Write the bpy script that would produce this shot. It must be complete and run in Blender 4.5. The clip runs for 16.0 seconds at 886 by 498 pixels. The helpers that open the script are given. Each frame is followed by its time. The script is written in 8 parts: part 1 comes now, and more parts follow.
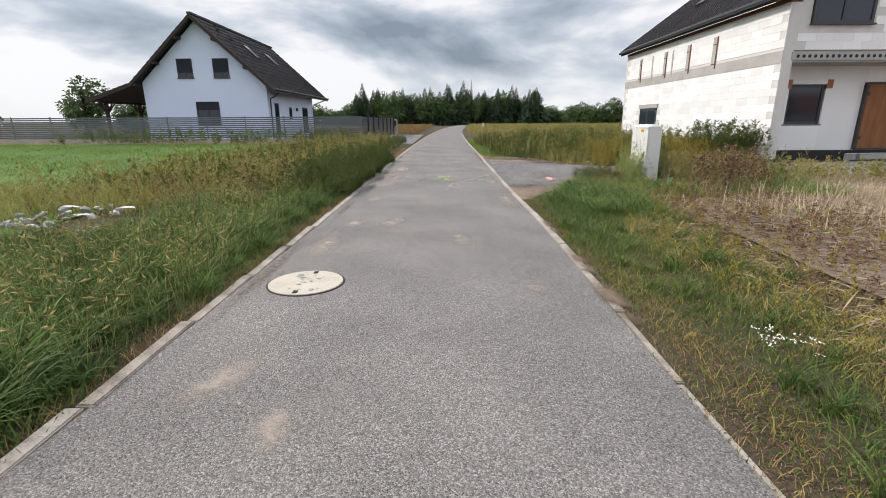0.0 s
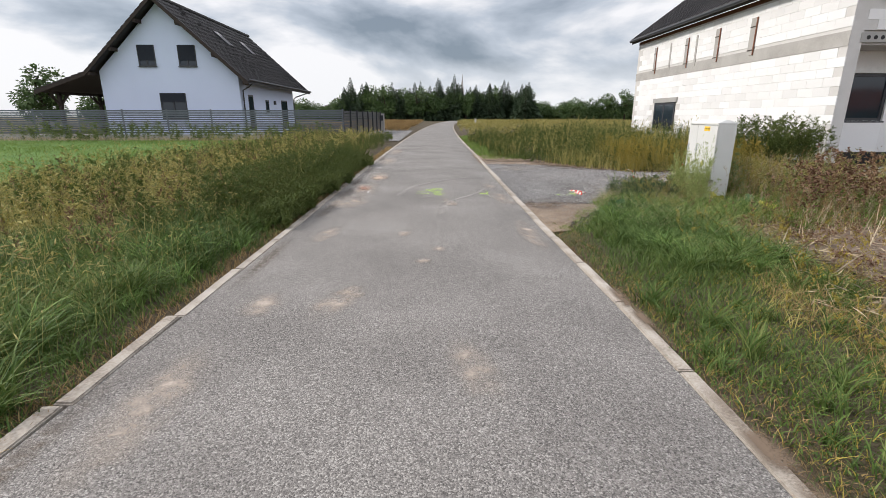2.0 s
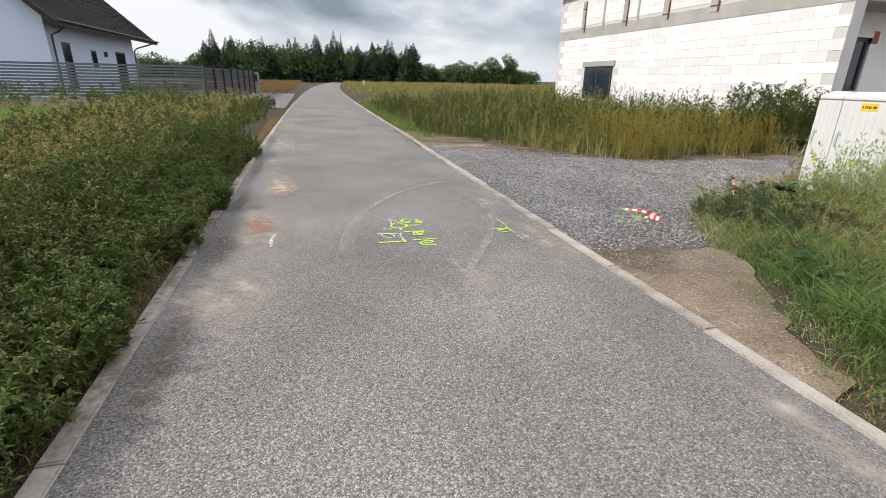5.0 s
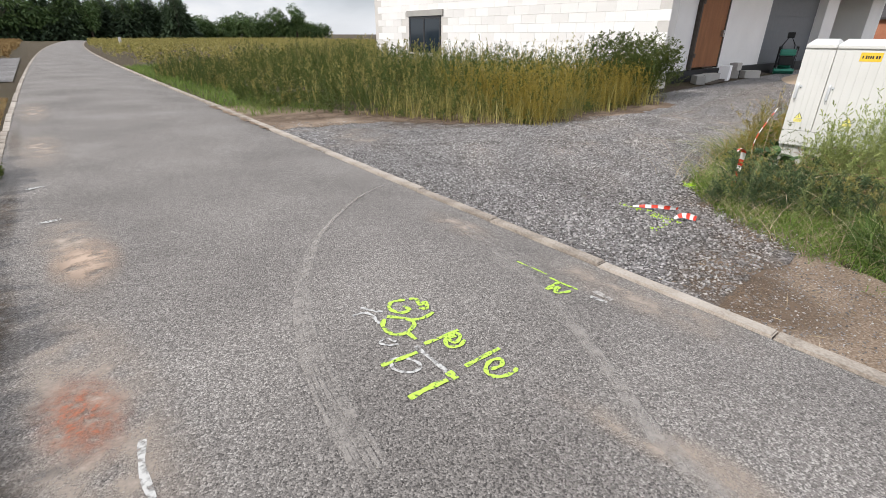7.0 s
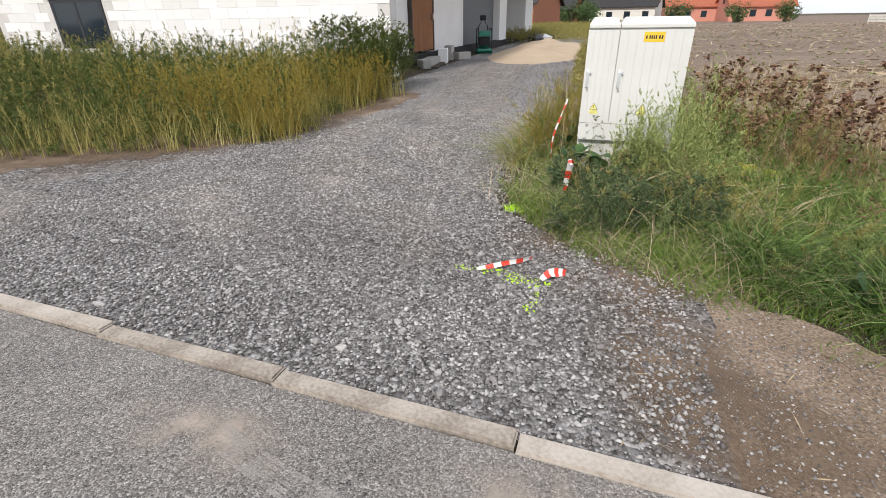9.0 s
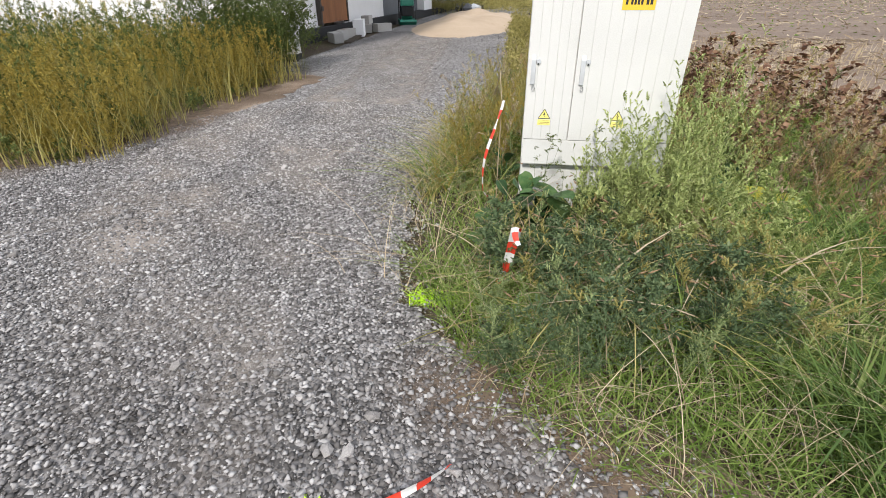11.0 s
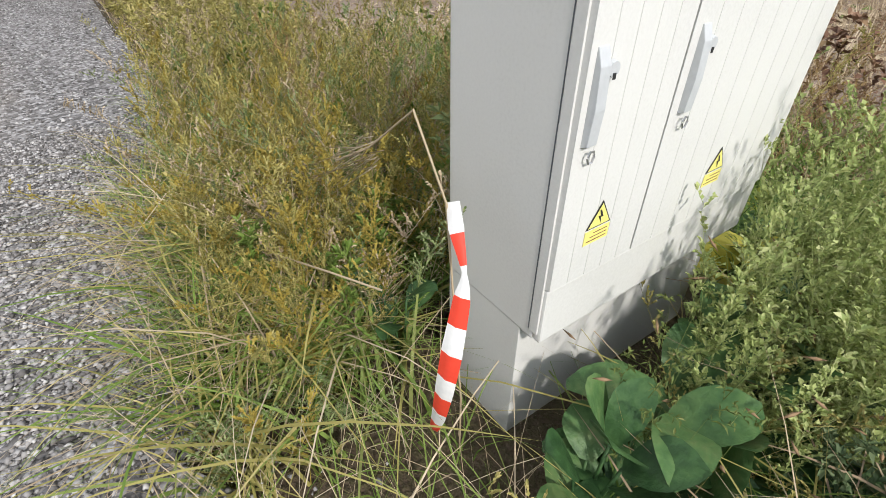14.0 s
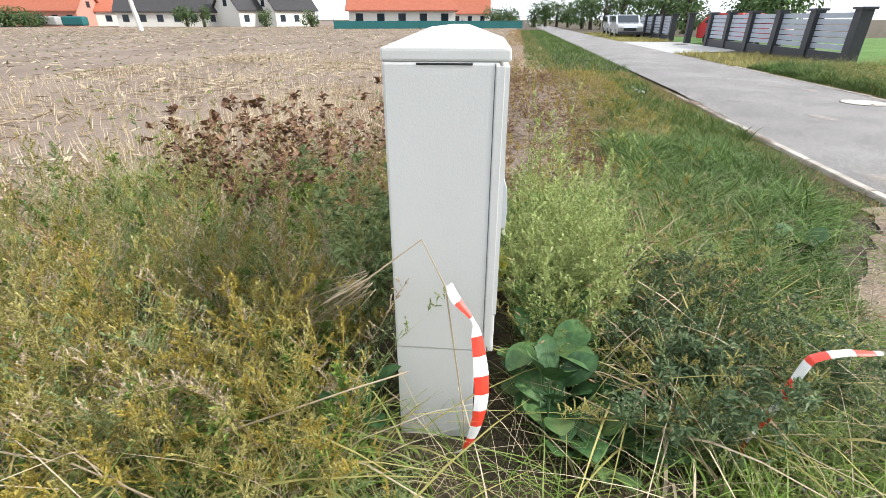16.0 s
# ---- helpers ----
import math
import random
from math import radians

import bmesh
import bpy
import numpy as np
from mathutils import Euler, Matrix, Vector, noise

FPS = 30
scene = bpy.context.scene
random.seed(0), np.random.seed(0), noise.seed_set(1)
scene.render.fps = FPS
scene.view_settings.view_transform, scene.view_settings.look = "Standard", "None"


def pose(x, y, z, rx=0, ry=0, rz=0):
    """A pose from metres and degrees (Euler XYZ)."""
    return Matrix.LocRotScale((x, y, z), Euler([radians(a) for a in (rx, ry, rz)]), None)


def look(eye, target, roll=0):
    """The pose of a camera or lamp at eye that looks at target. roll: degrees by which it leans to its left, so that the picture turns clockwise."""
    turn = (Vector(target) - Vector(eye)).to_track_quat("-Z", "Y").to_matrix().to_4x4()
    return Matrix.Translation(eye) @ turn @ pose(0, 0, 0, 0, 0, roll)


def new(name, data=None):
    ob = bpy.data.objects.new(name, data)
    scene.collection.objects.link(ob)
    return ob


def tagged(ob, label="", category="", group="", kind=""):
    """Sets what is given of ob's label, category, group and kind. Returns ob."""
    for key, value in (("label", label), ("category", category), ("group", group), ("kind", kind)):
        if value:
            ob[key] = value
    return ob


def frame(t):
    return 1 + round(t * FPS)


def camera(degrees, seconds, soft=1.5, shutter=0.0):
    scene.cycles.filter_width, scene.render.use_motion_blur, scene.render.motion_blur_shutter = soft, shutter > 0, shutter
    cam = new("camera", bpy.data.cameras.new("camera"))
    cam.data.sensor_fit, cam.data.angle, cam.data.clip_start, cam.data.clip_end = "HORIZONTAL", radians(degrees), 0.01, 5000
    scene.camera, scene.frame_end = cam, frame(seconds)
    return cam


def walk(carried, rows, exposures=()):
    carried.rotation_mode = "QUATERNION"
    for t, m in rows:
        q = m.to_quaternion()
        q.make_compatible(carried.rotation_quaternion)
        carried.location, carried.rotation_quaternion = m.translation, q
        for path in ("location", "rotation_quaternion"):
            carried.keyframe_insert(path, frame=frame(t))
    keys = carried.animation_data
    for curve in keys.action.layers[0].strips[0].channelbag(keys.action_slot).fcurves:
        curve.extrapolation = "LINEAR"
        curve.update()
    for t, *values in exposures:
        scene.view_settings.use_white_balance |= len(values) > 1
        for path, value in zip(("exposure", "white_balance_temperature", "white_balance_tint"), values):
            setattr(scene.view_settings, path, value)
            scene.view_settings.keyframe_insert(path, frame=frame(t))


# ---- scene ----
cam = camera(86.7, 16.0, 0.7)
PATH = [
    (0, (-0.032, -0.089, 1.33), (-0.027, 1.84, 0.802), -0.3),
    (0.5, (0.002, 0.705, 1.315), (0.004, 2.635, 0.79), -0.2),
    (1, (0.021, 1.434, 1.287), (0.033, 3.363, 0.759), -0.1),
    (1.5, (-0.009, 2.223, 1.279), (0.016, 4.15, 0.747), -0.0),
    (2, (-0.014, 2.984, 1.281), (0.031, 4.908, 0.736), 0.0),
    (2.5, (-0.075, 3.737, 1.289), (-0.005, 5.659, 0.739), 0.1),
    (3, (-0.142, 4.476, 1.264), (-0.011, 6.392, 0.703), 0.2),
    (3.2, (-0.196, 4.77, 1.264), (-0.036, 6.681, 0.695), 0.2),
    (5.3, (-0.859, 7.766, 1.258), (-0.285, 9.547, 0.551), 1.0),
    (5.5, (-0.927, 8.031, 1.275), (-0.306, 9.788, 0.549), 0.8),
    (6, (-1.015, 8.66, 1.253), (-0.266, 10.35, 0.491), 0.7),
    (6.5, (-1.1, 9.276, 1.27), (-0.188, 10.869, 0.475), 0.5),
    (7, (-1.055, 9.808, 1.254), (0.086, 11.225, 0.422), 0.1),
    (7.5, (-0.907, 10.292, 1.242), (0.476, 11.45, 0.379), -0.3),
    (8, (-0.63, 10.632, 1.236), (0.908, 11.566, 0.362), -0.5),
    (8.5, (-0.221, 10.93, 1.239), (1.409, 11.689, 0.364), -0.8),
    (9, (0.262, 11.119, 1.227), (1.953, 11.725, 0.347), -0.9),
    (9.2, (0.478, 11.148, 1.212), (2.181, 11.704, 0.324), -1.0),
    (11.3, (2.125, 11.372, 1.131), (3.84, 11.665, 0.145), -0.0),
    (11.5, (2.265, 11.437, 1.121), (3.983, 11.674, 0.126), 0.2),
    (12, (2.677, 11.62, 1.086), (4.393, 11.701, 0.062), 0.2),
    (12.5, (3.046, 11.789, 1.028), (4.782, 11.717, 0.022), 0.2),
    (13, (3.445, 11.878, 1.011), (5.106, 11.581, -0.067), -0.1),
    (13.5, (3.807, 11.918, 0.996), (5.365, 11.383, -0.138), -0.5),
    (14, (4.07, 11.891, 1.0), (5.437, 11.049, -0.193), -0.4),
    (14.5, (4.266, 11.852, 0.981), (5.395, 10.7, -0.202), -0.1),
    (15.0, (4.437, 11.956, 1.077), (5.257, 10.515, -0.042), 0.6),
    (15.5, (4.507, 12.258, 1.159), (5.034, 10.611, 0.154), 0.3),
    (16.0, (4.507, 12.615, 1.238), (4.767, 10.837, 0.359), 0.0),
]
walk(cam, [(t, look(eye, target, roll)) for t, eye, target, roll in PATH],
     [(0, 0.0, 6450, 12.5), (9.0, 0.0, 6450, 12.5), (11.5, 0.18, 6350, 12), (13.0, 0.16, 6350, 11.5), (14.5, 0.26, 6300, 11), (15.5, 0.62, 6200, 10), (16.0, 0.70, 6200, 10)])

# ---- world, sun, exposure ----
SUN_AZ, SUN_EL = 276.0, 38.0           # compass degrees (north is +y), height
world = bpy.data.worlds.new("world")
scene.world = world
world.use_nodes = True
scene.view_settings.exposure = 0.0


def build_world():
    nt = world.node_tree
    nt.nodes.clear()
    n, l = nt.nodes.new, nt.links.new
    out, bg = n("ShaderNodeOutputWorld"), n("ShaderNodeBackground")
    sky = n("ShaderNodeTexSky")
    sky.sky_type, sky.sun_disc = "NISHITA", False
    sky.sun_elevation, sky.sun_rotation = radians(SUN_EL), radians(SUN_AZ)
    scaled = n("ShaderNodeVectorMath")
    scaled.operation = "SCALE"
    scaled.inputs["Scale"].default_value = 0.12
    l(sky.outputs[0], scaled.inputs[0])
    co, sep = n("ShaderNodeTexCoord"), n("ShaderNodeSeparateXYZ")
    l(co.outputs["Generated"], sep.inputs[0])
    # broad cloud banks, wider than high
    mapping = n("ShaderNodeMapping")
    mapping.inputs["Scale"].default_value = (1.0, 1.0, 2.6)
    mapping.inputs["Location"].default_value = (0.35, 1.9, 0.55)
    l(co.outputs["Generated"], mapping.inputs[0])
    noise_1 = n("ShaderNodeTexNoise")
    noise_1.inputs["Scale"].default_value = 2.9
    noise_1.inputs["Detail"].default_value = 9.0
    noise_1.inputs["Roughness"].default_value = 0.5
    noise_1.inputs["Distortion"].default_value = 0.25
    l(mapping.outputs[0], noise_1.inputs["Vector"])
    ramp = n("ShaderNodeValToRGB")
    e = ramp.color_ramp.elements
    e[0].position, e[0].color = 0.43, (1.0, 1.0, 1.0, 1)
    e[1].position, e[1].color = 0.64, (0.25, 0.305, 0.365, 1)
    mid = e.new(0.52)
    mid.color = (0.55, 0.61, 0.68, 1)
    l(noise_1.outputs["Fac"], ramp.inputs[0])
    # thin bright cover towards the zenith, a pale rim at the horizon
    up = n("ShaderNodeMapRange")
    up.inputs[1].default_value, up.inputs[2].default_value = 0.35, 0.95
    up.inputs[3].default_value, up.inputs[4].default_value = 0.0, 0.75
    l(sep.outputs["Z"], up.inputs[0])
    thin = n("ShaderNodeMix")
    thin.data_type = "RGBA"
    l(up.outputs[0], thin.inputs["Factor"]), l(ramp.outputs[0], thin.inputs["A"])
    thin.inputs["B"].default_value = (1.35, 1.4, 1.5, 1)
    rim = n("ShaderNodeMapRange")
    rim.inputs[1].default_value, rim.inputs[2].default_value = 0.02, 0.11
    rim.inputs[3].default_value, rim.inputs[4].default_value = 0.8, 0.0
    l(sep.outputs["Z"], rim.inputs[0])
    pale = n("ShaderNodeMix")
    pale.data_type = "RGBA"
    l(rim.outputs[0], pale.inputs["Factor"]), l(thin.outputs["Result"], pale.inputs["A"])
    pale.inputs["B"].default_value = (0.93, 0.96, 0.99, 1)
    # thinner, brighter cover on the sunlit southern half
    half = n("ShaderNodeMapRange")
    half.inputs[1].default_value, half.inputs[2].default_value = 0.35, -0.6
    half.inputs[3].default_value, half.inputs[4].default_value = 0.0, 0.75
    l(sep.outputs["Y"], half.inputs[0])
    bright = n("ShaderNodeMix")
    bright.data_type = "RGBA"
    l(half.outputs[0], bright.inputs["Factor"]), l(pale.outputs["Result"], bright.inputs["A"])
    bright.inputs["B"].default_value = (1.15, 1.2, 1.3, 1)
    cover = n("ShaderNodeMix")
    cover.data_type = "RGBA"
    cover.inputs["Factor"].default_value = 0.9
    l(scaled.outputs[0], cover.inputs["A"]), l(bright.outputs["Result"], cover.inputs["B"])
    l(cover.outputs["Result"], bg.inputs["Color"])
    bg.inputs["Strength"].default_value = 1.0
    l(bg.outputs[0], out.inputs[0])


build_world()
az, el = radians(SUN_AZ), radians(SUN_EL)
sun_dir = Vector((math.sin(az) * math.cos(el), math.cos(az) * math.cos(el), math.sin(el)))
sun = new("sun", bpy.data.lights.new("sun", "SUN"))
sun.data.energy, sun.data.angle, sun.data.color = 3.1, radians(5.0), (1.0, 0.945, 0.87)
sun.matrix_world = look(sun_dir * 100, (0, 0, 0))


# ---- materials ----
def ramp_colors(ramp, colors):
    e = ramp.color_ramp.elements
    while len(e) < len(colors):
        e.new(0.5)
    for i, c in enumerate(colors):
        e[i].position = i / max(1, len(colors) - 1)
    for i, c in enumerate(colors):
        e[i].color = (*c, 1)


def surface(name, colors, scale=3.0, fine=60.0, rough=0.8, bump=0.2, metal=0.0, contrast=1.0, fine_mix=0.4, dist=0.01, spec=0.3, stretch=(1, 1, 1), random_mix=0.0):
    """A mottled surface: colours by a coarse and a fine noise in object space, with relief."""
    m = bpy.data.materials.new(name)
    m.use_nodes = True
    nt = m.node_tree
    n, l = nt.nodes.new, nt.links.new
    p = nt.nodes["Principled BSDF"]
    co = n("ShaderNodeTexCoord")
    mp = n("ShaderNodeMapping")
    mp.inputs["Scale"].default_value = stretch
    l(co.outputs["Object"], mp.inputs[0])
    a, b = n("ShaderNodeTexNoise"), n("ShaderNodeTexNoise")
    a.inputs["Scale"].default_value, b.inputs["Scale"].default_value = scale, fine
    a.inputs["Detail"].default_value, b.inputs["Detail"].default_value = 5.0, 3.0
    l(mp.outputs[0], a.inputs["Vector"]), l(mp.outputs[0], b.inputs["Vector"])
    mix = n("ShaderNodeMix")
    mix.inputs["Factor"].default_value = fine_mix
    l(a.outputs["Fac"], mix.inputs["A"]), l(b.outputs["Fac"], mix.inputs["B"])
    last = mix.outputs["Result"]
    if random_mix:
        info = n("ShaderNodeObjectInfo")
        mr = n("ShaderNodeMix")
        mr.inputs["Factor"].default_value = random_mix
        l(last, mr.inputs["A"]), l(info.outputs["Random"], mr.inputs["B"])
        last = mr.outputs["Result"]
    con = n("ShaderNodeMapRange")
    con.inputs[1].default_value, con.inputs[2].default_value = 0.5 - 0.22 / contrast, 0.5 + 0.22 / contrast
    l(last, con.inputs[0])
    ramp = n("ShaderNodeValToRGB")
    ramp_colors(ramp, colors)
    l(con.outputs[0], ramp.inputs[0]), l(ramp.outputs[0], p.inputs["Base Color"])
    p.inputs["Roughness"].default_value, p.inputs["Metallic"].default_value = rough, metal
    p.inputs["Specular IOR Level"].default_value = spec
    if bump:
        bp = n("ShaderNodeBump")
        bp.inputs["Strength"].default_value, bp.inputs["Distance"].default_value = bump, dist
        l(b.outputs["Fac"], bp.inputs["Height"]), l(bp.outputs[0], p.inputs["Normal"])
    return m


def aggregate(name, colors, scale, patch, rough, dist=0.006):
    """Stones of many greys in a binder: a cell colour for each stone, coarse patches over it, relief."""
    m = bpy.data.materials.new(name)
    m.use_nodes = True
    nt = m.node_tree
    n, l = nt.nodes.new, nt.links.new
    p = nt.nodes["Principled BSDF"]
    co = n("ShaderNodeTexCoord")
    cell, tiny, big = n("ShaderNodeTexVoronoi"), n("ShaderNodeTexNoise"), n("ShaderNodeTexNoise")
    cell.inputs["Scale"].default_value = scale
    tiny.inputs["Scale"].default_value, tiny.inputs["Detail"].default_value = scale * 0.45, 4.0
    big.inputs["Scale"].default_value, big.inputs["Detail"].default_value = patch, 6.0
    for node in (cell, tiny, big):
        l(co.outputs["Object"], node.inputs["Vector"])
    grey = n("ShaderNodeSeparateColor")
    l(cell.outputs["Color"], grey.inputs[0])
    mix = n("ShaderNodeMix")
    mix.inputs["Factor"].default_value = 0.5
    l(grey.outputs[0], mix.inputs["A"]), l(tiny.outputs["Fac"], mix.inputs["B"])
    add = n("ShaderNodeMath")
    add.operation = "MULTIPLY_ADD"
    add.inputs[1].default_value, add.inputs[2].default_value = 0.35, -0.175
    l(big.outputs["Fac"], add.inputs[0])
    total = n("ShaderNodeMath")
    l(mix.outputs["Result"], total.inputs[0]), l(add.outputs[0], total.inputs[1])
    ramp = n("ShaderNodeValToRGB")
    ramp_colors(ramp, colors)
    e = ramp.color_ramp.elements
    e[0].position, e[1].position, e[2].position, e[3].position = 0.12, 0.4, 0.62, 0.86
    l(total.outputs[0], ramp.inputs[0]), l(ramp.outputs[0], p.inputs["Base Color"])
    p.inputs["Roughness"].default_value, p.inputs["Specular IOR Level"].default_value = rough, 0.3
    bp = n("ShaderNodeBump")
    bp.inputs["Strength"].default_value, bp.inputs["Distance"].default_value = 0.8, dist
    l(cell.outputs["Distance"], bp.inputs["Height"]), l(bp.outputs[0], p.inputs["Normal"])
    bp.invert = True
    return m


def stain(name, color, strength, scale=14.0, radial=True):
    """A thin dusty film: denser in the middle, broken up by noise."""
    m = bpy.data.materials.new(name)
    m.use_nodes = True
    nt = m.node_tree
    n, l = nt.nodes.new, nt.links.new
    p = nt.nodes["Principled BSDF"]
    p.inputs["Base Color"].default_value, p.inputs["Roughness"].default_value = (*color, 1), 0.95
    co, no, fine = n("ShaderNodeTexCoord"), n("ShaderNodeTexNoise"), n("ShaderNodeTexNoise")
    geo = n("ShaderNodeNewGeometry")
    no.inputs["Scale"].default_value, no.inputs["Detail"].default_value = scale, 5.0
    fine.inputs["Scale"].default_value = 90.0
    l(geo.outputs["Position"], no.inputs["Vector"]), l(geo.outputs["Position"], fine.inputs["Vector"])
    both = n("ShaderNodeMath")
    both.operation = "MULTIPLY_ADD"
    both.inputs[1].default_value = 0.25
    l(fine.outputs["Fac"], both.inputs[0]), l(no.outputs["Fac"], both.inputs[2])
    sharp = n("ShaderNodeMapRange")
    sharp.inputs[1].default_value, sharp.inputs[2].default_value = 0.44, 0.84
    sharp.inputs[3].default_value, sharp.inputs[4].default_value = 0.0, strength
    l(both.outputs[0], sharp.inputs[0])
    full = n("ShaderNodeMath")
    full.operation = "MINIMUM"
    full.inputs[1].default_value = 1.0
    l(sharp.outputs[0], full.inputs[0])
    last = full.outputs[0]
    if radial:
        dist = n("ShaderNodeVectorMath")
        dist.operation = "LENGTH"
        l(co.outputs["Object"], dist.inputs[0])
        fade = n("ShaderNodeMapRange")
        fade.interpolation_type = "SMOOTHSTEP"
        fade.inputs[1].default_value, fade.inputs[2].default_value = 0.1, 1.0
        fade.inputs[3].default_value, fade.inputs[4].default_value = 1.0, 0.0
        l(dist.outputs["Value"], fade.inputs[0])
        prod = n("ShaderNodeMath")
        prod.operation = "MULTIPLY"
        l(last, prod.inputs[0]), l(fade.outputs[0], prod.inputs[1])
        last = prod.outputs[0]
    l(last, p.inputs["Alpha"])
    return m


def foliage(name, colors, scale=0.6, rough=0.6, through_light=0.16, random_part=0.65):
    """Leaves and blades: colour from leaf to leaf and from patch to patch, partly let through."""
    m = bpy.data.materials.new(name)
    m.use_nodes = True
    nt = m.node_tree
    n, l = nt.nodes.new, nt.links.new
    p, out = nt.nodes["Principled BSDF"], nt.nodes["Material Output"]
    geo = n("ShaderNodeNewGeometry")
    no = n("ShaderNodeTexNoise")
    no.inputs["Scale"].default_value, no.inputs["Detail"].default_value = scale, 3.0
    l(geo.outputs["Position"], no.inputs["Vector"])
    con = n("ShaderNodeMapRange")
    con.inputs[1].default_value, con.inputs[2].default_value = 0.3, 0.7
    l(no.outputs["Fac"], con.inputs[0])
    mix = n("ShaderNodeMix")
    mix.inputs["Factor"].default_value = random_part
    l(con.outputs[0], mix.inputs["A"]), l(geo.outputs["Random Per Island"], mix.inputs["B"])
    ramp = n("ShaderNodeValToRGB")
    ramp_colors(ramp, colors)
    l(mix.outputs["Result"], ramp.inputs[0]), l(ramp.outputs[0], p.inputs["Base Color"])
    p.inputs["Roughness"].default_value = rough
    p.inputs["Specular IOR Level"].default_value = 0.25
    tr, add = n("ShaderNodeBsdfTranslucent"), n("ShaderNodeMixShader")
    l(ramp.outputs[0], tr.inputs["Color"])
    add.inputs[0].default_value = through_light
    l(p.outputs[0], add.inputs[1]), l(tr.outputs[0], add.inputs[2]), l(add.outputs[0], out.inputs[0])
    return m


def plain(name, color, rough=0.5, metal=0.0, spec=0.5):
    return surface(name, [tuple(c * 0.88 for c in color), color, tuple(min(1, c * 1.1) for c in color)], 6.0, 90.0, rough, 0.05, metal, spec=spec)


def glass(name, tint=(0.02, 0.03, 0.04)):
    m = bpy.data.materials.new(name)
    m.use_nodes = True
    p = m.node_tree.nodes["Principled BSDF"]
    p.inputs["Base Color"].default_value = (*tint, 1)
    p.inputs["Roughness"].default_value, p.inputs["Specular IOR Level"].default_value = 0.06, 0.45
    return m


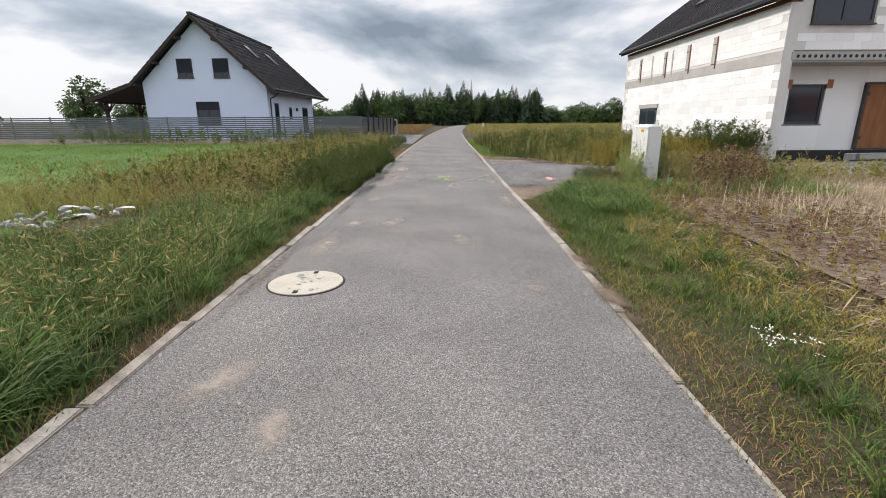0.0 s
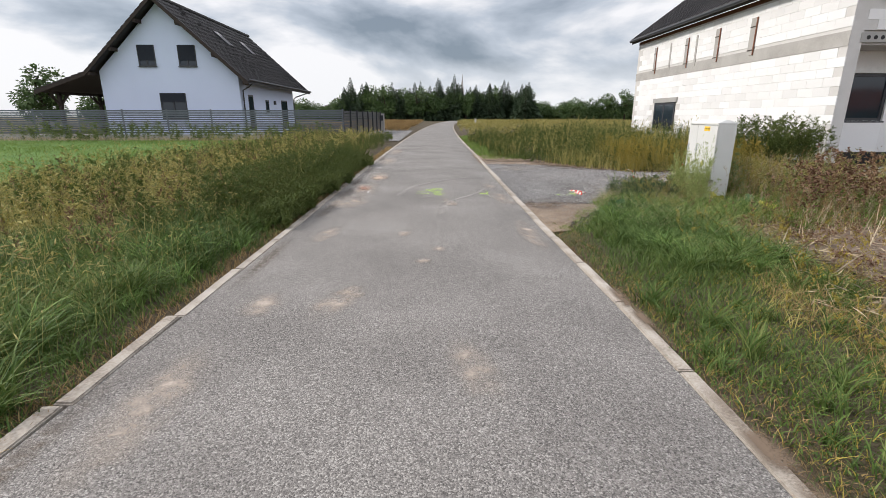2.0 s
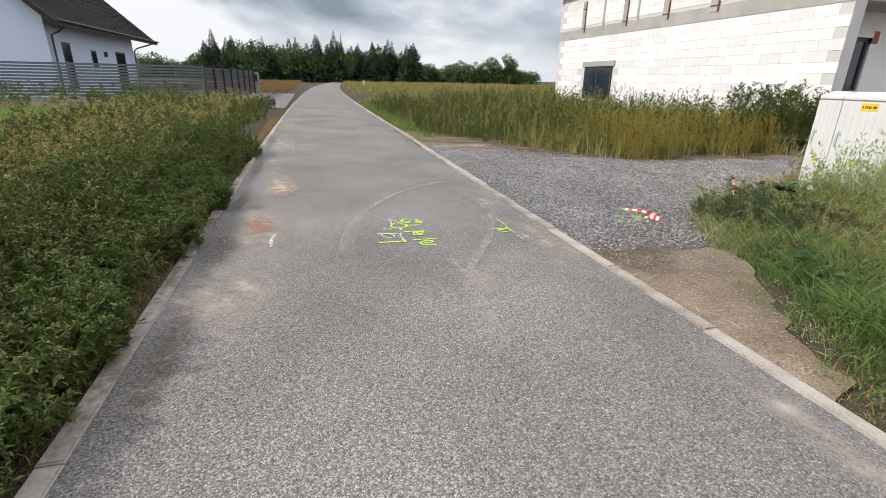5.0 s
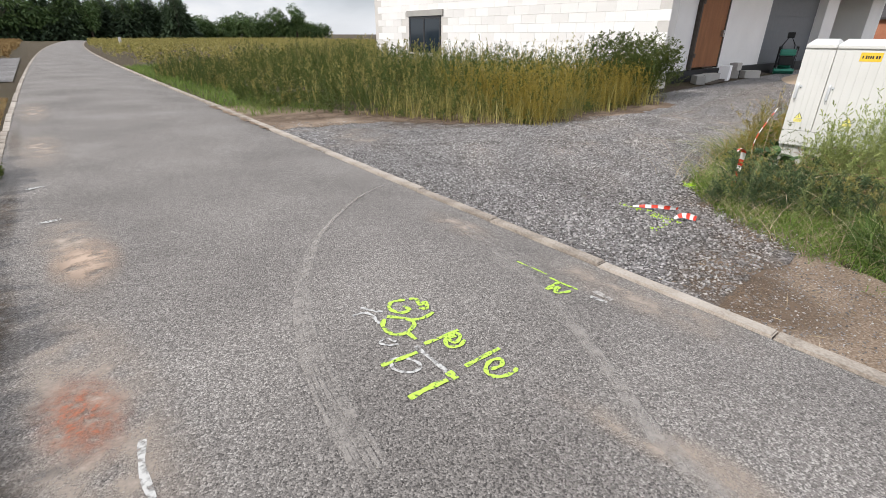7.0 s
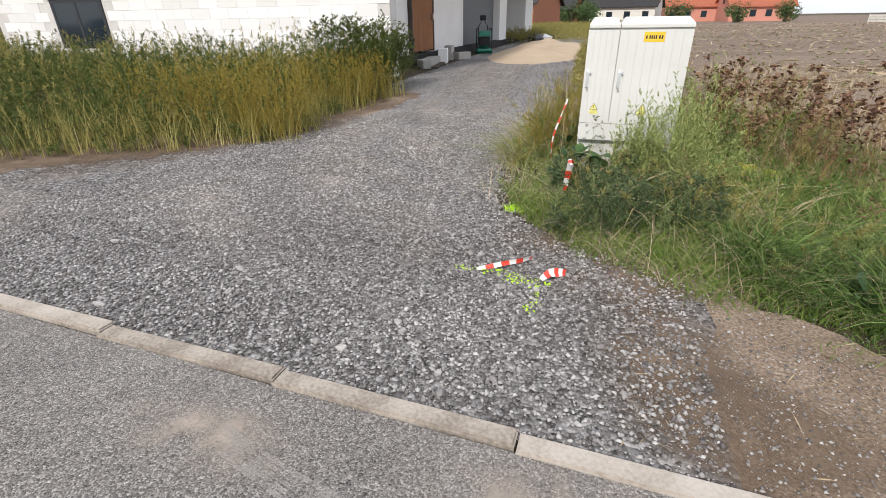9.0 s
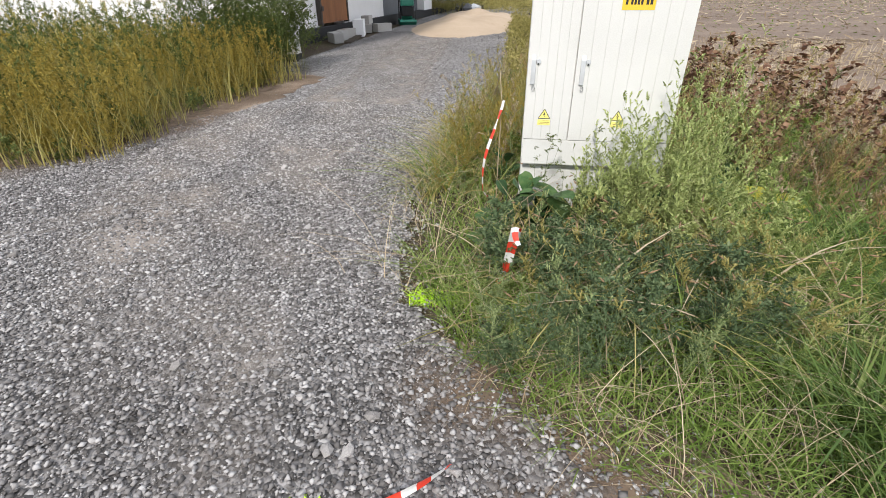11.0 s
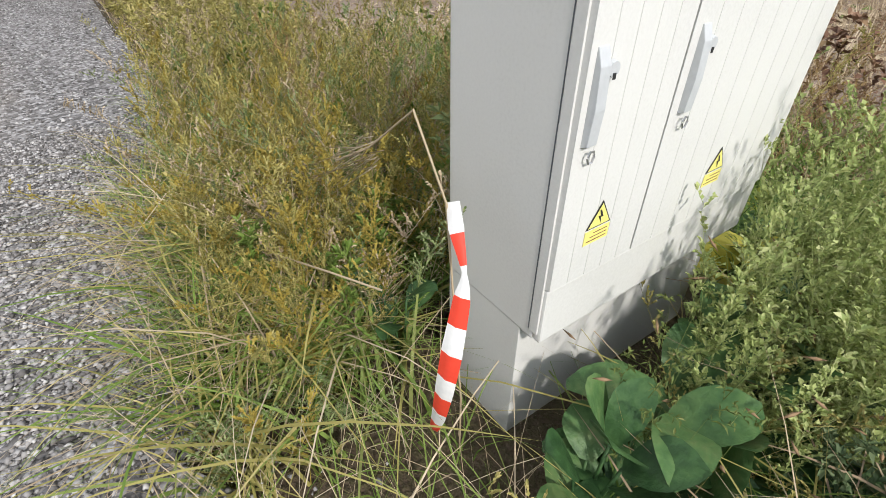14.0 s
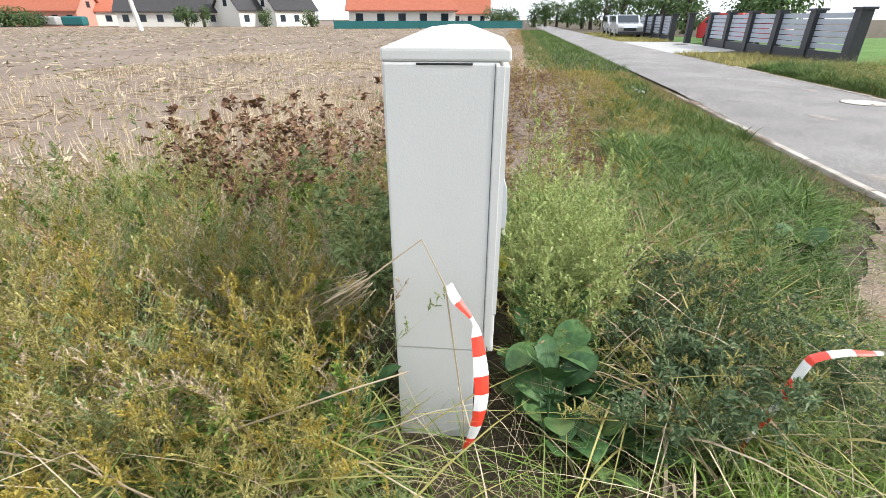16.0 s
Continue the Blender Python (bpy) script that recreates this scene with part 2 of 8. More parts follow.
M = {
    "asphalt": aggregate("asphalt", [(0.04, 0.037, 0.034), (0.168, 0.155, 0.143), (0.255, 0.237, 0.218), (0.52, 0.492, 0.455)], 165.0, 0.8, 0.8, 0.004),
    "kerb": surface("kerb_concrete", [(0.23, 0.195, 0.16), (0.40, 0.355, 0.30), (0.50, 0.455, 0.40)], 5, 60, 0.9, 0.3, random_mix=0.15, contrast=1.5),
    "soil": surface("soil", [(0.045, 0.034, 0.022), (0.095, 0.07, 0.046), (0.07, 0.06, 0.03), (0.17, 0.13, 0.09)], 0.8, 60, 0.95, 0.8, dist=0.03, fine_mix=0.5, contrast=1.3),
    "dirt": surface("dirt", [(0.10, 0.072, 0.05), (0.20, 0.145, 0.10), (0.29, 0.22, 0.16), (0.44, 0.36, 0.28)], 1.6, 75, 0.95, 0.8, dist=0.02, fine_mix=0.5, contrast=1.5),
    "gravel": aggregate("gravel_bed", [(0.035, 0.033, 0.031), (0.145, 0.137, 0.13), (0.27, 0.26, 0.252), (0.56, 0.55, 0.54)], 46.0, 0.6, 0.85, 0.02),
    "dust": stain("pale_dust", (0.46, 0.39, 0.325), 1.0, 7.0),
    "silt": stain("washed_silt", (0.36, 0.315, 0.27), 0.8, 3.0),
    "rut": stain("wheel_rut_silt", (0.33, 0.295, 0.26), 0.6, 6.0, radial=False),
    "tan_dust": stain("pinkish_dust", (0.50, 0.38, 0.29), 1.7, 9.0),
    "brick_dust": stain("brick_dust", (0.42, 0.16, 0.09), 0.9, 38.0),
    "soil_film": stain("washed_soil", (0.18, 0.138, 0.10), 0.75, 26.0),
    "blind": plain("window_blind", (0.03, 0.034, 0.042), 0.9, spec=0.15),
    "track": stain("tyre_dust", (0.44, 0.41, 0.375), 0.62, 16.0, radial=False),
    "mud": stain("wet_mud", (0.17, 0.12, 0.08), 1.8, 4.0),
    "stone": surface("gravel_stone", [(0.14, 0.13, 0.12), (0.27, 0.255, 0.24), (0.46, 0.44, 0.42)], 9, 60, 0.85, 0.2, random_mix=0.3, contrast=1.4),
    "field": surface("stubble_soil", [(0.125, 0.09, 0.068), (0.20, 0.15, 0.112), (0.28, 0.22, 0.165)], 0.35, 14, 0.95, 0.7, dist=0.05, stretch=(1.0, 0.35, 1)),
    "lawn": surface("lawn_soil", [(0.05, 0.10, 0.02), (0.09, 0.17, 0.03), (0.13, 0.20, 0.05)], 0.5, 30, 0.95, 0.6, dist=0.03),
    "manhole": surface("manhole_concrete", [(0.42, 0.38, 0.30), (0.55, 0.50, 0.41), (0.62, 0.58, 0.50)], 4, 70, 0.85, 0.3),
    "iron": surface("cast_iron", [(0.05, 0.045, 0.04), (0.12, 0.10, 0.085)], 8, 60, 0.7, 0.3, metal=0.4),
    "cabinet": surface("cabinet_grey_plastic", [(0.60, 0.60, 0.57), (0.67, 0.67, 0.64), (0.70, 0.70, 0.67)], 2.5, 160, 0.55, 0.06, spec=0.35),
    "handle": plain("handle_grey", (0.50, 0.52, 0.53), 0.4),
    "steel": plain("steel", (0.45, 0.45, 0.45), 0.35, 0.9),
    "dark": plain("dark_gap", (0.02, 0.02, 0.02), 0.8),
    "yellow": plain("sticker_yellow", (0.85, 0.55, 0.04), 0.5),
    "pale_yellow": plain("warning_yellow", (0.82, 0.76, 0.22), 0.5),
    "black": plain("print_black", (0.02, 0.02, 0.02), 0.6),
    # white render, with the blue of sky-lit shade put into its colour
    "render_shade_blue": surface("white_render_shade_tint", [(0.61, 0.68, 0.83), (0.67, 0.74, 0.89)], 0.6, 60, 0.85, 0.1),
    "block": surface("aerated_concrete", [(0.74, 0.73, 0.71), (0.83, 0.82, 0.80), (0.87, 0.865, 0.855)], 0.9, 40, 0.9, 0.25, random_mix=0.35),
    "mortar": surface("mortar", [(0.55, 0.53, 0.5), (0.68, 0.66, 0.63)], 2, 50, 0.95, 0.3),
    "band": surface("band_concrete", [(0.30, 0.285, 0.26), (0.42, 0.40, 0.37), (0.5, 0.485, 0.45)], 1.4, 40, 0.9, 0.3),
    "tile_dark": surface("roof_tile_dark", [(0.025, 0.024, 0.024), (0.045, 0.042, 0.042), (0.06, 0.056, 0.054)], 2, 30, 0.6, 0.1, random_mix=0.3),
    "tile_brown": surface("roof_tile_graphite", [(0.03, 0.028, 0.03), (0.055, 0.05, 0.05), (0.07, 0.062, 0.06)], 2, 30, 0.55, 0.1, random_mix=0.3),
    "tile_red": surface("roof_tile_red", [(0.30, 0.09, 0.05), (0.42, 0.14, 0.08)], 2, 20, 0.75, 0.2),
    "wood_dark": surface("dark_timber", [(0.03, 0.022, 0.018), (0.06, 0.045, 0.035)], 3, 40, 0.75, 0.2, stretch=(1, 6, 1)),
    "wood_red": surface("stained_timber", [(0.16, 0.06, 0.035), (0.24, 0.10, 0.06)], 3, 40, 0.75, 0.2),
    "frame": plain("anthracite_frame", (0.035, 0.037, 0.042), 0.45),
    "glass": glass("window_glass"),
    "rust": surface("rusty_steel_sheet", [(0.15, 0.065, 0.03), (0.24, 0.10, 0.04), (0.33, 0.15, 0.06)], 1.6, 30, 0.7, 0.2, stretch=(3, 3, 0.6)),
    "garage": plain("garage_grey", (0.12, 0.13, 0.14), 0.6),
    "brick": surface("clay_block", [(0.33, 0.13, 0.075), (0.44, 0.20, 0.12)], 3, 30, 0.9, 0.2),
    "fence_grey": surface("galvanised_grey", [(0.11, 0.12, 0.135), (0.16, 0.175, 0.195)], 1.5, 40, 0.5, 0.05, metal=0.2),
    "slat_pale": surface("pale_grey_slats", [(0.36, 0.39, 0.44), (0.46, 0.49, 0.54)], 1.5, 40, 0.45, 0.05),
    "fence_dark": plain("fence_anthracite", (0.03, 0.032, 0.037), 0.5),
    "concrete": surface("plain_concrete", [(0.32, 0.31, 0.29), (0.45, 0.44, 0.41)], 2, 50, 0.9, 0.3),
    "sand": surface("building_sand", [(0.42, 0.32, 0.22), (0.55, 0.44, 0.32)], 1.2, 40, 0.95, 0.4, dist=0.03),
    "green_paint": plain("green_paint", (0.03, 0.22, 0.15), 0.45),
    "rubber": plain("black_rubber", (0.02, 0.02, 0.02), 0.8),
    "tan_seed": surface("tan_seed", [(0.22, 0.14, 0.08), (0.34, 0.23, 0.13)], 9, 60, 0.9, 0.0),
    "tape_white": plain("tape_white", (0.78, 0.78, 0.76), 0.45),
    "tape_red": plain("tape_red", (0.75, 0.06, 0.03), 0.45),
    "spray": stain("spray_yellow_green", (0.50, 0.75, 0.10), 2.3, 60.0, radial=False),
    "chalk": stain("worn_white_spray", (0.55, 0.55, 0.53), 1.7, 40.0, radial=False),
    "spray_solid": plain("spray_on_stone", (0.5, 0.82, 0.02), 0.7),
    "sheet_black": plain("black_plastic_sheet", (0.02, 0.02, 0.022), 0.35),
    "bark": surface("bark", [(0.05, 0.04, 0.03), (0.10, 0.08, 0.06)], 6, 40, 0.95, 0.5),
    "car_silver": plain("car_silver", (0.55, 0.56, 0.57), 0.25, 0.5),
    "plaster_pale": plain("pale_plaster", (0.68, 0.66, 0.60), 0.9),
    "plaster_pink": plain("salmon_plaster", (0.60, 0.27, 0.20), 0.9),
    "teal": plain("teal_mesh", (0.02, 0.13, 0.13), 0.8),
    "red_paint": plain("red_paint", (0.45, 0.02, 0.02), 0.4),
    "lime": plain("lime_flower", (0.8, 0.8, 0.75), 0.8),
}
F = {
    "grass": foliage("grass_green", [(0.076, 0.132, 0.024), (0.140, 0.225, 0.038), (0.204, 0.285, 0.064), (0.306, 0.306, 0.111)], through_light=0.2),
    "lush": foliage("grass_lush", [(0.029, 0.059, 0.013), (0.071, 0.126, 0.027), (0.122, 0.185, 0.042), (0.218, 0.235, 0.076)]),
    "weed": foliage("weed_green", [(0.048, 0.075, 0.023), (0.099, 0.136, 0.033), (0.145, 0.185, 0.048), (0.233, 0.220, 0.075)]),
    "mug_dark": foliage("mugwort_dark", [(0.036, 0.066, 0.03), (0.072, 0.116, 0.05), (0.12, 0.17, 0.075), (0.25, 0.30, 0.155)]),
    "mugwort": foliage("weed_grey_green", [(0.08, 0.13, 0.048), (0.18, 0.245, 0.095), (0.32, 0.38, 0.16), (0.46, 0.48, 0.25)], through_light=0.28),
    "olive": foliage("weed_olive", [(0.112, 0.107, 0.033), (0.288, 0.265, 0.079), (0.456, 0.405, 0.135), (0.595, 0.502, 0.233)], through_light=0.28),
    "gold": foliage("weed_gold", [(0.176, 0.145, 0.031), (0.334, 0.264, 0.053), (0.466, 0.361, 0.075), (0.246, 0.238, 0.062)], through_light=0.25),
    "foxtail": foliage("foxtail_seed", [(0.16, 0.15, 0.05), (0.30, 0.25, 0.09), (0.46, 0.37, 0.15), (0.36, 0.27, 0.10)], rough=0.9, through_light=0.2),
    "litter": foliage("stalk_litter", [(0.10, 0.068, 0.045), (0.22, 0.165, 0.12), (0.36, 0.29, 0.22), (0.52, 0.45, 0.36)], rough=0.85, through_light=0.05),
    "straw": foliage("dry_straw", [(0.228, 0.165, 0.108), (0.38, 0.295, 0.19), (0.531, 0.432, 0.29), (0.632, 0.54, 0.40)], rough=0.8, through_light=0.15),
    "brown": foliage("dry_brown", [(0.084, 0.0466, 0.035), (0.182, 0.0997, 0.063), (0.28, 0.173, 0.105), (0.21, 0.173, 0.07)], rough=0.8, through_light=0.1),
    "rust": foliage("dry_orange", [(0.15, 0.095, 0.05), (0.29, 0.19, 0.085), (0.42, 0.29, 0.13), (0.24, 0.21, 0.08)], rough=0.8, through_light=0.15),
    "fresh": foliage("grass_fresh", [(0.10, 0.19, 0.045), (0.17, 0.30, 0.07), (0.25, 0.39, 0.10), (0.36, 0.43, 0.15)], through_light=0.28),
    "pale": foliage("weed_pale", [(0.13, 0.18, 0.055), (0.29, 0.36, 0.12), (0.45, 0.51, 0.19), (0.57, 0.58, 0.30)], through_light=0.28),
    "broad": surface("broad_leaf", [(0.022, 0.058, 0.018), (0.042, 0.098, 0.030), (0.075, 0.145, 0.046), (0.12, 0.17, 0.06)], 14.0, 55.0, 0.5, 0.6, dist=0.006, random_mix=0.3, contrast=1.2),
    "broad_yellow": foliage("broad_leaf_yellow", [(0.325, 0.338, 0.039), (0.494, 0.442, 0.065), (0.234, 0.312, 0.052)], rough=0.5),
    "spruce": foliage("spruce_needles", [(0.03, 0.052, 0.028), (0.052, 0.082, 0.042), (0.08, 0.115, 0.055)], scale=0.2, through_light=0.1),
    "tree": foliage("tree_leaves", [(0.05, 0.092, 0.034), (0.09, 0.145, 0.048), (0.14, 0.20, 0.068)], scale=0.25, through_light=0.2),
}


# ---- building helpers ----
def mesh_obj(name, verts, tris, mats, parent=None, smooth=False, mat_index=None):
    """A mesh object from numpy arrays of points and triangles."""
    me = bpy.data.meshes.new(name)
    verts, tris = np.asarray(verts, dtype=np.float32), np.asarray(tris, dtype=np.int32)
    me.vertices.add(len(verts))
    me.vertices.foreach_set("co", verts.ravel())
    k = tris.shape[1]
    me.loops.add(tris.size)
    me.loops.foreach_set("vertex_index", tris.ravel())
    me.polygons.add(len(tris))
    me.polygons.foreach_set("loop_start", np.arange(0, tris.size, k, dtype=np.int32))
    for m in (mats if isinstance(mats, (list, tuple)) else [mats]):
        me.materials.append(m)
    if mat_index is not None:
        me.polygons.foreach_set("material_index", np.asarray(mat_index, dtype=np.int32))
    if smooth:
        me.polygons.foreach_set("use_smooth", np.ones(len(tris), dtype=bool))
    me.update(calc_edges=True)
    ob = new(name, me)
    ob.parent = parent
    return ob


def part(name, bm, material, parent=None, label="", bevel=0.0, smooth=False):
    """Links a bmesh as one mesh object under a thing or a part."""
    if bevel:
        bmesh.ops.bevel(bm, geom=bm.edges[:], offset=bevel, segments=2, profile=0.6, affect="EDGES", clamp_overlap=True)
    me = bpy.data.meshes.new(name)
    bm.to_mesh(me)
    bm.free()
    me.materials.append(material)
    if smooth:
        me.polygons.foreach_set("use_smooth", np.ones(len(me.polygons), dtype=bool))
    ob = new(name, me)
    ob.parent = parent
    if label:
        tagged(ob, label)
    return ob


def box(bm, x0, x1, y0, y1, z0, z1, m=None):
    v = [bm.verts.new(p) for p in ((x0, y0, z0), (x1, y0, z0), (x1, y1, z0), (x0, y1, z0), (x0, y0, z1), (x1, y0, z1), (x1, y1, z1), (x0, y1, z1))]
    for f in ((3, 2, 1, 0), (4, 5, 6, 7), (0, 1, 5, 4), (1, 2, 6, 5), (2, 3, 7, 6), (3, 0, 4, 7)):
        bm.faces.new([v[i] for i in f])
    if m is not None:
        bmesh.ops.transform(bm, matrix=m, verts=v)
    return v


def boxes(*dims):
    bm = bmesh.new()
    for d in dims:
        box(bm, *d)
    return bm


def prism(points, axis, a, b):
    """A polygon given in two coordinates, drawn out along axis from a to b."""
    bm = bmesh.new()

    def at(p, c):
        return {"x": (c, p[0], p[1]), "y": (p[0], c, p[1]), "z": (p[0], p[1], c)}[axis]
    lo, hi = [bm.verts.new(at(p, a)) for p in points], [bm.verts.new(at(p, b)) for p in points]
    bm.faces.new(lo), bm.faces.new(list(reversed(hi)))
    for i in range(len(points)):
        j = (i + 1) % len(points)
        bm.faces.new((lo[j], lo[i], hi[i], hi[j]))
    bmesh.ops.recalc_face_normals(bm, faces=bm.faces[:])
    return bm


def tube(points, radius, sides=6, flat=1.0):
    """A round bar along points."""
    bm = bmesh.new()
    rings = []
    for i, p in enumerate(points):
        p = Vector(p)
        d = Vector(points[min(i + 1, len(points) - 1)]) - Vector(points[max(i - 1, 0)])
        q = d.to_track_quat("Z", "Y")
        r = radius[i] if isinstance(radius, (list, tuple)) else radius
        rings.append([bm.verts.new(p + q @ Vector((r * math.cos(2 * math.pi * k / sides), r * flat * math.sin(2 * math.pi * k / sides), 0))) for k in range(sides)])
    for a, b in zip(rings, rings[1:]):
        for k in range(sides):
            bm.faces.new((a[k], a[(k + 1) % sides], b[(k + 1) % sides], b[k]))
    bm.faces.new(list(reversed(rings[0]))), bm.faces.new(rings[-1])
    return bm


def empty(name, x, y, z=0.0, turn=0.0):
    ob = new(name)
    ob.matrix_world = pose(x, y, z, 0, 0, turn)
    return ob


# ---- plants: arrays of blades, stems and leaves ----
def blades(rng, P, H, W, lean, segs=3, droop=0.35):
    """Curved tapering blades at points P (n, 3)."""
    n = len(P)
    H, W, lean = (np.broadcast_to(np.asarray(a, float), (n,)) for a in (H, W, lean))
    a, d = rng.uniform(0, 2 * np.pi, n), rng.uniform(0, 2 * np.pi, n)
    side = np.stack([np.cos(a), np.sin(a), np.zeros(n)], 1)
    out = np.stack([np.cos(d), np.sin(d), np.zeros(n)], 1)
    V = []
    for k in range(segs + 1):
        t = k / segs
        c = P + out * (lean * H * t ** 1.7)[:, None]
        c = c + np.stack([np.zeros(n), np.zeros(n), H * (t - droop * lean * t ** 2.5)], 1)
        if k < segs:
            w = (W * (1 - t) ** 0.6)[:, None] * side * 0.5
            V += [c - w, c + w]
        else:
            V.append(c)
    m = 2 * segs + 1
    V = np.stack(V, 1).reshape(-1, 3)
    T = []
    for k in range(segs - 1):
        b = 2 * k
        T += [(b, b + 1, b + 3), (b, b + 3, b + 2)]
    b = 2 * (segs - 1)
    T.append((b, b + 1, b + 2))
    T = (np.arange(n)[:, None, None] * m + np.array(T)[None]).reshape(-1, 3)
    return V, T


def leaves(rng, P, D, L, W, droop=0.25):
    """Folded diamond leaves from points P along directions D."""
    n = len(P)
    L, W = (np.broadcast_to(np.asarray(a, float), (n,))[:, None] for a in (L, W))
    D = D / np.maximum(np.linalg.norm(D, axis=1, keepdims=True), 1e-6)
    S = np.cross(D, np.array([0, 0, 1.0]))
    S = S / np.maximum(np.linalg.norm(S, axis=1, keepdims=True), 1e-6)
    roll = rng.uniform(-0.7, 0.7, n)[:, None]
    U = np.cross(S, D)
    S = S * np.cos(roll) + U * np.sin(roll)
    mid = P + D * L * 0.45
    tip = P + D * L - np.array([0, 0, 1.0]) * L * droop
    V = np.stack([P, mid + S * W * 0.5 + U * W * 0.15, tip, mid - S * W * 0.5 + U * W * 0.15], 1).reshape(-1, 3)
    T = (np.arange(n)[:, None, None] * 4 + np.array([(0, 1, 2), (0, 2, 3)])[None]).reshape(-1, 3)
    return V, T


def join(*vt):
    V, T, k = [], [], 0
    for v, t in vt:
        V.append(v), T.append(t + k)
        k += len(v)
    return np.concatenate(V), np.concatenate(T)


def weeds(rng, P, H, nb=6, nl=9, leaf=(0.05, 0.016), spread=0.45, stem=0.006, lean=0.25, low=0.25, rise=0.9, along=0.7):
    """Branching herbs: a stem, nb side branches and nl leaves on each."""
    n = len(P)
    H = np.broadcast_to(np.asarray(H, float), (n,))
    d = rng.uniform(0, 2 * np.pi, n)
    top = P + np.stack([np.cos(d) * H * lean * rng.uniform(0, 1, n), np.sin(d) * H * lean * rng.uniform(0, 1, n), H], 1)
    reach = (top - P) * (1, 1, 0)
    sag = 0.22 * np.linalg.norm(reach, axis=1) / np.maximum(H, 0.05)

    def along_stem(t):
        """Points on the arching stems at the shares t (n, k) of their length."""
        rise_z = H[:, None] * (t - np.minimum(sag, 0.45)[:, None] * t ** 3)
        return P[:, None] + reach[:, None] * (t ** 1.7)[:, :, None] + np.stack([0 * t, 0 * t, rise_z], 2)
    knots = along_stem(np.tile((0.0, 0.35, 0.7, 1.0), (n, 1)))
    groups = [sticks(rng, knots[:, k], knots[:, k + 1], stem * (1.0, 0.8, 0.6)[k]) for k in range(3)]
    # branches: base on the stem, outward and up
    t = np.sort(rng.uniform(low, 1.0, (n, nb)), 1)
    base = along_stem(t)
    a = rng.uniform(0, 2 * np.pi, (n, nb))
    ln = H[:, None] * spread * (1.15 - t) * rng.uniform(0.6, 1.2, (n, nb))
    dirs = np.stack([np.cos(a), np.sin(a), np.full_like(a, rise) * rng.uniform(0.5, 1.5, (n, nb))], 2)
    dirs /= np.linalg.norm(dirs, axis=2, keepdims=True)
    tips = base + dirs * np.maximum(ln, 0.03)[:, :, None]
    base, tips = base.reshape(-1, 3), tips.reshape(-1, 3)
    groups.append(sticks(rng, base, tips, stem * 0.5))
    b = len(base)
    s = rng.uniform(0.1, 1.05, (b, nl))
    LP = (base[:, None] + (tips - base)[:, None] * s[:, :, None]).reshape(-1, 3)
    LD = rng.normal(0, 1, (b * nl, 3)) * (1, 1, 0.6) + np.repeat((tips - base) / np.linalg.norm(tips - base, axis=1, keepdims=True), nl, 0) * along + (0, 0, 0.25)
    sz = rng.uniform(0.5, 1.25, b * nl)
    groups.append(leaves(rng, LP, LD, leaf[0] * sz, leaf[1] * sz))
    return join(*groups)


def plumes(rng, P, H, lean=0.7, seed=(0.013, 0.007), nb=30, nl=11, stem=0.0035):
    """Leaning stems thickly set with short seeding sprigs."""
    return weeds(rng, P, H, nb=nb, nl=nl, leaf=seed, spread=0.15, stem=stem, lean=lean, low=0.22, rise=1.3, along=3.6)


def tufts(rng, C, each, H, W, lean=1.1):
    """Clumps of arching blades round the centres C."""
    n = len(C) * each
    P = np.repeat(C, each, 0) + rng.normal(0, 1, (n, 3)) * (0.035, 0.035, 0)
    tall = np.repeat(H, each) * rng.uniform(0.55, 1.1, n)
    return blades(rng, P, tall, W * rng.uniform(0.7, 1.2, n), lean * rng.uniform(0.4, 1.3, n), segs=4)


def sticks(rng, A, B, w):
    """Thin three-sided stems from A to B."""
    n = len(A)
    D = B - A
    S = np.cross(D, rng.normal(0, 1, (n, 3)))
    S /= np.maximum(np.linalg.norm(S, axis=1, keepdims=True), 1e-6)
    U = np.cross(S, D / np.maximum(np.linalg.norm(D, axis=1, keepdims=True), 1e-6))
    w = np.broadcast_to(np.asarray(w, float), (n,))[:, None]
    V = np.stack([A + S * w * 0.5, A - S * w * 0.25 + U * w * 0.43, A - S * w * 0.25 - U * w * 0.43, B], 1).reshape(-1, 3)
    T = (np.arange(n)[:, None, None] * 4 + np.array([(0, 1, 3), (1, 2, 3), (2, 0, 3)])[None]).reshape(-1, 3)
    return V, T


def spikes(rng, A, D, L, W):
    """Seed heads: slim four-sided spindles."""
    n = len(A)
    D = D / np.maximum(np.linalg.norm(D, axis=1, keepdims=True), 1e-6)
    S = np.cross(D, rng.normal(0, 1, (n, 3)))
    S /= np.maximum(np.linalg.norm(S, axis=1, keepdims=True), 1e-6)
    U = np.cross(S, D)
    L, W = (np.broadcast_to(np.asarray(a, float), (n,))[:, None] for a in (L, W))
    mid = A + D * L * 0.4
    V = np.stack([A, mid + S * W * 0.5, mid + U * W * 0.5, mid - S * W * 0.5, mid - U * W * 0.5, A + D * L], 1).reshape(-1, 3)
    T = [(0, 2, 1), (0, 3, 2), (0, 4, 3), (0, 1, 4), (5, 1, 2), (5, 2, 3), (5, 3, 4), (5, 4, 1)]
    return V, (np.arange(n)[:, None, None] * 6 + np.array(T)[None]).reshape(-1, 3)


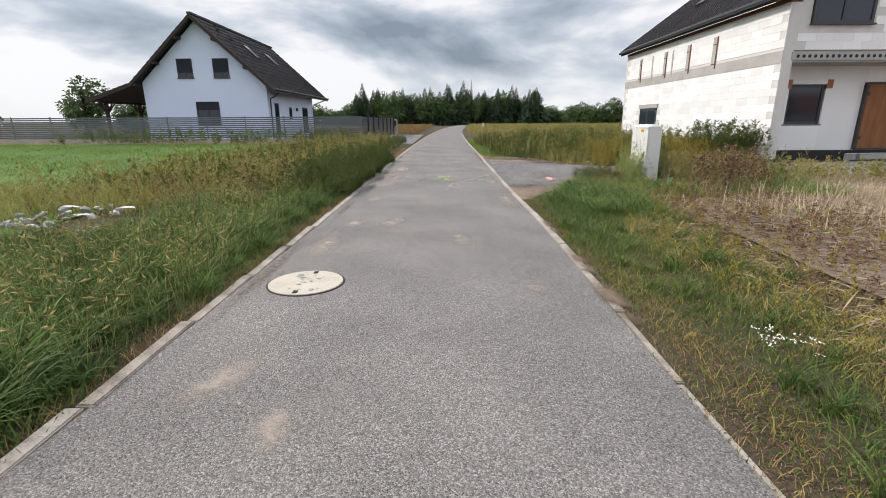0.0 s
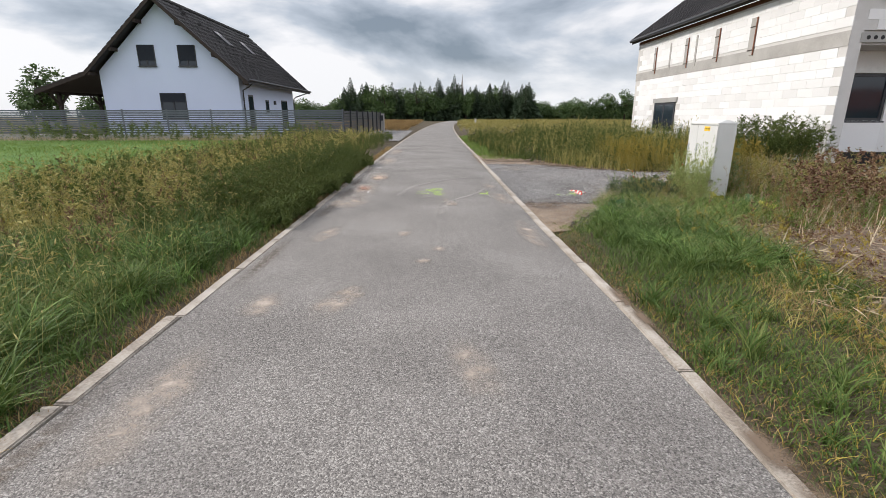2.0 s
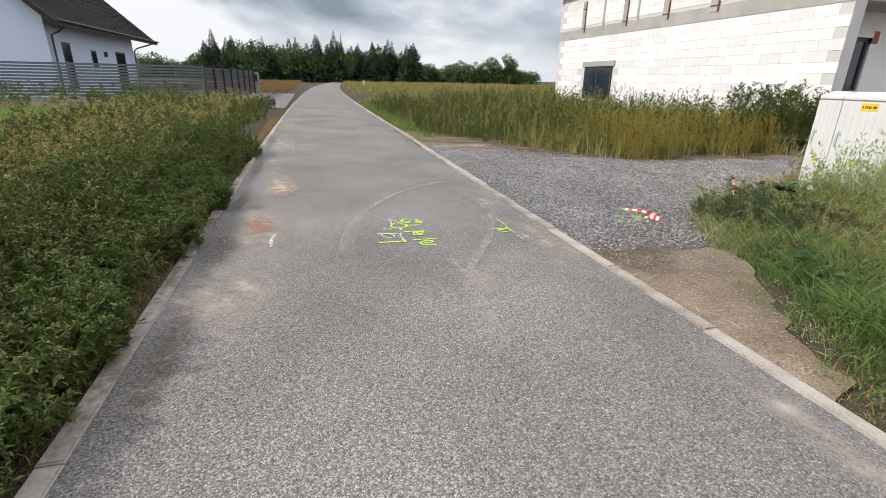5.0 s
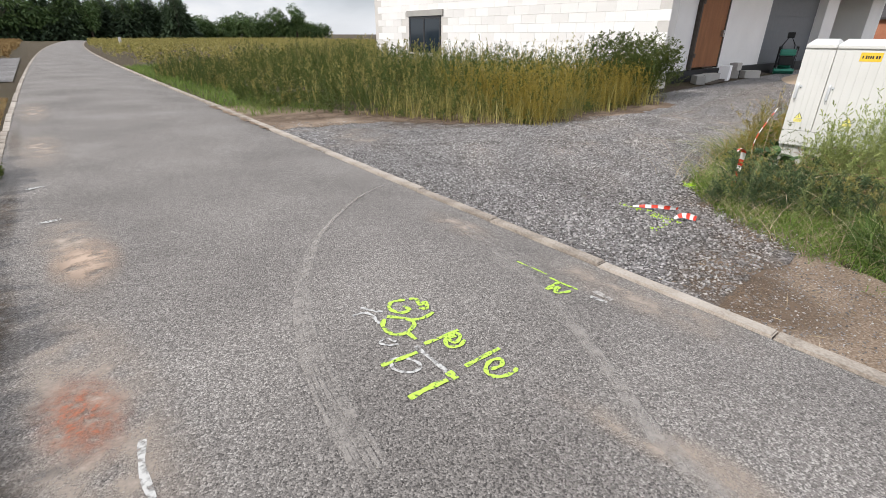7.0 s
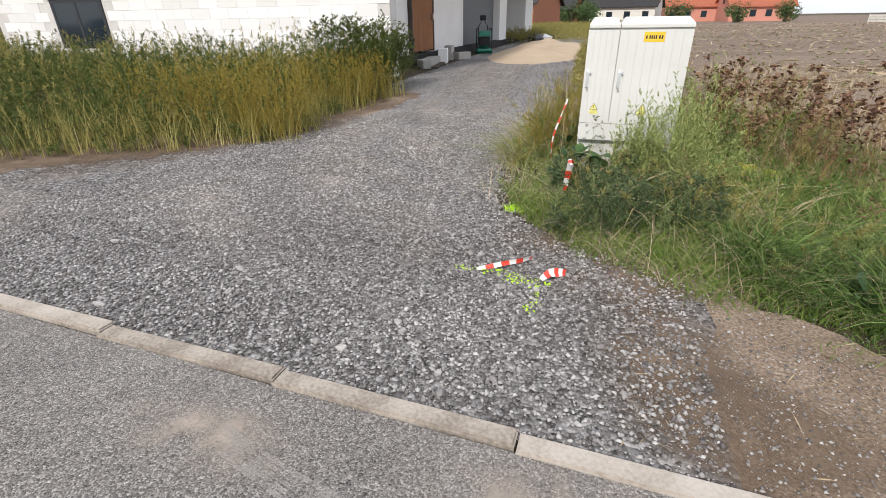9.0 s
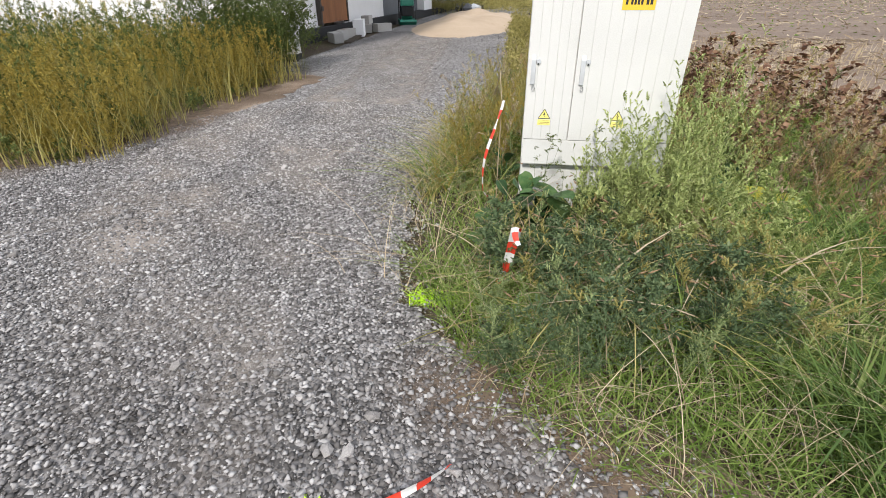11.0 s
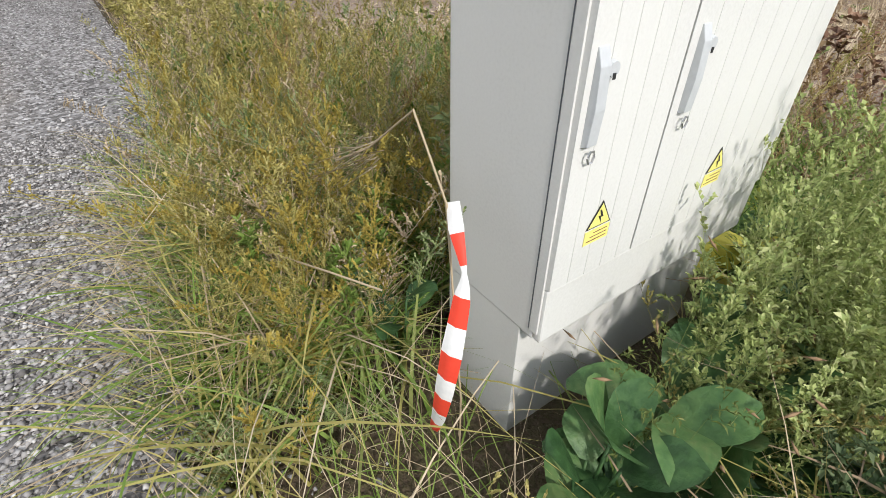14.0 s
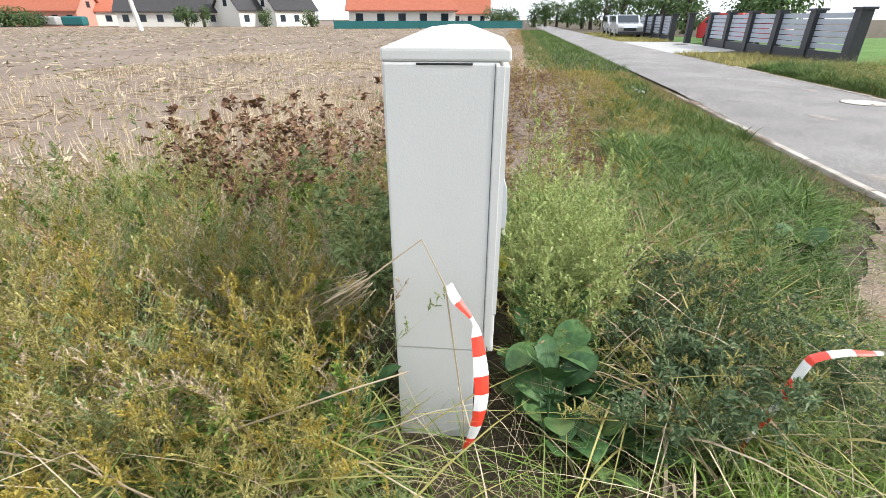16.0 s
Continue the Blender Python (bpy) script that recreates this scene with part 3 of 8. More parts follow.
def ground_z(x, y):
    """Height of the ground: level with the road on its left, a hand lower on its right."""
    x, y = np.asarray(x, float), np.asarray(y, float)
    right = np.clip((x + 1.2) / 2.6, 0, 1)
    z = -0.03 - 0.095 * right
    z = z + 0.02 * np.sin(0.9 * x + 0.4 * y) * np.sin(0.7 * y - 0.3 * x) * np.clip((np.abs(x) - 1.8) / 1.5, 0, 1) * np.clip(60 / (np.abs(x) + np.abs(y) + 1), 0, 1)
    return z - 0.08 * ((x > -1.55) & (x < 1.12))


def scatter(rng, n, x0, x1, y0, y1, keep=None):
    """Points on the ground, but for the bare spot of the rubble heap."""
    x, y = rng.uniform(x0, x1, n), rng.uniform(y0, y1, n)
    bare = ((x + 4.95) / 1.1) ** 2 + ((y - 5.9) / 0.9) ** 2 > 1
    x, y = x[bare], y[bare]
    if keep is not None:
        k = keep(x, y)
        x, y = x[k], y[k]
    return np.stack([x, y, ground_z(x, y)], 1)


def wobble(y, seed=0.0):
    return 0.12 * np.sin(1.7 * y + seed) + 0.09 * np.sin(4.1 * y + 2 * seed) + 0.05 * np.sin(9.3 * y + 3 * seed)


def stuff(name, vt, mat, label, category):
    return tagged(mesh_obj(name, vt[0], vt[1], mat), label, category, kind="stuff")


# ---- ground, road, kerbs ----
def spaced(a, b, step, far, grow=1.35):
    mid = list(np.arange(a, b + step / 2, step))
    lo, hi, s = [], [], step
    x = b
    while x < far:
        s *= grow
        x += s
        hi.append(x)
    s, x = step, a
    while x > -far:
        s *= grow
        x -= s
        lo.append(x)
    return np.array(lo[::-1] + mid + hi)


def sheet(name, xs, ys, zf, mat):
    X, Y = np.meshgrid(xs, ys, indexing="ij")
    V = np.stack([X, Y, zf(X, Y)], 2).reshape(-1, 3)
    i, j = np.meshgrid(np.arange(len(xs) - 1), np.arange(len(ys) - 1), indexing="ij")
    a = (i * len(ys) + j).ravel()
    T = np.stack([a, a + len(ys), a + len(ys) + 1, a + 1], 1)
    return mesh_obj(name, V, T, mat, smooth=True)


def road_shift(y):
    return 0.0004 * np.clip(np.asarray(y, float) - 10, 0, 200) ** 2


def road_z(x):
    return -0.05 * np.clip(x, 0, 3) ** 2


ROAD_L, ROAD_R = -1.65, 1.37


def edge_left(y):
    """The left edge, which bears a little outwards towards the south."""
    return ROAD_L - 0.018 * np.clip(7.0 - np.asarray(y, float), 0, 6)


def edge_right(y):
    return ROAD_R - 0.03 * np.clip(6.0 - np.asarray(y, float), 0, 4) + 0.012 * np.clip(np.asarray(y, float) - 9, 0, 12)


tagged(sheet("ground", spaced(-12, 16, 0.25, 3000), spaced(-4, 34, 0.25, 3000), ground_z, M["soil"]), "brown soil with sparse grass beside the road", "ground", kind="structure")


def build_road():
    ys, xs = np.concatenate([np.arange(-300, -6, 6.0), np.arange(-6, 40, 0.5), np.arange(40, 200, 4.0)]), np.linspace(0, 1, 13)
    Y, X = np.meshgrid(ys, xs, indexing="ij")
    X = edge_left(Y) + (edge_right(Y) - edge_left(Y)) * X
    V = np.stack([X + road_shift(Y), Y, road_z(X)], 2).reshape(-1, 3)
    i, j = np.meshgrid(np.arange(len(ys) - 1), np.arange(len(xs) - 1), indexing="ij")
    a = (i * len(xs) + j).ravel()
    tagged(mesh_obj("road", V, np.stack([a, a + 1, a + len(xs) + 1, a + len(xs)], 1), M["asphalt"], smooth=True), "narrow grey asphalt road with worn pale aggregate", "road", kind="structure")


build_road()


def flat_sheet(name, pts, z, mat, label, category="ground", ragged=0.0):
    bm = bmesh.new()
    if ragged:
        r, ring = random.Random(len(pts)), []
        for (x0, y0), (x1, y1) in zip(pts, pts[1:] + pts[:1]):
            k = max(1, int(math.hypot(x1 - x0, y1 - y0) / 0.14)) if math.hypot(x1 - x0, y1 - y0) < 6 else 1
            ring += [(x0 + (x1 - x0) * i / k + r.uniform(-ragged, ragged), y0 + (y1 - y0) * i / k + r.uniform(-ragged, ragged)) for i in range(k)]
        pts = [(max(1.43, x), y) if -3 < y < 30 and 0 < x < 1.7 else (x, y) for x, y in ring]
    bm.faces.new([bm.verts.new((x, y, z)) for x, y in pts])
    for g in bm.faces:
        g.normal_update()
        if g.normal.z < 0:
            g.normal_flip()
    return tagged(part(name, bm, mat), label, category, kind="structure")


DRIVE = [(1.50, 10.55), (1.50, 18.2), (2.4, 18.0), (3.6, 17.3), (4.4, 16.2), (5.4, 15.3), (7.2, 15.2), (9.4, 15.6), (11.0, 16.1), (30, 17.4), (40, 17.4), (40, 12.4), (20, 12.6), (10.3, 11.95), (8.5, 11.8), (5.7, 12.05), (4.5, 12.08), (3.78, 11.86), (3.37, 11.63), (3.05, 11.3), (2.6, 10.6)]


flat_sheet("driveway", DRIVE, -0.097, M["gravel"], "grey crushed-stone driveway with puddle stains", "driveway", 0.08)
flat_sheet("bare_earth", [(1.43, 8.6), (1.43, 10.9), (2.3, 11.1), (3.0, 11.7), (3.45, 11.75), (3.3, 11.0), (2.75, 10.4), (2.35, 9.8), (1.95, 9.2), (1.7, 8.7)], -0.104, M["dirt"], "bare brown earth beside the driveway", "ground", 0.06)
flat_sheet("bare_earth_far", [(1.45, 17.2), (1.45, 20.6), (2.2, 20.2), (3.4, 18.4), (4.9, 16.6), (6.5, 15.8), (9.6, 16.1), (9.3, 14.7), (7.4, 14.6), (6.4, 14.75), (5.4, 14.85), (4.3, 15.75), (3.1, 16.8)], -0.092, M["dirt"], "bare brown earth at the weeds' edge", "ground", 0.08)
flat_sheet("stubble_field", [(4.9, -400), (4.8, -30), (3.5, 0.5), (3.6, 4), (3.9, 7.6), (5.4, 9.3), (7, 10.2), (12, 10.8), (40, 11), (400, 60), (400, -400)], -0.088, M["field"], "harvested corn field with pale stubble rows", "field")
flat_sheet("lawn", [(-5.4, -30), (-5.4, 9), (-5.6, 14), (-6.2, 24), (-5.6, 30.6), (-60, 30.6), (-60, -30)], -0.01, M["lawn"], "bright green mown lawn before the fence", "lawn")


def in_drive(x, y):
    inside = np.zeros(np.shape(x), bool)
    for (x0, y0), (x1, y1) in zip(DRIVE, DRIVE[1:] + DRIVE[:1]):
        cut = ((y0 > y) != (y1 > y)) & (x < (x1 - x0) * (y - y0) / (y1 - y0 + 1e-9) + x0)
        inside ^= cut
    return inside


def in_mud(x, y):
    """The damp earth band along the far edge of the driveway."""
    line = np.where(x < 5.4, 17.0 - 0.85 * (x - 3.0), 14.96 - 0.12 * (x - 5.4)) + 0.12 * np.sin(2.3 * x) + 0.05 * np.sin(7.1 * x)
    return (y > line) & (x < 9.5)


RUTS = [[(1.5, 15.6), (3.0, 14.7), (4.2, 13.95), (4.9, 13.25), (5.8, 12.98), (8.0, 12.95), (11.0, 13.4), (18.0, 14.3)],
        [(1.6, 17.0), (3.4, 15.9), (5.2, 14.75), (6.4, 14.25), (8.5, 14.1), (11.5, 14.6), (18.0, 15.5)]]


def rut_distance(x, y):
    """How far a place lies from the nearest wheel rut."""
    best = np.full(np.shape(x), 9.0)
    for line in RUTS:
        for (x0, y0), (x1, y1) in zip(line, line[1:]):
            t = np.clip(((x - x0) * (x1 - x0) + (y - y0) * (y1 - y0)) / ((x1 - x0) ** 2 + (y1 - y0) ** 2), 0, 1)
            best = np.minimum(best, np.hypot(x - x0 - t * (x1 - x0), y - y0 - t * (y1 - y0)))
    return best


def bare_rut(x, y):
    """Share of loose stones left: few in the silted wheel ruts, all beside them."""
    return np.clip(0.62 + (rut_distance(x, y) - 0.07 + 0.05 * np.sin(3.1 * x + 2 * y)) * 4.5, 0.62, 1)


CAB_X, CAB_Y, CAB_TURN = 4.533, 11.384, 3.0     # north-west corner of the cabinet's front


def off_cabinet(x, y, r=0.0):
    c, s = math.cos(radians(CAB_TURN)), math.sin(radians(CAB_TURN))
    u, v = (x - CAB_X) * c + (y - CAB_Y) * s, -(x - CAB_X) * s + (y - CAB_Y) * c
    return ~((u > -0.03 - r) & (u < 0.33 + r) & (v < 0.02 + r) & (v > -0.78 - r))


rng = np.random.default_rng(7)


def heads(rng, P, H, n_mat_len=0.05, lean=0.35):
    """Grass stems with a drooping seed head."""
    n = len(P)
    d = rng.uniform(0, 2 * np.pi, n)
    L = rng.uniform(0.05, lean, n) * H
    top = P + np.stack([np.cos(d) * L, np.sin(d) * L, H], 1)
    D = np.stack([np.cos(d), np.sin(d), rng.uniform(-0.2, 1.2, n)], 1)
    return sticks(rng, P, top, 0.003), spikes(rng, top, D, n_mat_len * rng.uniform(0.7, 1.4, n), n_mat_len * 0.2)


# --- left verge
def lush_side(x, y):
    """Where the long green grass stands, before the olive weeds begin."""
    return y < 6.7 + 2.1 * (x + 4.3) + 1.2 * wobble(x, 2)


P = scatter(rng, 60000, -4.8, -1.78, -2.5, 11, lambda x, y: (x < -1.82 + 0.6 * wobble(y)) & (rng.random(len(x)) < np.clip(1.2 - (-1.8 - x) * 0.2, 0.3, 1)))
stuff("verge_grass", blades(rng, P, rng.uniform(0.06, 0.24, len(P)) * np.clip(0.45 + (-1.78 - P[:, 0]) * 0.9, 0.4, 1), rng.uniform(0.005, 0.011, len(P)), rng.uniform(0.3, 1.2, len(P))), F["lush"], "long lush green grass along the kerb", "grass")
P = scatter(rng, 1150, -4.9, -1.95, -2.5, 10.5, lambda x, y: (x < -2.0 + 0.6 * wobble(y)) & lush_side(x, y))
stuff("grass_tufts", tufts(rng, P, 55, rng.uniform(0.2, 0.5, len(P)) * np.clip(0.5 + (-1.8 - P[:, 0]) * 0.8, 0.5, 1), 0.012), F["lush"], "arching tufts of long dark green grass", "grass")
P = scatter(rng, 220, -4.9, -1.95, -2.5, 10.5, lambda x, y: (x < -2.0 + 0.6 * wobble(y)) & lush_side(x, y))
stuff("grass_tufts", tufts(rng, P, 40, rng.uniform(0.2, 0.45, len(P)) * np.clip(0.5 + (-1.8 - P[:, 0]) * 0.8, 0.5, 1), 0.011), F["fresh"], "arching tufts of fresh green grass", "grass")
P = scatter(rng, 1000, -7.0, -2.2, 5.5, 15, lambda x, y: ~lush_side(x, y) & (x < -2.2 + wobble(y)))
stuff("seeding_weeds", plumes(rng, P, rng.uniform(0.35, 0.78, len(P)), 0.5, (0.02, 0.009), 16, 8), F["olive"], "olive-brown weeds in seed beyond the grass", "weeds")
P = scatter(rng, 420, -6.5, -2.5, 5.5, 15, lambda x, y: ~lush_side(x, y))
stuff("seeding_weeds", plumes(rng, P, rng.uniform(0.25, 0.6, len(P)), 0.4, (0.02, 0.009), 14, 8), F["gold"], "golden withering weeds beyond the grass", "weeds")
P = scatter(rng, 9000, -1.95, -1.75, -2.5, 24)
stuff("kerb_grass", blades(rng, P, rng.uniform(0.03, 0.10, len(P)), 0.005, rng.uniform(0.5, 1.3, len(P))), F["rust"], "withered short grass against the kerb", "grass")
P = scatter(rng, 22000, -7.5, -2.3, -2, 30, lambda x, y: (x < -2.6 + wobble(y)) & ((y < 5) | (x > -6.4)) & (rng.random(len(x)) < np.where(y < 7, 0.35, 0.8)))
stuff("tall_grass", blades(rng, P, rng.uniform(0.25, 0.6, len(P)), 0.007, rng.uniform(0.2, 0.7, len(P))), F["olive"], "tall olive grass gone to seed on the verge", "grass")
P = scatter(rng, 2600, -4.6, -2.0, -1, 9)
s1, s2 = heads(rng, P, rng.uniform(0.22, 0.5, len(P)), 0.045)
stuff("foxtail_grass", join(s1, s2), F["olive"], "yellow foxtail seed heads over the verge", "grass")
P = scatter(rng, 520, -5.6, -2.5, 5.8, 10.2)
s1, s2 = heads(rng, P, rng.uniform(0.35, 0.62, len(P)), 0.07, 0.4)
stuff("foxtail_stems", s1, F["olive"], "thin upright stems of foxtail grass", "grass")
stuff("foxtail_heads", s2, F["foxtail"], "golden foxtail seed heads over the verge", "grass")
P = scatter(rng, 620, -3.7, -2.0, 0.4, 4.4, lambda x, y: rng.random(len(x)) < np.clip(1.25 - 0.22 * np.abs(y - 2.2), 0.2, 1))
s1, s2 = heads(rng, P, rng.uniform(0.2, 0.46, len(P)), 0.078, 0.5)
stuff("foxtail_stems", s1, F["olive"], "thin bent stems of foxtail grass", "grass")
stuff("foxtail_heads", s2, F["foxtail"], "thick tan-green foxtail seed heads nodding over the verge", "grass")
P = scatter(rng, 1700, -6.8, -2.0, 8.0, 30, lambda x, y: x < -2.15 + wobble(y))
stuff("roadside_weeds", weeds(rng, P, rng.uniform(0.22, 0.62, len(P)), nb=9, nl=11, leaf=(0.06, 0.012), spread=0.34, rise=1.8, along=1.5), F["weed"], "dense green roadside weeds as high as a knee", "weeds")
P = scatter(rng, 1400, -3.0, -1.60, 8.9, 17, lambda x, y: x < -1.72 + 0.7 * wobble(y))
stuff("kerbside_weeds", weeds(rng, P, rng.uniform(0.2, 0.7, len(P)) * np.clip(0.5 + (-1.85 - P[:, 0]), 0.5, 1), nb=11, nl=18, leaf=(0.036, 0.011)), F["weed"], "green leafy weeds leaning over the kerb", "weeds")
P = scatter(rng, 420, -2.1, -1.72, 8.4, 12.6, lambda x, y: x < -1.75 + 0.4 * wobble(y))
stuff("kerbside_weeds", weeds(rng, P, rng.uniform(0.12, 0.36, len(P)), nb=9, nl=16, leaf=(0.034, 0.010), spread=0.75), F["weed"], "low green weeds sprawling over the kerb", "weeds")
P = scatter(rng, 600, -6.8, -2.6, 6, 30)
stuff("roadside_weeds", weeds(rng, P, rng.uniform(0.4, 0.85, len(P)), nb=8, nl=9, leaf=(0.045, 0.015)), F["olive"], "olive weeds gone to seed on the verge", "weeds")
P = scatter(rng, 330, -7.0, -2.6, 4.5, 24)
stuff("roadside_weeds", plumes(rng, P, rng.uniform(0.35, 0.75, len(P)), 0.4, (0.024, 0.010), 18, 9), F["brown"], "brown withered docks among the weeds", "weeds")
P = scatter(rng, 16000, -11, -4.7, -3, 9.5)
stuff("rough_grass", blades(rng, P, rng.uniform(0.1, 0.4, len(P)), 0.012, rng.uniform(0.3, 1.0, len(P))), F["olive"], "rough olive grass beyond the verge", "grass")
P = scatter(rng, 60000, -34, -5.8, 8, 30.6)
stuff("lawn_grass", blades(rng, P, rng.uniform(0.05, 0.14, len(P)), 0.02, 0.6, segs=2), F["grass"], "short bright green lawn grass", "grass")
P = scatter(rng, 9000, -60, -5.2, 29.3, 30.9)
stuff("fence_grass", blades(rng, P, rng.uniform(0.1, 0.4, len(P)), 0.02, 0.5, segs=2), F["straw"], "dry grass along the fence", "grass")
P = scatter(rng, 260, -22, -5.5, 26.5, 30.5)
stuff("fence_weeds", weeds(rng, P, rng.uniform(0.4, 1.1, len(P)), nb=9, nl=9, leaf=(0.09, 0.03)), F["weed"], "tall weeds before the fence", "weeds")

# --- right verge and field edge


def right_edge(y):
    return 2.6 + 0.2 * np.clip(y - 3.2, 0, 2) + 0.12 * np.clip(y - 6, 0, 3) + wobble(y, 2)


def right_keep(x, y):
    return (x > edge_right(y) + np.where(y < 4.6, 0.03, 0.11) + 0.3 * wobble(y, 1.0)) & (x < right_edge(y) + 0.3) & ~((y > 8.6) & (x < 1.75 + (y - 8.7) * 0.62 + 0.5 * wobble(y, 4)))


P = scatter(rng, 80000, 1.25, 5.0, -2.5, 10.4, right_keep)
patch = np.clip(0.75 + 0.5 * np.sin(2.9 * P[:, 0] + 1.1 * P[:, 1]) * np.sin(2.3 * P[:, 1] - P[:, 0]), 0.35, 1.25)
stuff("verge_grass", blades(rng, P, rng.uniform(0.04, 0.2, len(P)) * patch * np.clip(0.5 + 0.09 * P[:, 1], 0.5, 1.5) * np.clip(0.35 + (P[:, 0] - 1.35) * 1.1, 0.35, 1), rng.uniform(0.004, 0.009, len(P)), rng.uniform(0.3, 1.2, len(P))), F["lush"], "short green grass along the asphalt edge", "grass")
P = scatter(rng, 260, 1.5, 4.2, -1, 10.2, lambda x, y: right_keep(x - 0.2, y) & (rng.random(len(x)) < np.clip(0.15 + 0.12 * y, 0.1, 1)))
stuff("grass_tufts", tufts(rng, P, 45, rng.uniform(0.12, 0.34, len(P)), 0.009, 0.9), F["lush"], "green grass tufts in the verge", "grass")
P = scatter(rng, 4500, 1.5, 2.9, -2.5, 7, right_keep)
stuff("verge_straw", blades(rng, P, rng.uniform(0.04, 0.13, len(P)), 0.005, rng.uniform(0.5, 1.5, len(P))), F["gold"], "yellowing blades in the short verge grass", "grass")
P = scatter(rng, 9000, 1.3, 3.6, -2.5, 9, lambda x, y: x > edge_right(y) + 0.12 + 0.3 * wobble(y, 1.0))
stuff("verge_clover", leaves(rng, P + np.stack([np.zeros(len(P)), np.zeros(len(P)), rng.uniform(0.01, 0.07, len(P))], 1), rng.normal(0, 1, (len(P), 3)) * (1, 1, 0.3), rng.uniform(0.012, 0.03, len(P)), rng.uniform(0.008, 0.016, len(P))), F["lush"], "low clover and creeping leaves in the verge", "weeds")
P = scatter(rng, 9000, 1.2, 1.8, -2.5, 9.2, lambda x, y: x > edge_right(y) + np.where(y < 4.6, 0.02, 0.1))
stuff("edge_straw", blades(rng, P, rng.uniform(0.02, 0.07, len(P)), 0.005, rng.uniform(0.6, 1.6, len(P))), F["rust"], "withered short grass at the asphalt edge", "grass")
P = scatter(rng, 7000, 2.3, 5.0, -2, 9.0, lambda x, y: (x > right_edge(y) - 0.5) & (x < right_edge(y) + 0.9 + wobble(y, 5)))
stuff("dry_grass", blades(rng, P, rng.uniform(0.05, 0.22, len(P)), 0.007, rng.uniform(0.4, 1.5, len(P))), F["olive"], "olive grass among the withered weeds", "grass")
P = scatter(rng, 700, 2.4, 5.2, -2, 9.2, lambda x, y: x > right_edge(y) - 0.4)
stuff("field_weeds", plumes(rng, P, rng.uniform(0.1, 0.32, len(P)), 0.9, (0.018, 0.009), 12, 8), F["gold"], "golden low weeds at the field's edge", "weeds")
P = scatter(rng, 2600, 2.6, 5.4, -2, 9.6, lambda x, y: x > right_edge(y) - 0.2)
stuff("straw_litter", leaves(rng, P + (0, 0, 0.06), rng.normal(0, 1, (len(P), 3)) * (1, 1, 0.2), rng.uniform(0.06, 0.3, len(P)), rng.uniform(0.006, 0.016, len(P)), droop=0.05), F["straw"], "pale broken straw among the withered weeds", "stubble")
P = scatter(rng, 9000, 2.8, 6.2, -1, 9.2, lambda x, y: x > right_edge(y) + 0.2)
stuff("stalk_litter", leaves(rng, P + (0, 0, 0.035), rng.normal(0, 1, (len(P), 3)) * (1, 1, 0.14), rng.uniform(0.05, 0.38, len(P)), rng.uniform(0.005, 0.016, len(P)), droop=0.04), F["litter"], "brown and grey broken corn stalks lying at the field's edge", "stubble")
P = scatter(rng, 150, 4.7, 8.5, 5.6, 8.8)
stuff("standing_stalks", sticks(rng, P, P + np.stack([rng.normal(0, 0.09, len(P)), rng.normal(0, 0.09, len(P)), rng.uniform(0.25, 0.55, len(P))], 1), 0.022), F["straw"], "pale uncut corn stalks standing at the field's edge", "stubble")
P = scatter(rng, 26000, 2.3, 5.0, -2, 9.6, lambda x, y: (x > right_edge(y) - 0.4) & (rng.random(len(x)) < np.clip(1.25 - (x - right_edge(y)) * 1.1, 0.06, 1)))
stuff("dry_grass", blades(rng, P, rng.uniform(0.04, 0.18, len(P)), 0.006, rng.uniform(0.3, 1.3, len(P))), F["rust"], "low orange-brown withered weeds at the field's edge", "grass")
P = scatter(rng, 700, 3.6, 6.2, -1, 9.6)
stuff("field_weeds", weeds(rng, P, rng.uniform(0.08, 0.3, len(P)), nb=6, nl=8, leaf=(0.03, 0.012), spread=0.8), F["brown"], "brown dying weeds at the field's edge", "weeds")


def rows(rng, n, x0, x1, y0, y1, step=0.72):
    P = scatter(rng, n, x0, x1, y0, y1)
    P[:, 0] = np.round(P[:, 0] / step) * step + rng.normal(0, 0.09, n)
    return P


P = rows(rng, 5000, 4.6, 16, -8, 9.3)
stuff("corn_stubble", sticks(rng, P, P + np.stack([rng.normal(0, 0.05, len(P)), rng.normal(0, 0.05, len(P)), rng.uniform(0.08, 0.28, len(P))], 1), 0.02), F["straw"], "cut corn stalks standing in rows", "stubble")
P = scatter(rng, 26000, 4.2, 17, -8, 10.2)
D = rng.normal(0, 1, (len(P), 3)) * (1, 1, 0.12)
stuff("straw_litter", leaves(rng, P + (0, 0, 0.03), D, rng.uniform(0.08, 0.35, len(P)), rng.uniform(0.01, 0.03, len(P)), droop=0.05), F["straw"], "pale straw and husks lying on the field", "stubble")
P = scatter(rng, 36000, 5, 90, -110, 10.5)
stuff("straw_litter", leaves(rng, P + (0, 0, 0.05), rng.normal(0, 1, (len(P), 3)) * (1, 1, 0.25), rng.uniform(0.15, 0.5, len(P)), rng.uniform(0.03, 0.08, len(P)), droop=0.05), F["straw"], "far pale straw on the harvested field", "stubble")
P = scatter(rng, 5000, 5, 60, -70, 8)
stuff("field_seedlings", leaves(rng, P + (0, 0, 0.06), rng.normal(0, 1, (len(P), 3)) * (1, 1, 0.5), 0.16, 0.06), F["grass"], "green seedlings among the stubble", "weeds")
P = scatter(rng, 20000, 5.2, 9, 2, 11.6, lambda x, y: (rng.random(len(x)) < 0.6))
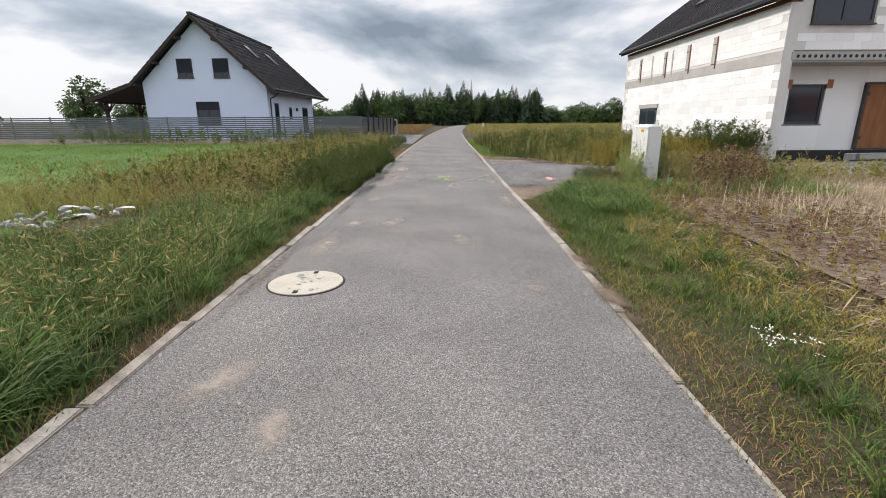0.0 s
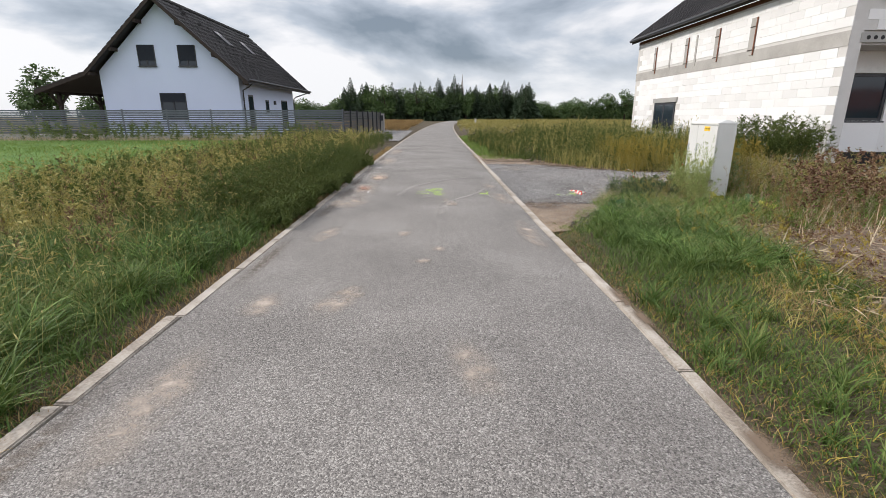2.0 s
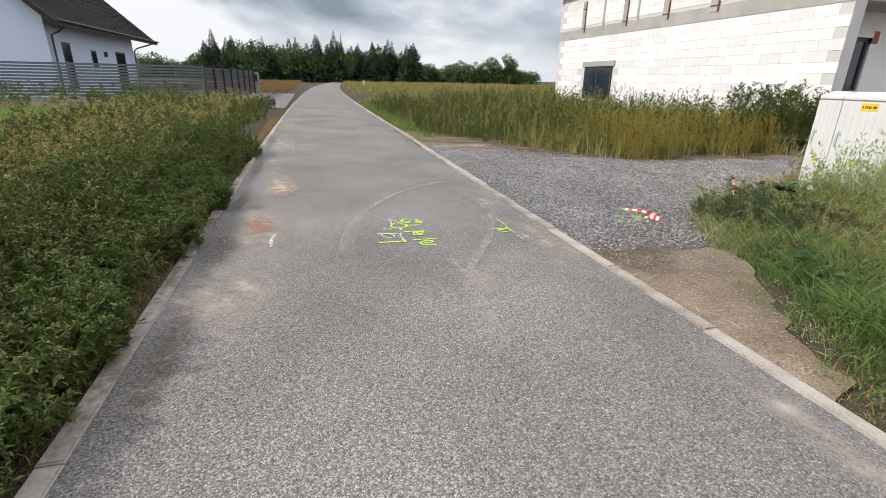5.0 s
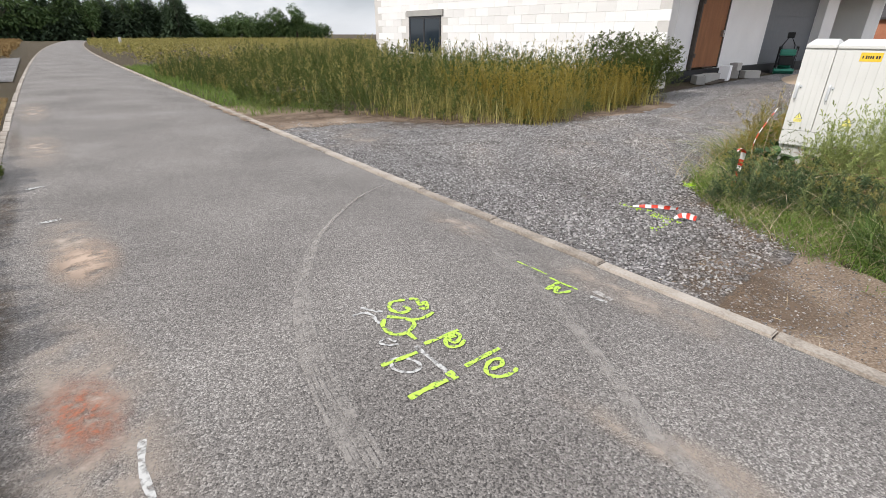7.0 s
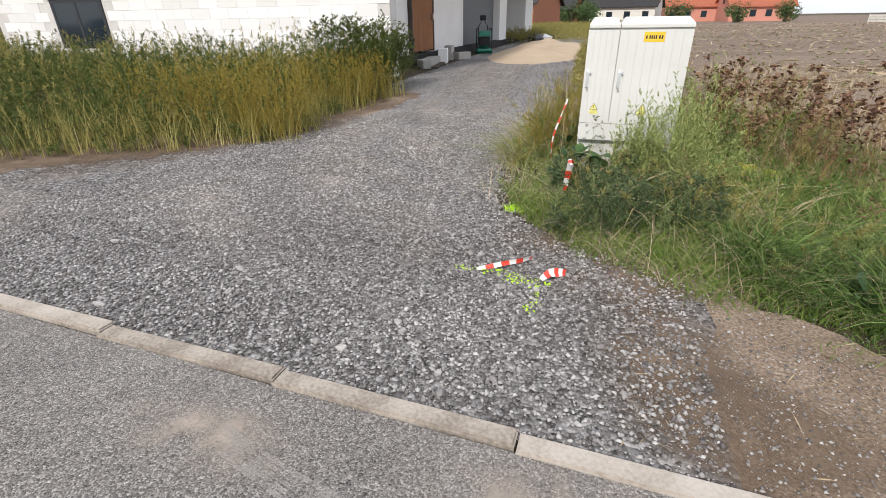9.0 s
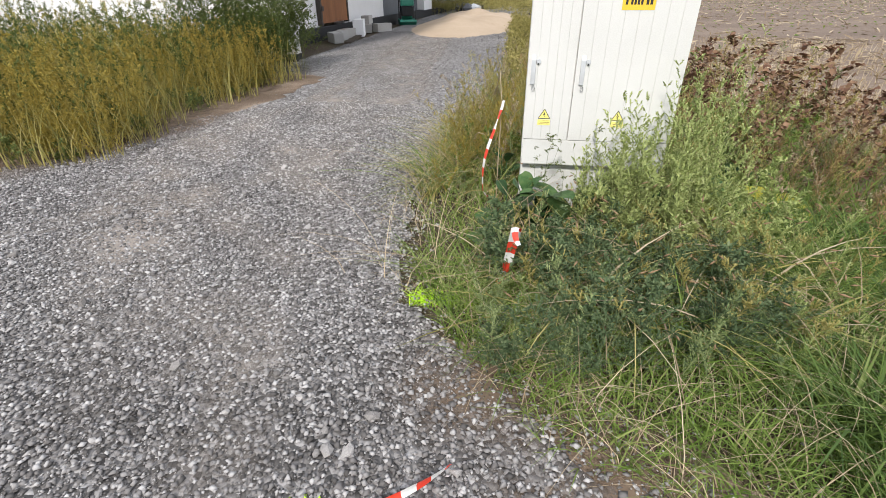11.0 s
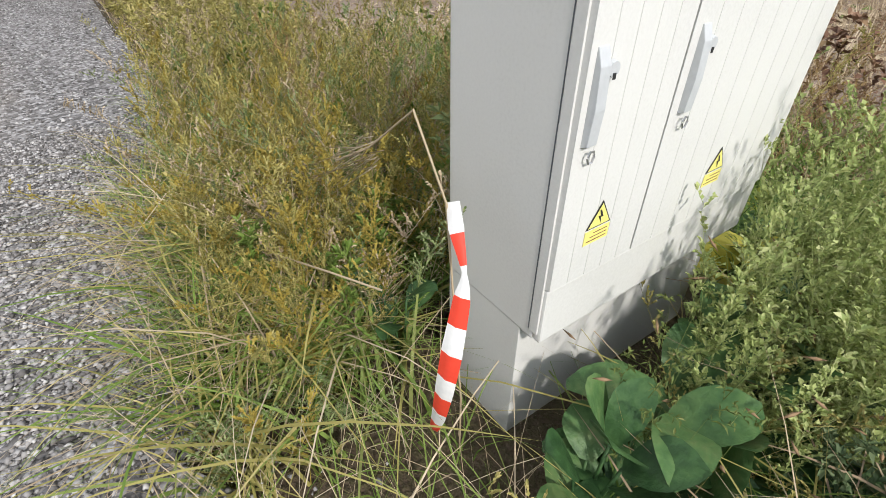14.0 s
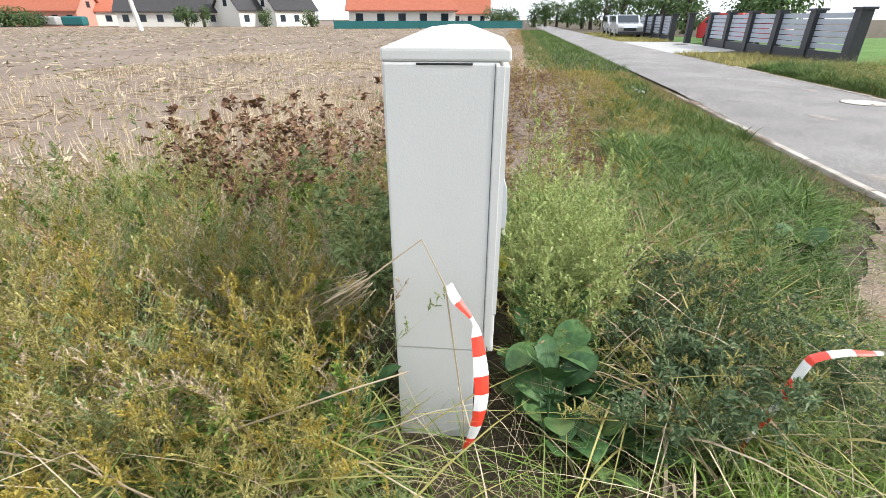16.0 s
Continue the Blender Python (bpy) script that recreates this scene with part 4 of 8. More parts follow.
stuff("field_edge_grass", blades(rng, P, rng.uniform(0.05, 0.3, len(P)), 0.008, rng.uniform(0.3, 1.2, len(P)), segs=2), F["straw"], "dry pale grass at the field's corner", "grass")

# --- tall weeds between the driveway and the building


def north_weeds(x, y):
    edge = np.where(x < 5.2, 17.8 - 1.45 * (x - 3.2), 15.2 + 0.09 * (x - 5.2))
    return (y > edge + wobble(x, 3)) & (x > 2.3 + wobble(y, 1) - 0.03 * (y - 18)) & (x < 10.8)


def plot_height(P):
    """Lower towards the road, in clumps elsewhere."""
    x, y = P[:, 0], P[:, 1]
    clump = 0.5 + 0.5 * np.sin(1.9 * x + 0.8 * y) * np.sin(1.3 * y - 0.9 * x)
    return np.clip(0.6 + 0.11 * (x - 2.2), 0.5, 1.0) * (0.65 + 0.5 * clump)


P = scatter(rng, 4400, 1.9, 10.8, 15, 31, north_weeds)
stuff("tall_weeds", weeds(rng, P, rng.uniform(0.45, 1.2, len(P)) * plot_height(P), nb=9, nl=10, leaf=(0.055, 0.010), spread=0.3, rise=2.0, along=1.6), F["weed"], "chest-high green weeds on the building plot", "weeds")
P = scatter(rng, 1700, 1.9, 10.8, 15.5, 31, north_weeds)
stuff("tall_weeds", weeds(rng, P, rng.uniform(0.5, 1.3, len(P)) * plot_height(P), nb=9, nl=10, leaf=(0.05, 0.009), spread=0.26, rise=2.4, along=1.8), F["olive"], "olive weeds in seed on the building plot", "weeds")
P = scatter(rng, 3400, 4.9, 8.6, 14.7, 17.6, lambda x, y: north_weeds(x, y + 0.1 + 0.3 * rng.random(len(x))) & (rng.random(len(x)) < 0.6 + 0.35 * np.sin(1.6 * x + 0.5)))
stuff("golden_weeds", weeds(rng, P, rng.uniform(0.35, 0.95, len(P)), nb=11, nl=8, leaf=(0.035, 0.009), spread=0.17, stem=0.005, lean=0.2, low=0.12, rise=2.0, along=1.4), F["gold"], "dense golden-yellow weed stalks at the driveway's edge", "weeds")
P = scatter(rng, 6000, 3.0, 9.2, 14.7, 17.6, lambda x, y: north_weeds(x, y + 0.25 + 0.2 * rng.random(len(x))))
stuff("edge_blades", blades(rng, P, rng.uniform(0.2, 0.75, len(P)), 0.009, rng.uniform(0.1, 0.6, len(P))), F["olive"], "olive blades among the golden weeds", "grass")
P = scatter(rng, 1500, 2.0, 9, 15, 20.5, lambda x, y: (y > np.where(x < 5.2, 17.4 - 1.45 * (x - 3.2), 14.95 + 0.09 * (x - 5.2))))
stuff("edge_weeds", weeds(rng, P, rng.uniform(0.1, 0.3, len(P)), nb=6, nl=8, leaf=(0.04, 0.016), spread=0.8), F["weed"], "low green weeds at the driveway's edge", "weeds")
P = scatter(rng, 8000, 1.5, 3.2, 18.6, 36, lambda x, y: x > edge_right(y) + road_shift(y) + 0.12 + 0.3 * wobble(y, 1.0))
stuff("verge_grass", blades(rng, P, rng.uniform(0.08, 0.32, len(P)), 0.012, rng.uniform(0.3, 1.1, len(P)), segs=2), F["grass"], "low green grass between road and tall weeds", "grass")
P = scatter(rng, 170, 8.4, 10.7, 15.35, 16.9)
stuff("corner_bush", weeds(rng, P, rng.uniform(0.6, 1.5, len(P)), nb=18, nl=24, leaf=(0.05, 0.010), spread=0.34, along=1.5), F["weed"], "bushy dark green weeds at the building's corner", "weeds")
P = scatter(rng, 6000, 1.9, 46, 29, 130, lambda x, y: (x > 2.1 + road_shift(y)) & ~((x > 10) & (x < 24) & (y < 31)))
stuff("far_weeds", weeds(rng, P, rng.uniform(0.35, 0.8, len(P)), nb=5, nl=5, leaf=(0.16, 0.05), spread=0.5, stem=0.02), F["olive"], "olive weeds along the road far off", "weeds")
P = scatter(rng, 4500, -14, -2.2, 46, 130, lambda x, y: x < -2.3 + road_shift(y))
stuff("far_weeds", weeds(rng, P, rng.uniform(0.2, 0.55, len(P)), nb=5, nl=5, leaf=(0.16, 0.05), spread=0.5, stem=0.02), F["rust"], "dry rusty weeds along the road far off", "weeds")
P = scatter(rng, 5000, 28, 75, 11.5, 24)
stuff("far_weeds", weeds(rng, P, rng.uniform(0.4, 0.9, len(P)), nb=5, nl=5, leaf=(0.12, 0.04), spread=0.5, stem=0.02), F["olive"], "tall olive grass beyond the sand heap", "weeds")
P = scatter(rng, 14000, -5.0, -1.8, -40, -2.5, lambda x, y: (y > -9.3) | (y < -21))
stuff("verge_grass", blades(rng, P, rng.uniform(0.08, 0.3, len(P)), 0.02, 0.7, segs=2), F["olive"], "long grass along the garden fence", "grass")
P = scatter(rng, 30000, 1.26, 4.2, -60, -2.0)
stuff("verge_grass", blades(rng, P, rng.uniform(0.06, 0.22, len(P)), 0.02, 0.8, segs=2), F["lush"], "green verge between road and field", "grass")
P = scatter(rng, 12000, 3.2, 5.6, -60, -1.0)
stuff("dry_grass", blades(rng, P, rng.uniform(0.06, 0.2, len(P)), 0.02, 0.8, segs=2), F["rust"], "withered strip along the field", "grass")


# --- round the cabinet
def mound(x, y):
    return off_cabinet(x, y, 0.03) & ~in_drive(x + 0.05, y + 0.05) & ~in_drive(x, y + 0.05)


LEAF = (0.017, 0.0046)
SEED = (0.011, 0.0050)
P = scatter(rng, 210, 3.15, 3.95, 10.3, 11.5, lambda x, y: mound(x, y) & (x + 0.35 * (y - 11) > 3.2) & ~((x > 3.28) & (x < 3.78) & (y > 11.22)))
stuff("mugwort", weeds(rng, P, rng.uniform(0.12, 0.38, len(P)), nb=14, nl=30, leaf=LEAF, spread=0.6, stem=0.004, along=1.8), F["mug_dark"], "dark green mugwort mound before the cabinet", "weeds")
P = scatter(rng, 30, 3.4, 4.1, 10.5, 11.5, mound)
P = np.concatenate([P, scatter(rng, 5, 3.72, 3.86, 11.15, 11.3)])
stuff("dark_weeds", weeds(rng, P, rng.uniform(0.2, 0.42, len(P)), nb=12, nl=20, leaf=(0.028, 0.009), spread=0.6, stem=0.004), F["mug_dark"], "dark green weeds in the mugwort", "weeds")
P = scatter(rng, 150, 4.08, 4.46, 10.42, 11.06)
stuff("goosefoot", plumes(rng, P, rng.uniform(0.6, 1.16, len(P)) * np.clip(1.0 - 0.75 * (P[:, 1] - 10.45), 0.55, 1), 0.35, (0.016, 0.008), 26, 12), F["pale"], "pale goosefoot shoots leaning against the cabinet doors", "weeds")
P = scatter(rng, 50, 4.0, 4.44, 10.2, 10.9)
stuff("goosefoot", weeds(rng, P, rng.uniform(0.3, 0.65, len(P)), nb=12, nl=16, leaf=(0.026, 0.008), spread=0.24, stem=0.004, lean=0.5, rise=1.4, along=1.6), F["pale"], "green goosefoot leaves before the cabinet doors", "weeds")
P = scatter(rng, 9, 4.2, 4.44, 11.0, 11.3)
stuff("goosefoot", weeds(rng, P, rng.uniform(0.35, 0.7, len(P)), nb=8, nl=14, leaf=LEAF, spread=0.2, stem=0.003, lean=0.2), F["weed"], "thin goosefoot shoots before the cabinet door", "weeds")
P = scatter(rng, 16000, 2.6, 4.45, 8.9, 11.9, lambda x, y: mound(x, y) & ((x < 3.85) | (y < 10.4) | (rng.random(len(x)) < 0.10)))
stuff("cabinet_grass", blades(rng, P, rng.uniform(0.06, 0.36, len(P)) * np.clip(0.35 + (P[:, 0] - 2.6) * 0.6, 0.35, 1), rng.uniform(0.004, 0.009, len(P)), rng.uniform(0.4, 1.5, len(P)), segs=4), F["grass"], "long matted grass before the cabinet", "grass")
P = scatter(rng, 2600, 2.6, 4.5, 8.4, 11.8, lambda x, y: mound(x, y) & ((x < 3.9) | (rng.random(len(x)) < 0.15)))
stuff("straw_grass", blades(rng, P, rng.uniform(0.1, 0.42, len(P)), 0.004, rng.uniform(0.6, 1.7, len(P)), segs=4), F["straw"], "dry straw-coloured blades in the grass", "grass")
P = scatter(rng, 230, 3.3, 4.4, 9.6, 11.3, mound)
s1, s2 = heads(rng, P, rng.uniform(0.22, 0.5, len(P)), 0.04, 0.6)
stuff("grass_stems", s1, F["olive"], "thin stems of bristle grass", "grass")
stuff("bristle_grass", s2, M["tan_seed"], "tan bristle-grass seed heads before the cabinet", "grass")
# north side, from the driveway's edge to the cabinet
P = scatter(rng, 6500, 3.8, 7.6, 11.42, 12.12, lambda x, y: mound(x, y) & ((x > 4.95) | (rng.random(len(x)) < 0.15)))
stuff("edge_grass", blades(rng, P, rng.uniform(0.08, 0.4, len(P)), rng.uniform(0.004, 0.009, len(P)), rng.uniform(0.5, 1.6, len(P)), segs=4), F["grass"], "long green grass beside the cabinet", "grass")
P = scatter(rng, 1700, 3.7, 6.4, 11.5, 12.2, lambda x, y: off_cabinet(x, y, 0.05) & ((x > 4.95) | (rng.random(len(x)) < 0.15)))
stuff("straw_grass", blades(rng, P, rng.uniform(0.15, 0.5, len(P)), 0.0035, rng.uniform(0.7, 1.7, len(P)), segs=4), F["straw"], "dry arching stalks beside the cabinet", "grass")
P = scatter(rng, 42, 4.7, 6.9, 11.62, 12.1, mound)
stuff("fallen_mugwort", weeds(rng, P, rng.uniform(0.12, 0.3, len(P)), nb=12, nl=26, leaf=LEAF, spread=1.0, stem=0.004, lean=1.2, rise=0.4), F["mugwort"], "pale mugwort shoots lying over the edge", "weeds")
for mat, n, lo, hi, y0, y1, leaf, nb, nl, what in (
        ("olive", 60, 0.35, 0.7, 11.2, 11.95, LEAF, 14, 26, "olive seeding weeds beside the driveway"),
        ("grass", 40, 0.25, 0.5, 11.1, 11.8, (0.04, 0.012), 10, 14, "dark green weeds beside the driveway"),
        ("olive", 110, 0.5, 0.95, 9.3, 11.4, LEAF, 14, 26, "olive and yellowing weeds behind the cabinet"),
        ("mugwort", 60, 0.45, 0.85, 9.2, 11.4, LEAF, 14, 26, "green mugwort behind the cabinet"),
        ("grass", 60, 0.3, 0.6, 9.2, 11.5, (0.045, 0.014), 11, 14, "dark green weeds behind the cabinet"),
        ("straw", 45, 0.4, 0.8, 10.2, 11.8, SEED, 16, 34, "straw-coloured seeding weeds behind the cabinet"),
        ("gold", 60, 0.35, 0.75, 10.8, 11.9, SEED, 18, 40, "yellow-green seeding panicles beside the cabinet"),
        ("rust", 26, 0.55, 1.02, 9.0, 11.0, SEED, 16, 30, "rust-brown docks in seed behind the cabinet")):
    P = scatter(rng, n * 2, 4.92, 7.6, y0, y1, mound)[:n]
    stuff("tall_weeds", weeds(rng, P, rng.uniform(lo, hi, len(P)), nb=nb, nl=nl, leaf=(leaf[0], leaf[1] * 0.8), spread=0.26, stem=0.004, lean=0.45, rise=1.4, along=1.8), F[mat], what, "weeds")
for mat, n, x0, x1, y0, y1, lo, hi, lean, what in (
        ("olive", 150, 4.95, 7.4, 10.6, 11.95, 0.45, 0.85, 0.6, "arching olive plumes gone to seed"),
        ("straw", 60, 4.95, 7.0, 10.8, 11.9, 0.45, 0.8, 0.8, "arching straw-coloured plumes"),
        ("mugwort", 80, 4.9, 7.2, 10.2, 11.9, 0.4, 0.75, 0.7, "pale green arching plumes"),
        ("rust", 30, 5.0, 7.0, 9.2, 11.4, 0.55, 0.95, 0.4, "rusty plumes in seed behind the cabinet"),
        ("mugwort", 46, 4.9, 6.9, 11.75, 12.12, 0.1, 0.22, 3.0, "pale plumes lying over the gravel's edge"),
        ("olive", 60, 3.5, 4.3, 10.2, 11.4, 0.25, 0.5, 1.1, "olive plumes leaning before the cabinet"),
        ("pale", 16, 3.5, 4.0, 11.2, 11.7, 0.12, 0.28, 1.8, "pale plumes lying before the cabinet"),
        ("mugwort", 45, 3.2, 3.95, 10.4, 11.5, 0.22, 0.46, 0.8, "pale tips of mugwort before the cabinet"),
        ("pale", 60, 2.9, 4.4, 8.8, 10.4, 0.14, 0.34, 0.9, "pale seeding shoots in the verge grass"),
        ("olive", 45, 3.0, 4.5, 8.6, 10.4, 0.16, 0.36, 1.0, "olive seeding shoots in the verge grass"),
        ("pale", 34, 3.9, 4.45, 10.0, 10.7, 0.25, 0.5, 0.7, "pale green plumes beside the doors"),
        ("rust", 46, 4.4, 6.0, 8.3, 9.9, 0.35, 0.75, 0.5, "rusty withered plumes behind the cabinet"),
        ("straw", 40, 4.4, 6.2, 8.2, 9.9, 0.3, 0.7, 0.6, "straw-coloured withered plumes behind the cabinet"),
        ("gold", 90, 4.95, 6.8, 10.9, 11.9, 0.4, 0.75, 0.9, "golden drooping plumes beside the cabinet"),
        ("gold", 26, 4.7, 6.4, 11.6, 12.0, 0.25, 0.5, 1.4, "golden plumes bent over the gravel's edge")):
    P = scatter(rng, n, x0, x1, y0, y1, lambda x, y: off_cabinet(x, y, 0.08))
    stuff("seeding_plumes", plumes(rng, P, rng.uniform(lo, hi, len(P)), lean, (0.0105, 0.0046), 36, 17), F[mat], what, "weeds")
for mat, n, x0, x1, y0, y1, lo, hi, what in (
        ("olive", 30, 4.7, 6.6, 11.5, 12.05, 0.3, 0.55, "arching olive grass tufts beside the cabinet"),
        ("grass", 30, 4.9, 6.6, 11.5, 12.05, 0.3, 0.5, "arching green grass tufts beside the cabinet"),
        ("grass", 26, 3.4, 4.3, 9.9, 11.2, 0.3, 0.5, "arching green grass tufts before the cabinet"),
        ("straw", 14, 3.6, 4.3, 10.0, 11.6, 0.3, 0.55, "dry arching grass tufts before the cabinet"),
        ("straw", 20, 4.9, 6.6, 11.3, 12.0, 0.3, 0.6, "dry arching grass tufts beside the cabinet")):
    P = scatter(rng, n, x0, x1, y0, y1, lambda x, y: off_cabinet(x, y, 0.08) & ~((x > 4.0) & (x < 4.5) & (y > 10.85) & (y < 11.5)))
    stuff("grass_tufts", tufts(rng, P, 16, rng.uniform(lo, hi, len(P)), 0.0085, 1.3), F[mat], what, "grass")
P = scatter(rng, 13, 4.93, 5.3, 10.75, 11.3, lambda x, y: off_cabinet(x, y, 0.06))
stuff("grey_mugwort", weeds(rng, P, rng.uniform(0.7, 1.0, len(P)), nb=18, nl=22, leaf=(0.034, 0.010), spread=0.22, stem=0.006, rise=0.9, along=1.2), F["mugwort"], "grey-green mugwort against the back of the cabinet", "weeds")
P = scatter(rng, 46, 4.9, 6.6, 8.9, 10.2)
stuff("dead_weeds", weeds(rng, P, rng.uniform(0.65, 1.0, len(P)), nb=9, nl=10, leaf=(0.045, 0.035), spread=0.35, stem=0.006), F["brown"], "dead dark brown leaves on dry stems", "weeds")
P = scatter(rng, 9000, 4.6, 7.8, 8.6, 11.5, lambda x, y: mound(x, y) & off_cabinet(x, y, 0.3))
stuff("undergrowth", blades(rng, P, rng.uniform(0.1, 0.4, len(P)), 0.007, rng.uniform(0.4, 1.3, len(P))), F["grass"], "green undergrowth behind the cabinet", "grass")
P = scatter(rng, 50, 2.3, 4.9, 7.0, 10.3, lambda x, y: ~((y > 8.6) & (x < 1.95 + (y - 8.7) * 0.62)) & (x < right_edge(y) + 0.15 + 1.3 * np.clip((y - 8.7) / 0.6, 0, 1)))
stuff("grass_tufts", tufts(rng, P, 50, rng.uniform(0.2, 0.4, len(P)), 0.010, 1.4), F["fresh"], "fresh arching grass tufts beside the cabinet", "grass")
P = scatter(rng, 130, 2.3, 4.9, 7.0, 10.3, lambda x, y: ~((y > 8.6) & (x < 1.95 + (y - 8.7) * 0.62)) & (x < right_edge(y) + 0.15 + 1.3 * np.clip((y - 8.7) / 0.6, 0, 1)))
stuff("grass_tufts", tufts(rng, P, 60, rng.uniform(0.22, 0.45, len(P)), 0.011, 1.2), F["lush"], "thick arching grass tufts beside the cabinet", "grass")
P = scatter(rng, 9000, 2.2, 5.0, 7.0, 10.3, lambda x, y: ~((y > 8.6) & (x < 1.85 + (y - 8.7) * 0.62)) & (x < right_edge(y) + 0.2 + 1.3 * np.clip((y - 8.7) / 0.6, 0, 1)))
stuff("lush_grass", blades(rng, P, rng.uniform(0.12, 0.36, len(P)), rng.uniform(0.006, 0.012, len(P)), rng.uniform(0.5, 1.5, len(P)), segs=4), F["lush"], "thick arching green grass beside the cabinet", "grass")


P = scatter(rng, 900, 7.5, 22, 10.6, 12.5, lambda x, y: ~in_drive(x, y))
stuff("edge_weeds", weeds(rng, P, rng.uniform(0.2, 0.6, len(P)), nb=8, nl=10, leaf=(0.05, 0.016), spread=0.5), F["olive"], "olive weeds between driveway and field", "weeds")
P = scatter(rng, 9000, 7.5, 22, 10.3, 12.5, lambda x, y: ~in_drive(x, y))
stuff("edge_grass", blades(rng, P, rng.uniform(0.1, 0.4, len(P)), 0.01, rng.uniform(0.4, 1.2, len(P)), segs=2), F["straw"], "dry grass between driveway and field", "grass")


def dock(x, y, z, size, n, seed, mat="broad", tall=0.06):
    """A rosette of broad leaves, each leaf a part."""
    r = random.Random(seed)
    p = tagged(empty("dock_plant", x, y, z, r.uniform(0, 360)), "rosette of broad dark green dock leaves" if mat == "broad" else "rosette of broad yellow-green leaves", "plant", "broad-leaved plants")
    for i in range(n):
        a, lift = 2 * math.pi * i / n + r.uniform(-0.3, 0.3), r.uniform(0.4, 1.25)
        L, W = size * r.uniform(0.7, 1.2), size * r.uniform(0.42, 0.6)
        bm = bmesh.new()
        ring = []
        for k in range(7):
            t = k / 6
            w = W * 0.5 * math.sin(math.pi * min(1, t * 0.92 + 0.06)) ** 0.7
            c = Vector((0.25 * size + L * t * math.cos(lift), 0, tall * (1 - 0.3 * (i % 3)) + L * (t * math.sin(lift) - 0.35 * t * t)))
            ripple = 0.06 * W * math.sin(5 * t + i)
            ring.append([bm.verts.new(c + Vector((0, s * w, 0.18 * w * abs(s) + ripple * s))) for s in (-1, 0, 1)])
        for q, s in zip(ring, ring[1:]):
            for m in (0, 1):
                bm.faces.new((q[m], q[m + 1], s[m + 1], s[m]))
        stem = tube([(0.01, 0, 0), (0.25 * size, 0, tall * (1 - 0.3 * (i % 3)))], 0.004, 4)
        tmp = bpy.data.meshes.new("stalk")
        stem.to_mesh(tmp)
        stem.free()
        bm.from_mesh(tmp)
        bmesh.ops.rotate(bm, cent=(0, 0, 0), matrix=Matrix.Rotation(a, 3, "Z"), verts=bm.verts[:])
        part("leaf", bm, F[mat], p, smooth=True)


for i, (x, y, sz, n) in enumerate(((4.22, 11.40, 0.18, 8), (4.27, 11.22, 0.19, 8), (4.27, 11.04, 0.19, 8), (4.16, 11.12, 0.18, 7), (4.10, 11.28, 0.16, 7), (4.25, 10.86, 0.16, 6), (4.10, 11.46, 0.14, 6), (2.75, 9.75, 0.2, 6), (4.95, 11.5, 0.12, 5), (4.31, 11.30, 0.17, 7), (4.31, 11.12, 0.18, 7), (4.31, 10.93, 0.18, 7), (4.31, 10.74, 0.16, 7), (4.12, 11.02, 0.15, 8), (4.04, 11.16, 0.14, 7), (4.18, 11.34, 0.15, 8), (4.02, 11.36, 0.14, 7), (4.14, 10.88, 0.15, 7), (4.32, 11.40, 0.14, 7), (4.22, 10.98, 0.15, 8), (3.98, 10.95, 0.14, 7))):
    dock(x, y, float(ground_z(x, y)), sz * 1.3, n, 50 + i, "broad", 0.27 if x > 4.3 else 0.12 if 4.2 < x < 4.6 else 0.07)
for i, (x, y, sz, n) in enumerate(((4.62, 10.38, 0.17, 7), (4.85, 10.12, 0.18, 7), (4.45, 10.2, 0.15, 6), (5.15, 10.3, 0.16, 6), (5.0, 9.8, 0.16, 6), (5.4, 9.9, 0.15, 6))):
    dock(x, y, float(ground_z(x, y)), sz * 1.5, n, 80 + i, "broad_yellow" if i % 2 == 0 else "broad")


def stalk(points, label="bent dry grass stalk"):
    tagged(part("grass_stalk", tube(points, 0.0025, 5), F["straw"]), label, "grass stalk")


ends = np.array([(4.88, 11.57, 0.60)]) + rng.normal(0, 1, (26, 3)) * (0.02, 0.012, 0.012)
tips = ends + np.array([(0.2, 0.04, -0.12)]) * rng.uniform(0.5, 1.2, (26, 1)) + rng.normal(0, 1, (26, 3)) * (0.02, 0.03, 0.035)
stuff("drooping_panicle", sticks(rng, ends, tips, 0.003), F["straw"], "drooping straw panicle of a bent stalk", "grass")
stalk([(4.98, 11.60, 0.55), (4.86, 11.57, 0.62), (4.719, 11.545, 0.732), (4.66, 11.52, 0.58), (4.6, 11.52, 0.1), (4.6, 11.52, -0.1)], "bent pale grass stalk beside the grey cabinet")
stalk([(5.5, 11.7, 0.02), (5.2, 11.75, 0.22), (4.9, 11.68, 0.33), (4.75, 11.62, 0.36)], "long pale grass stalk lying over weeds")
stalk([(4.9, 12.0, -0.1), (5.2, 11.95, 0.1), (5.6, 11.9, 0.18), (6.1, 11.9, 0.2)], "long pale grass stalk lying over weeds")

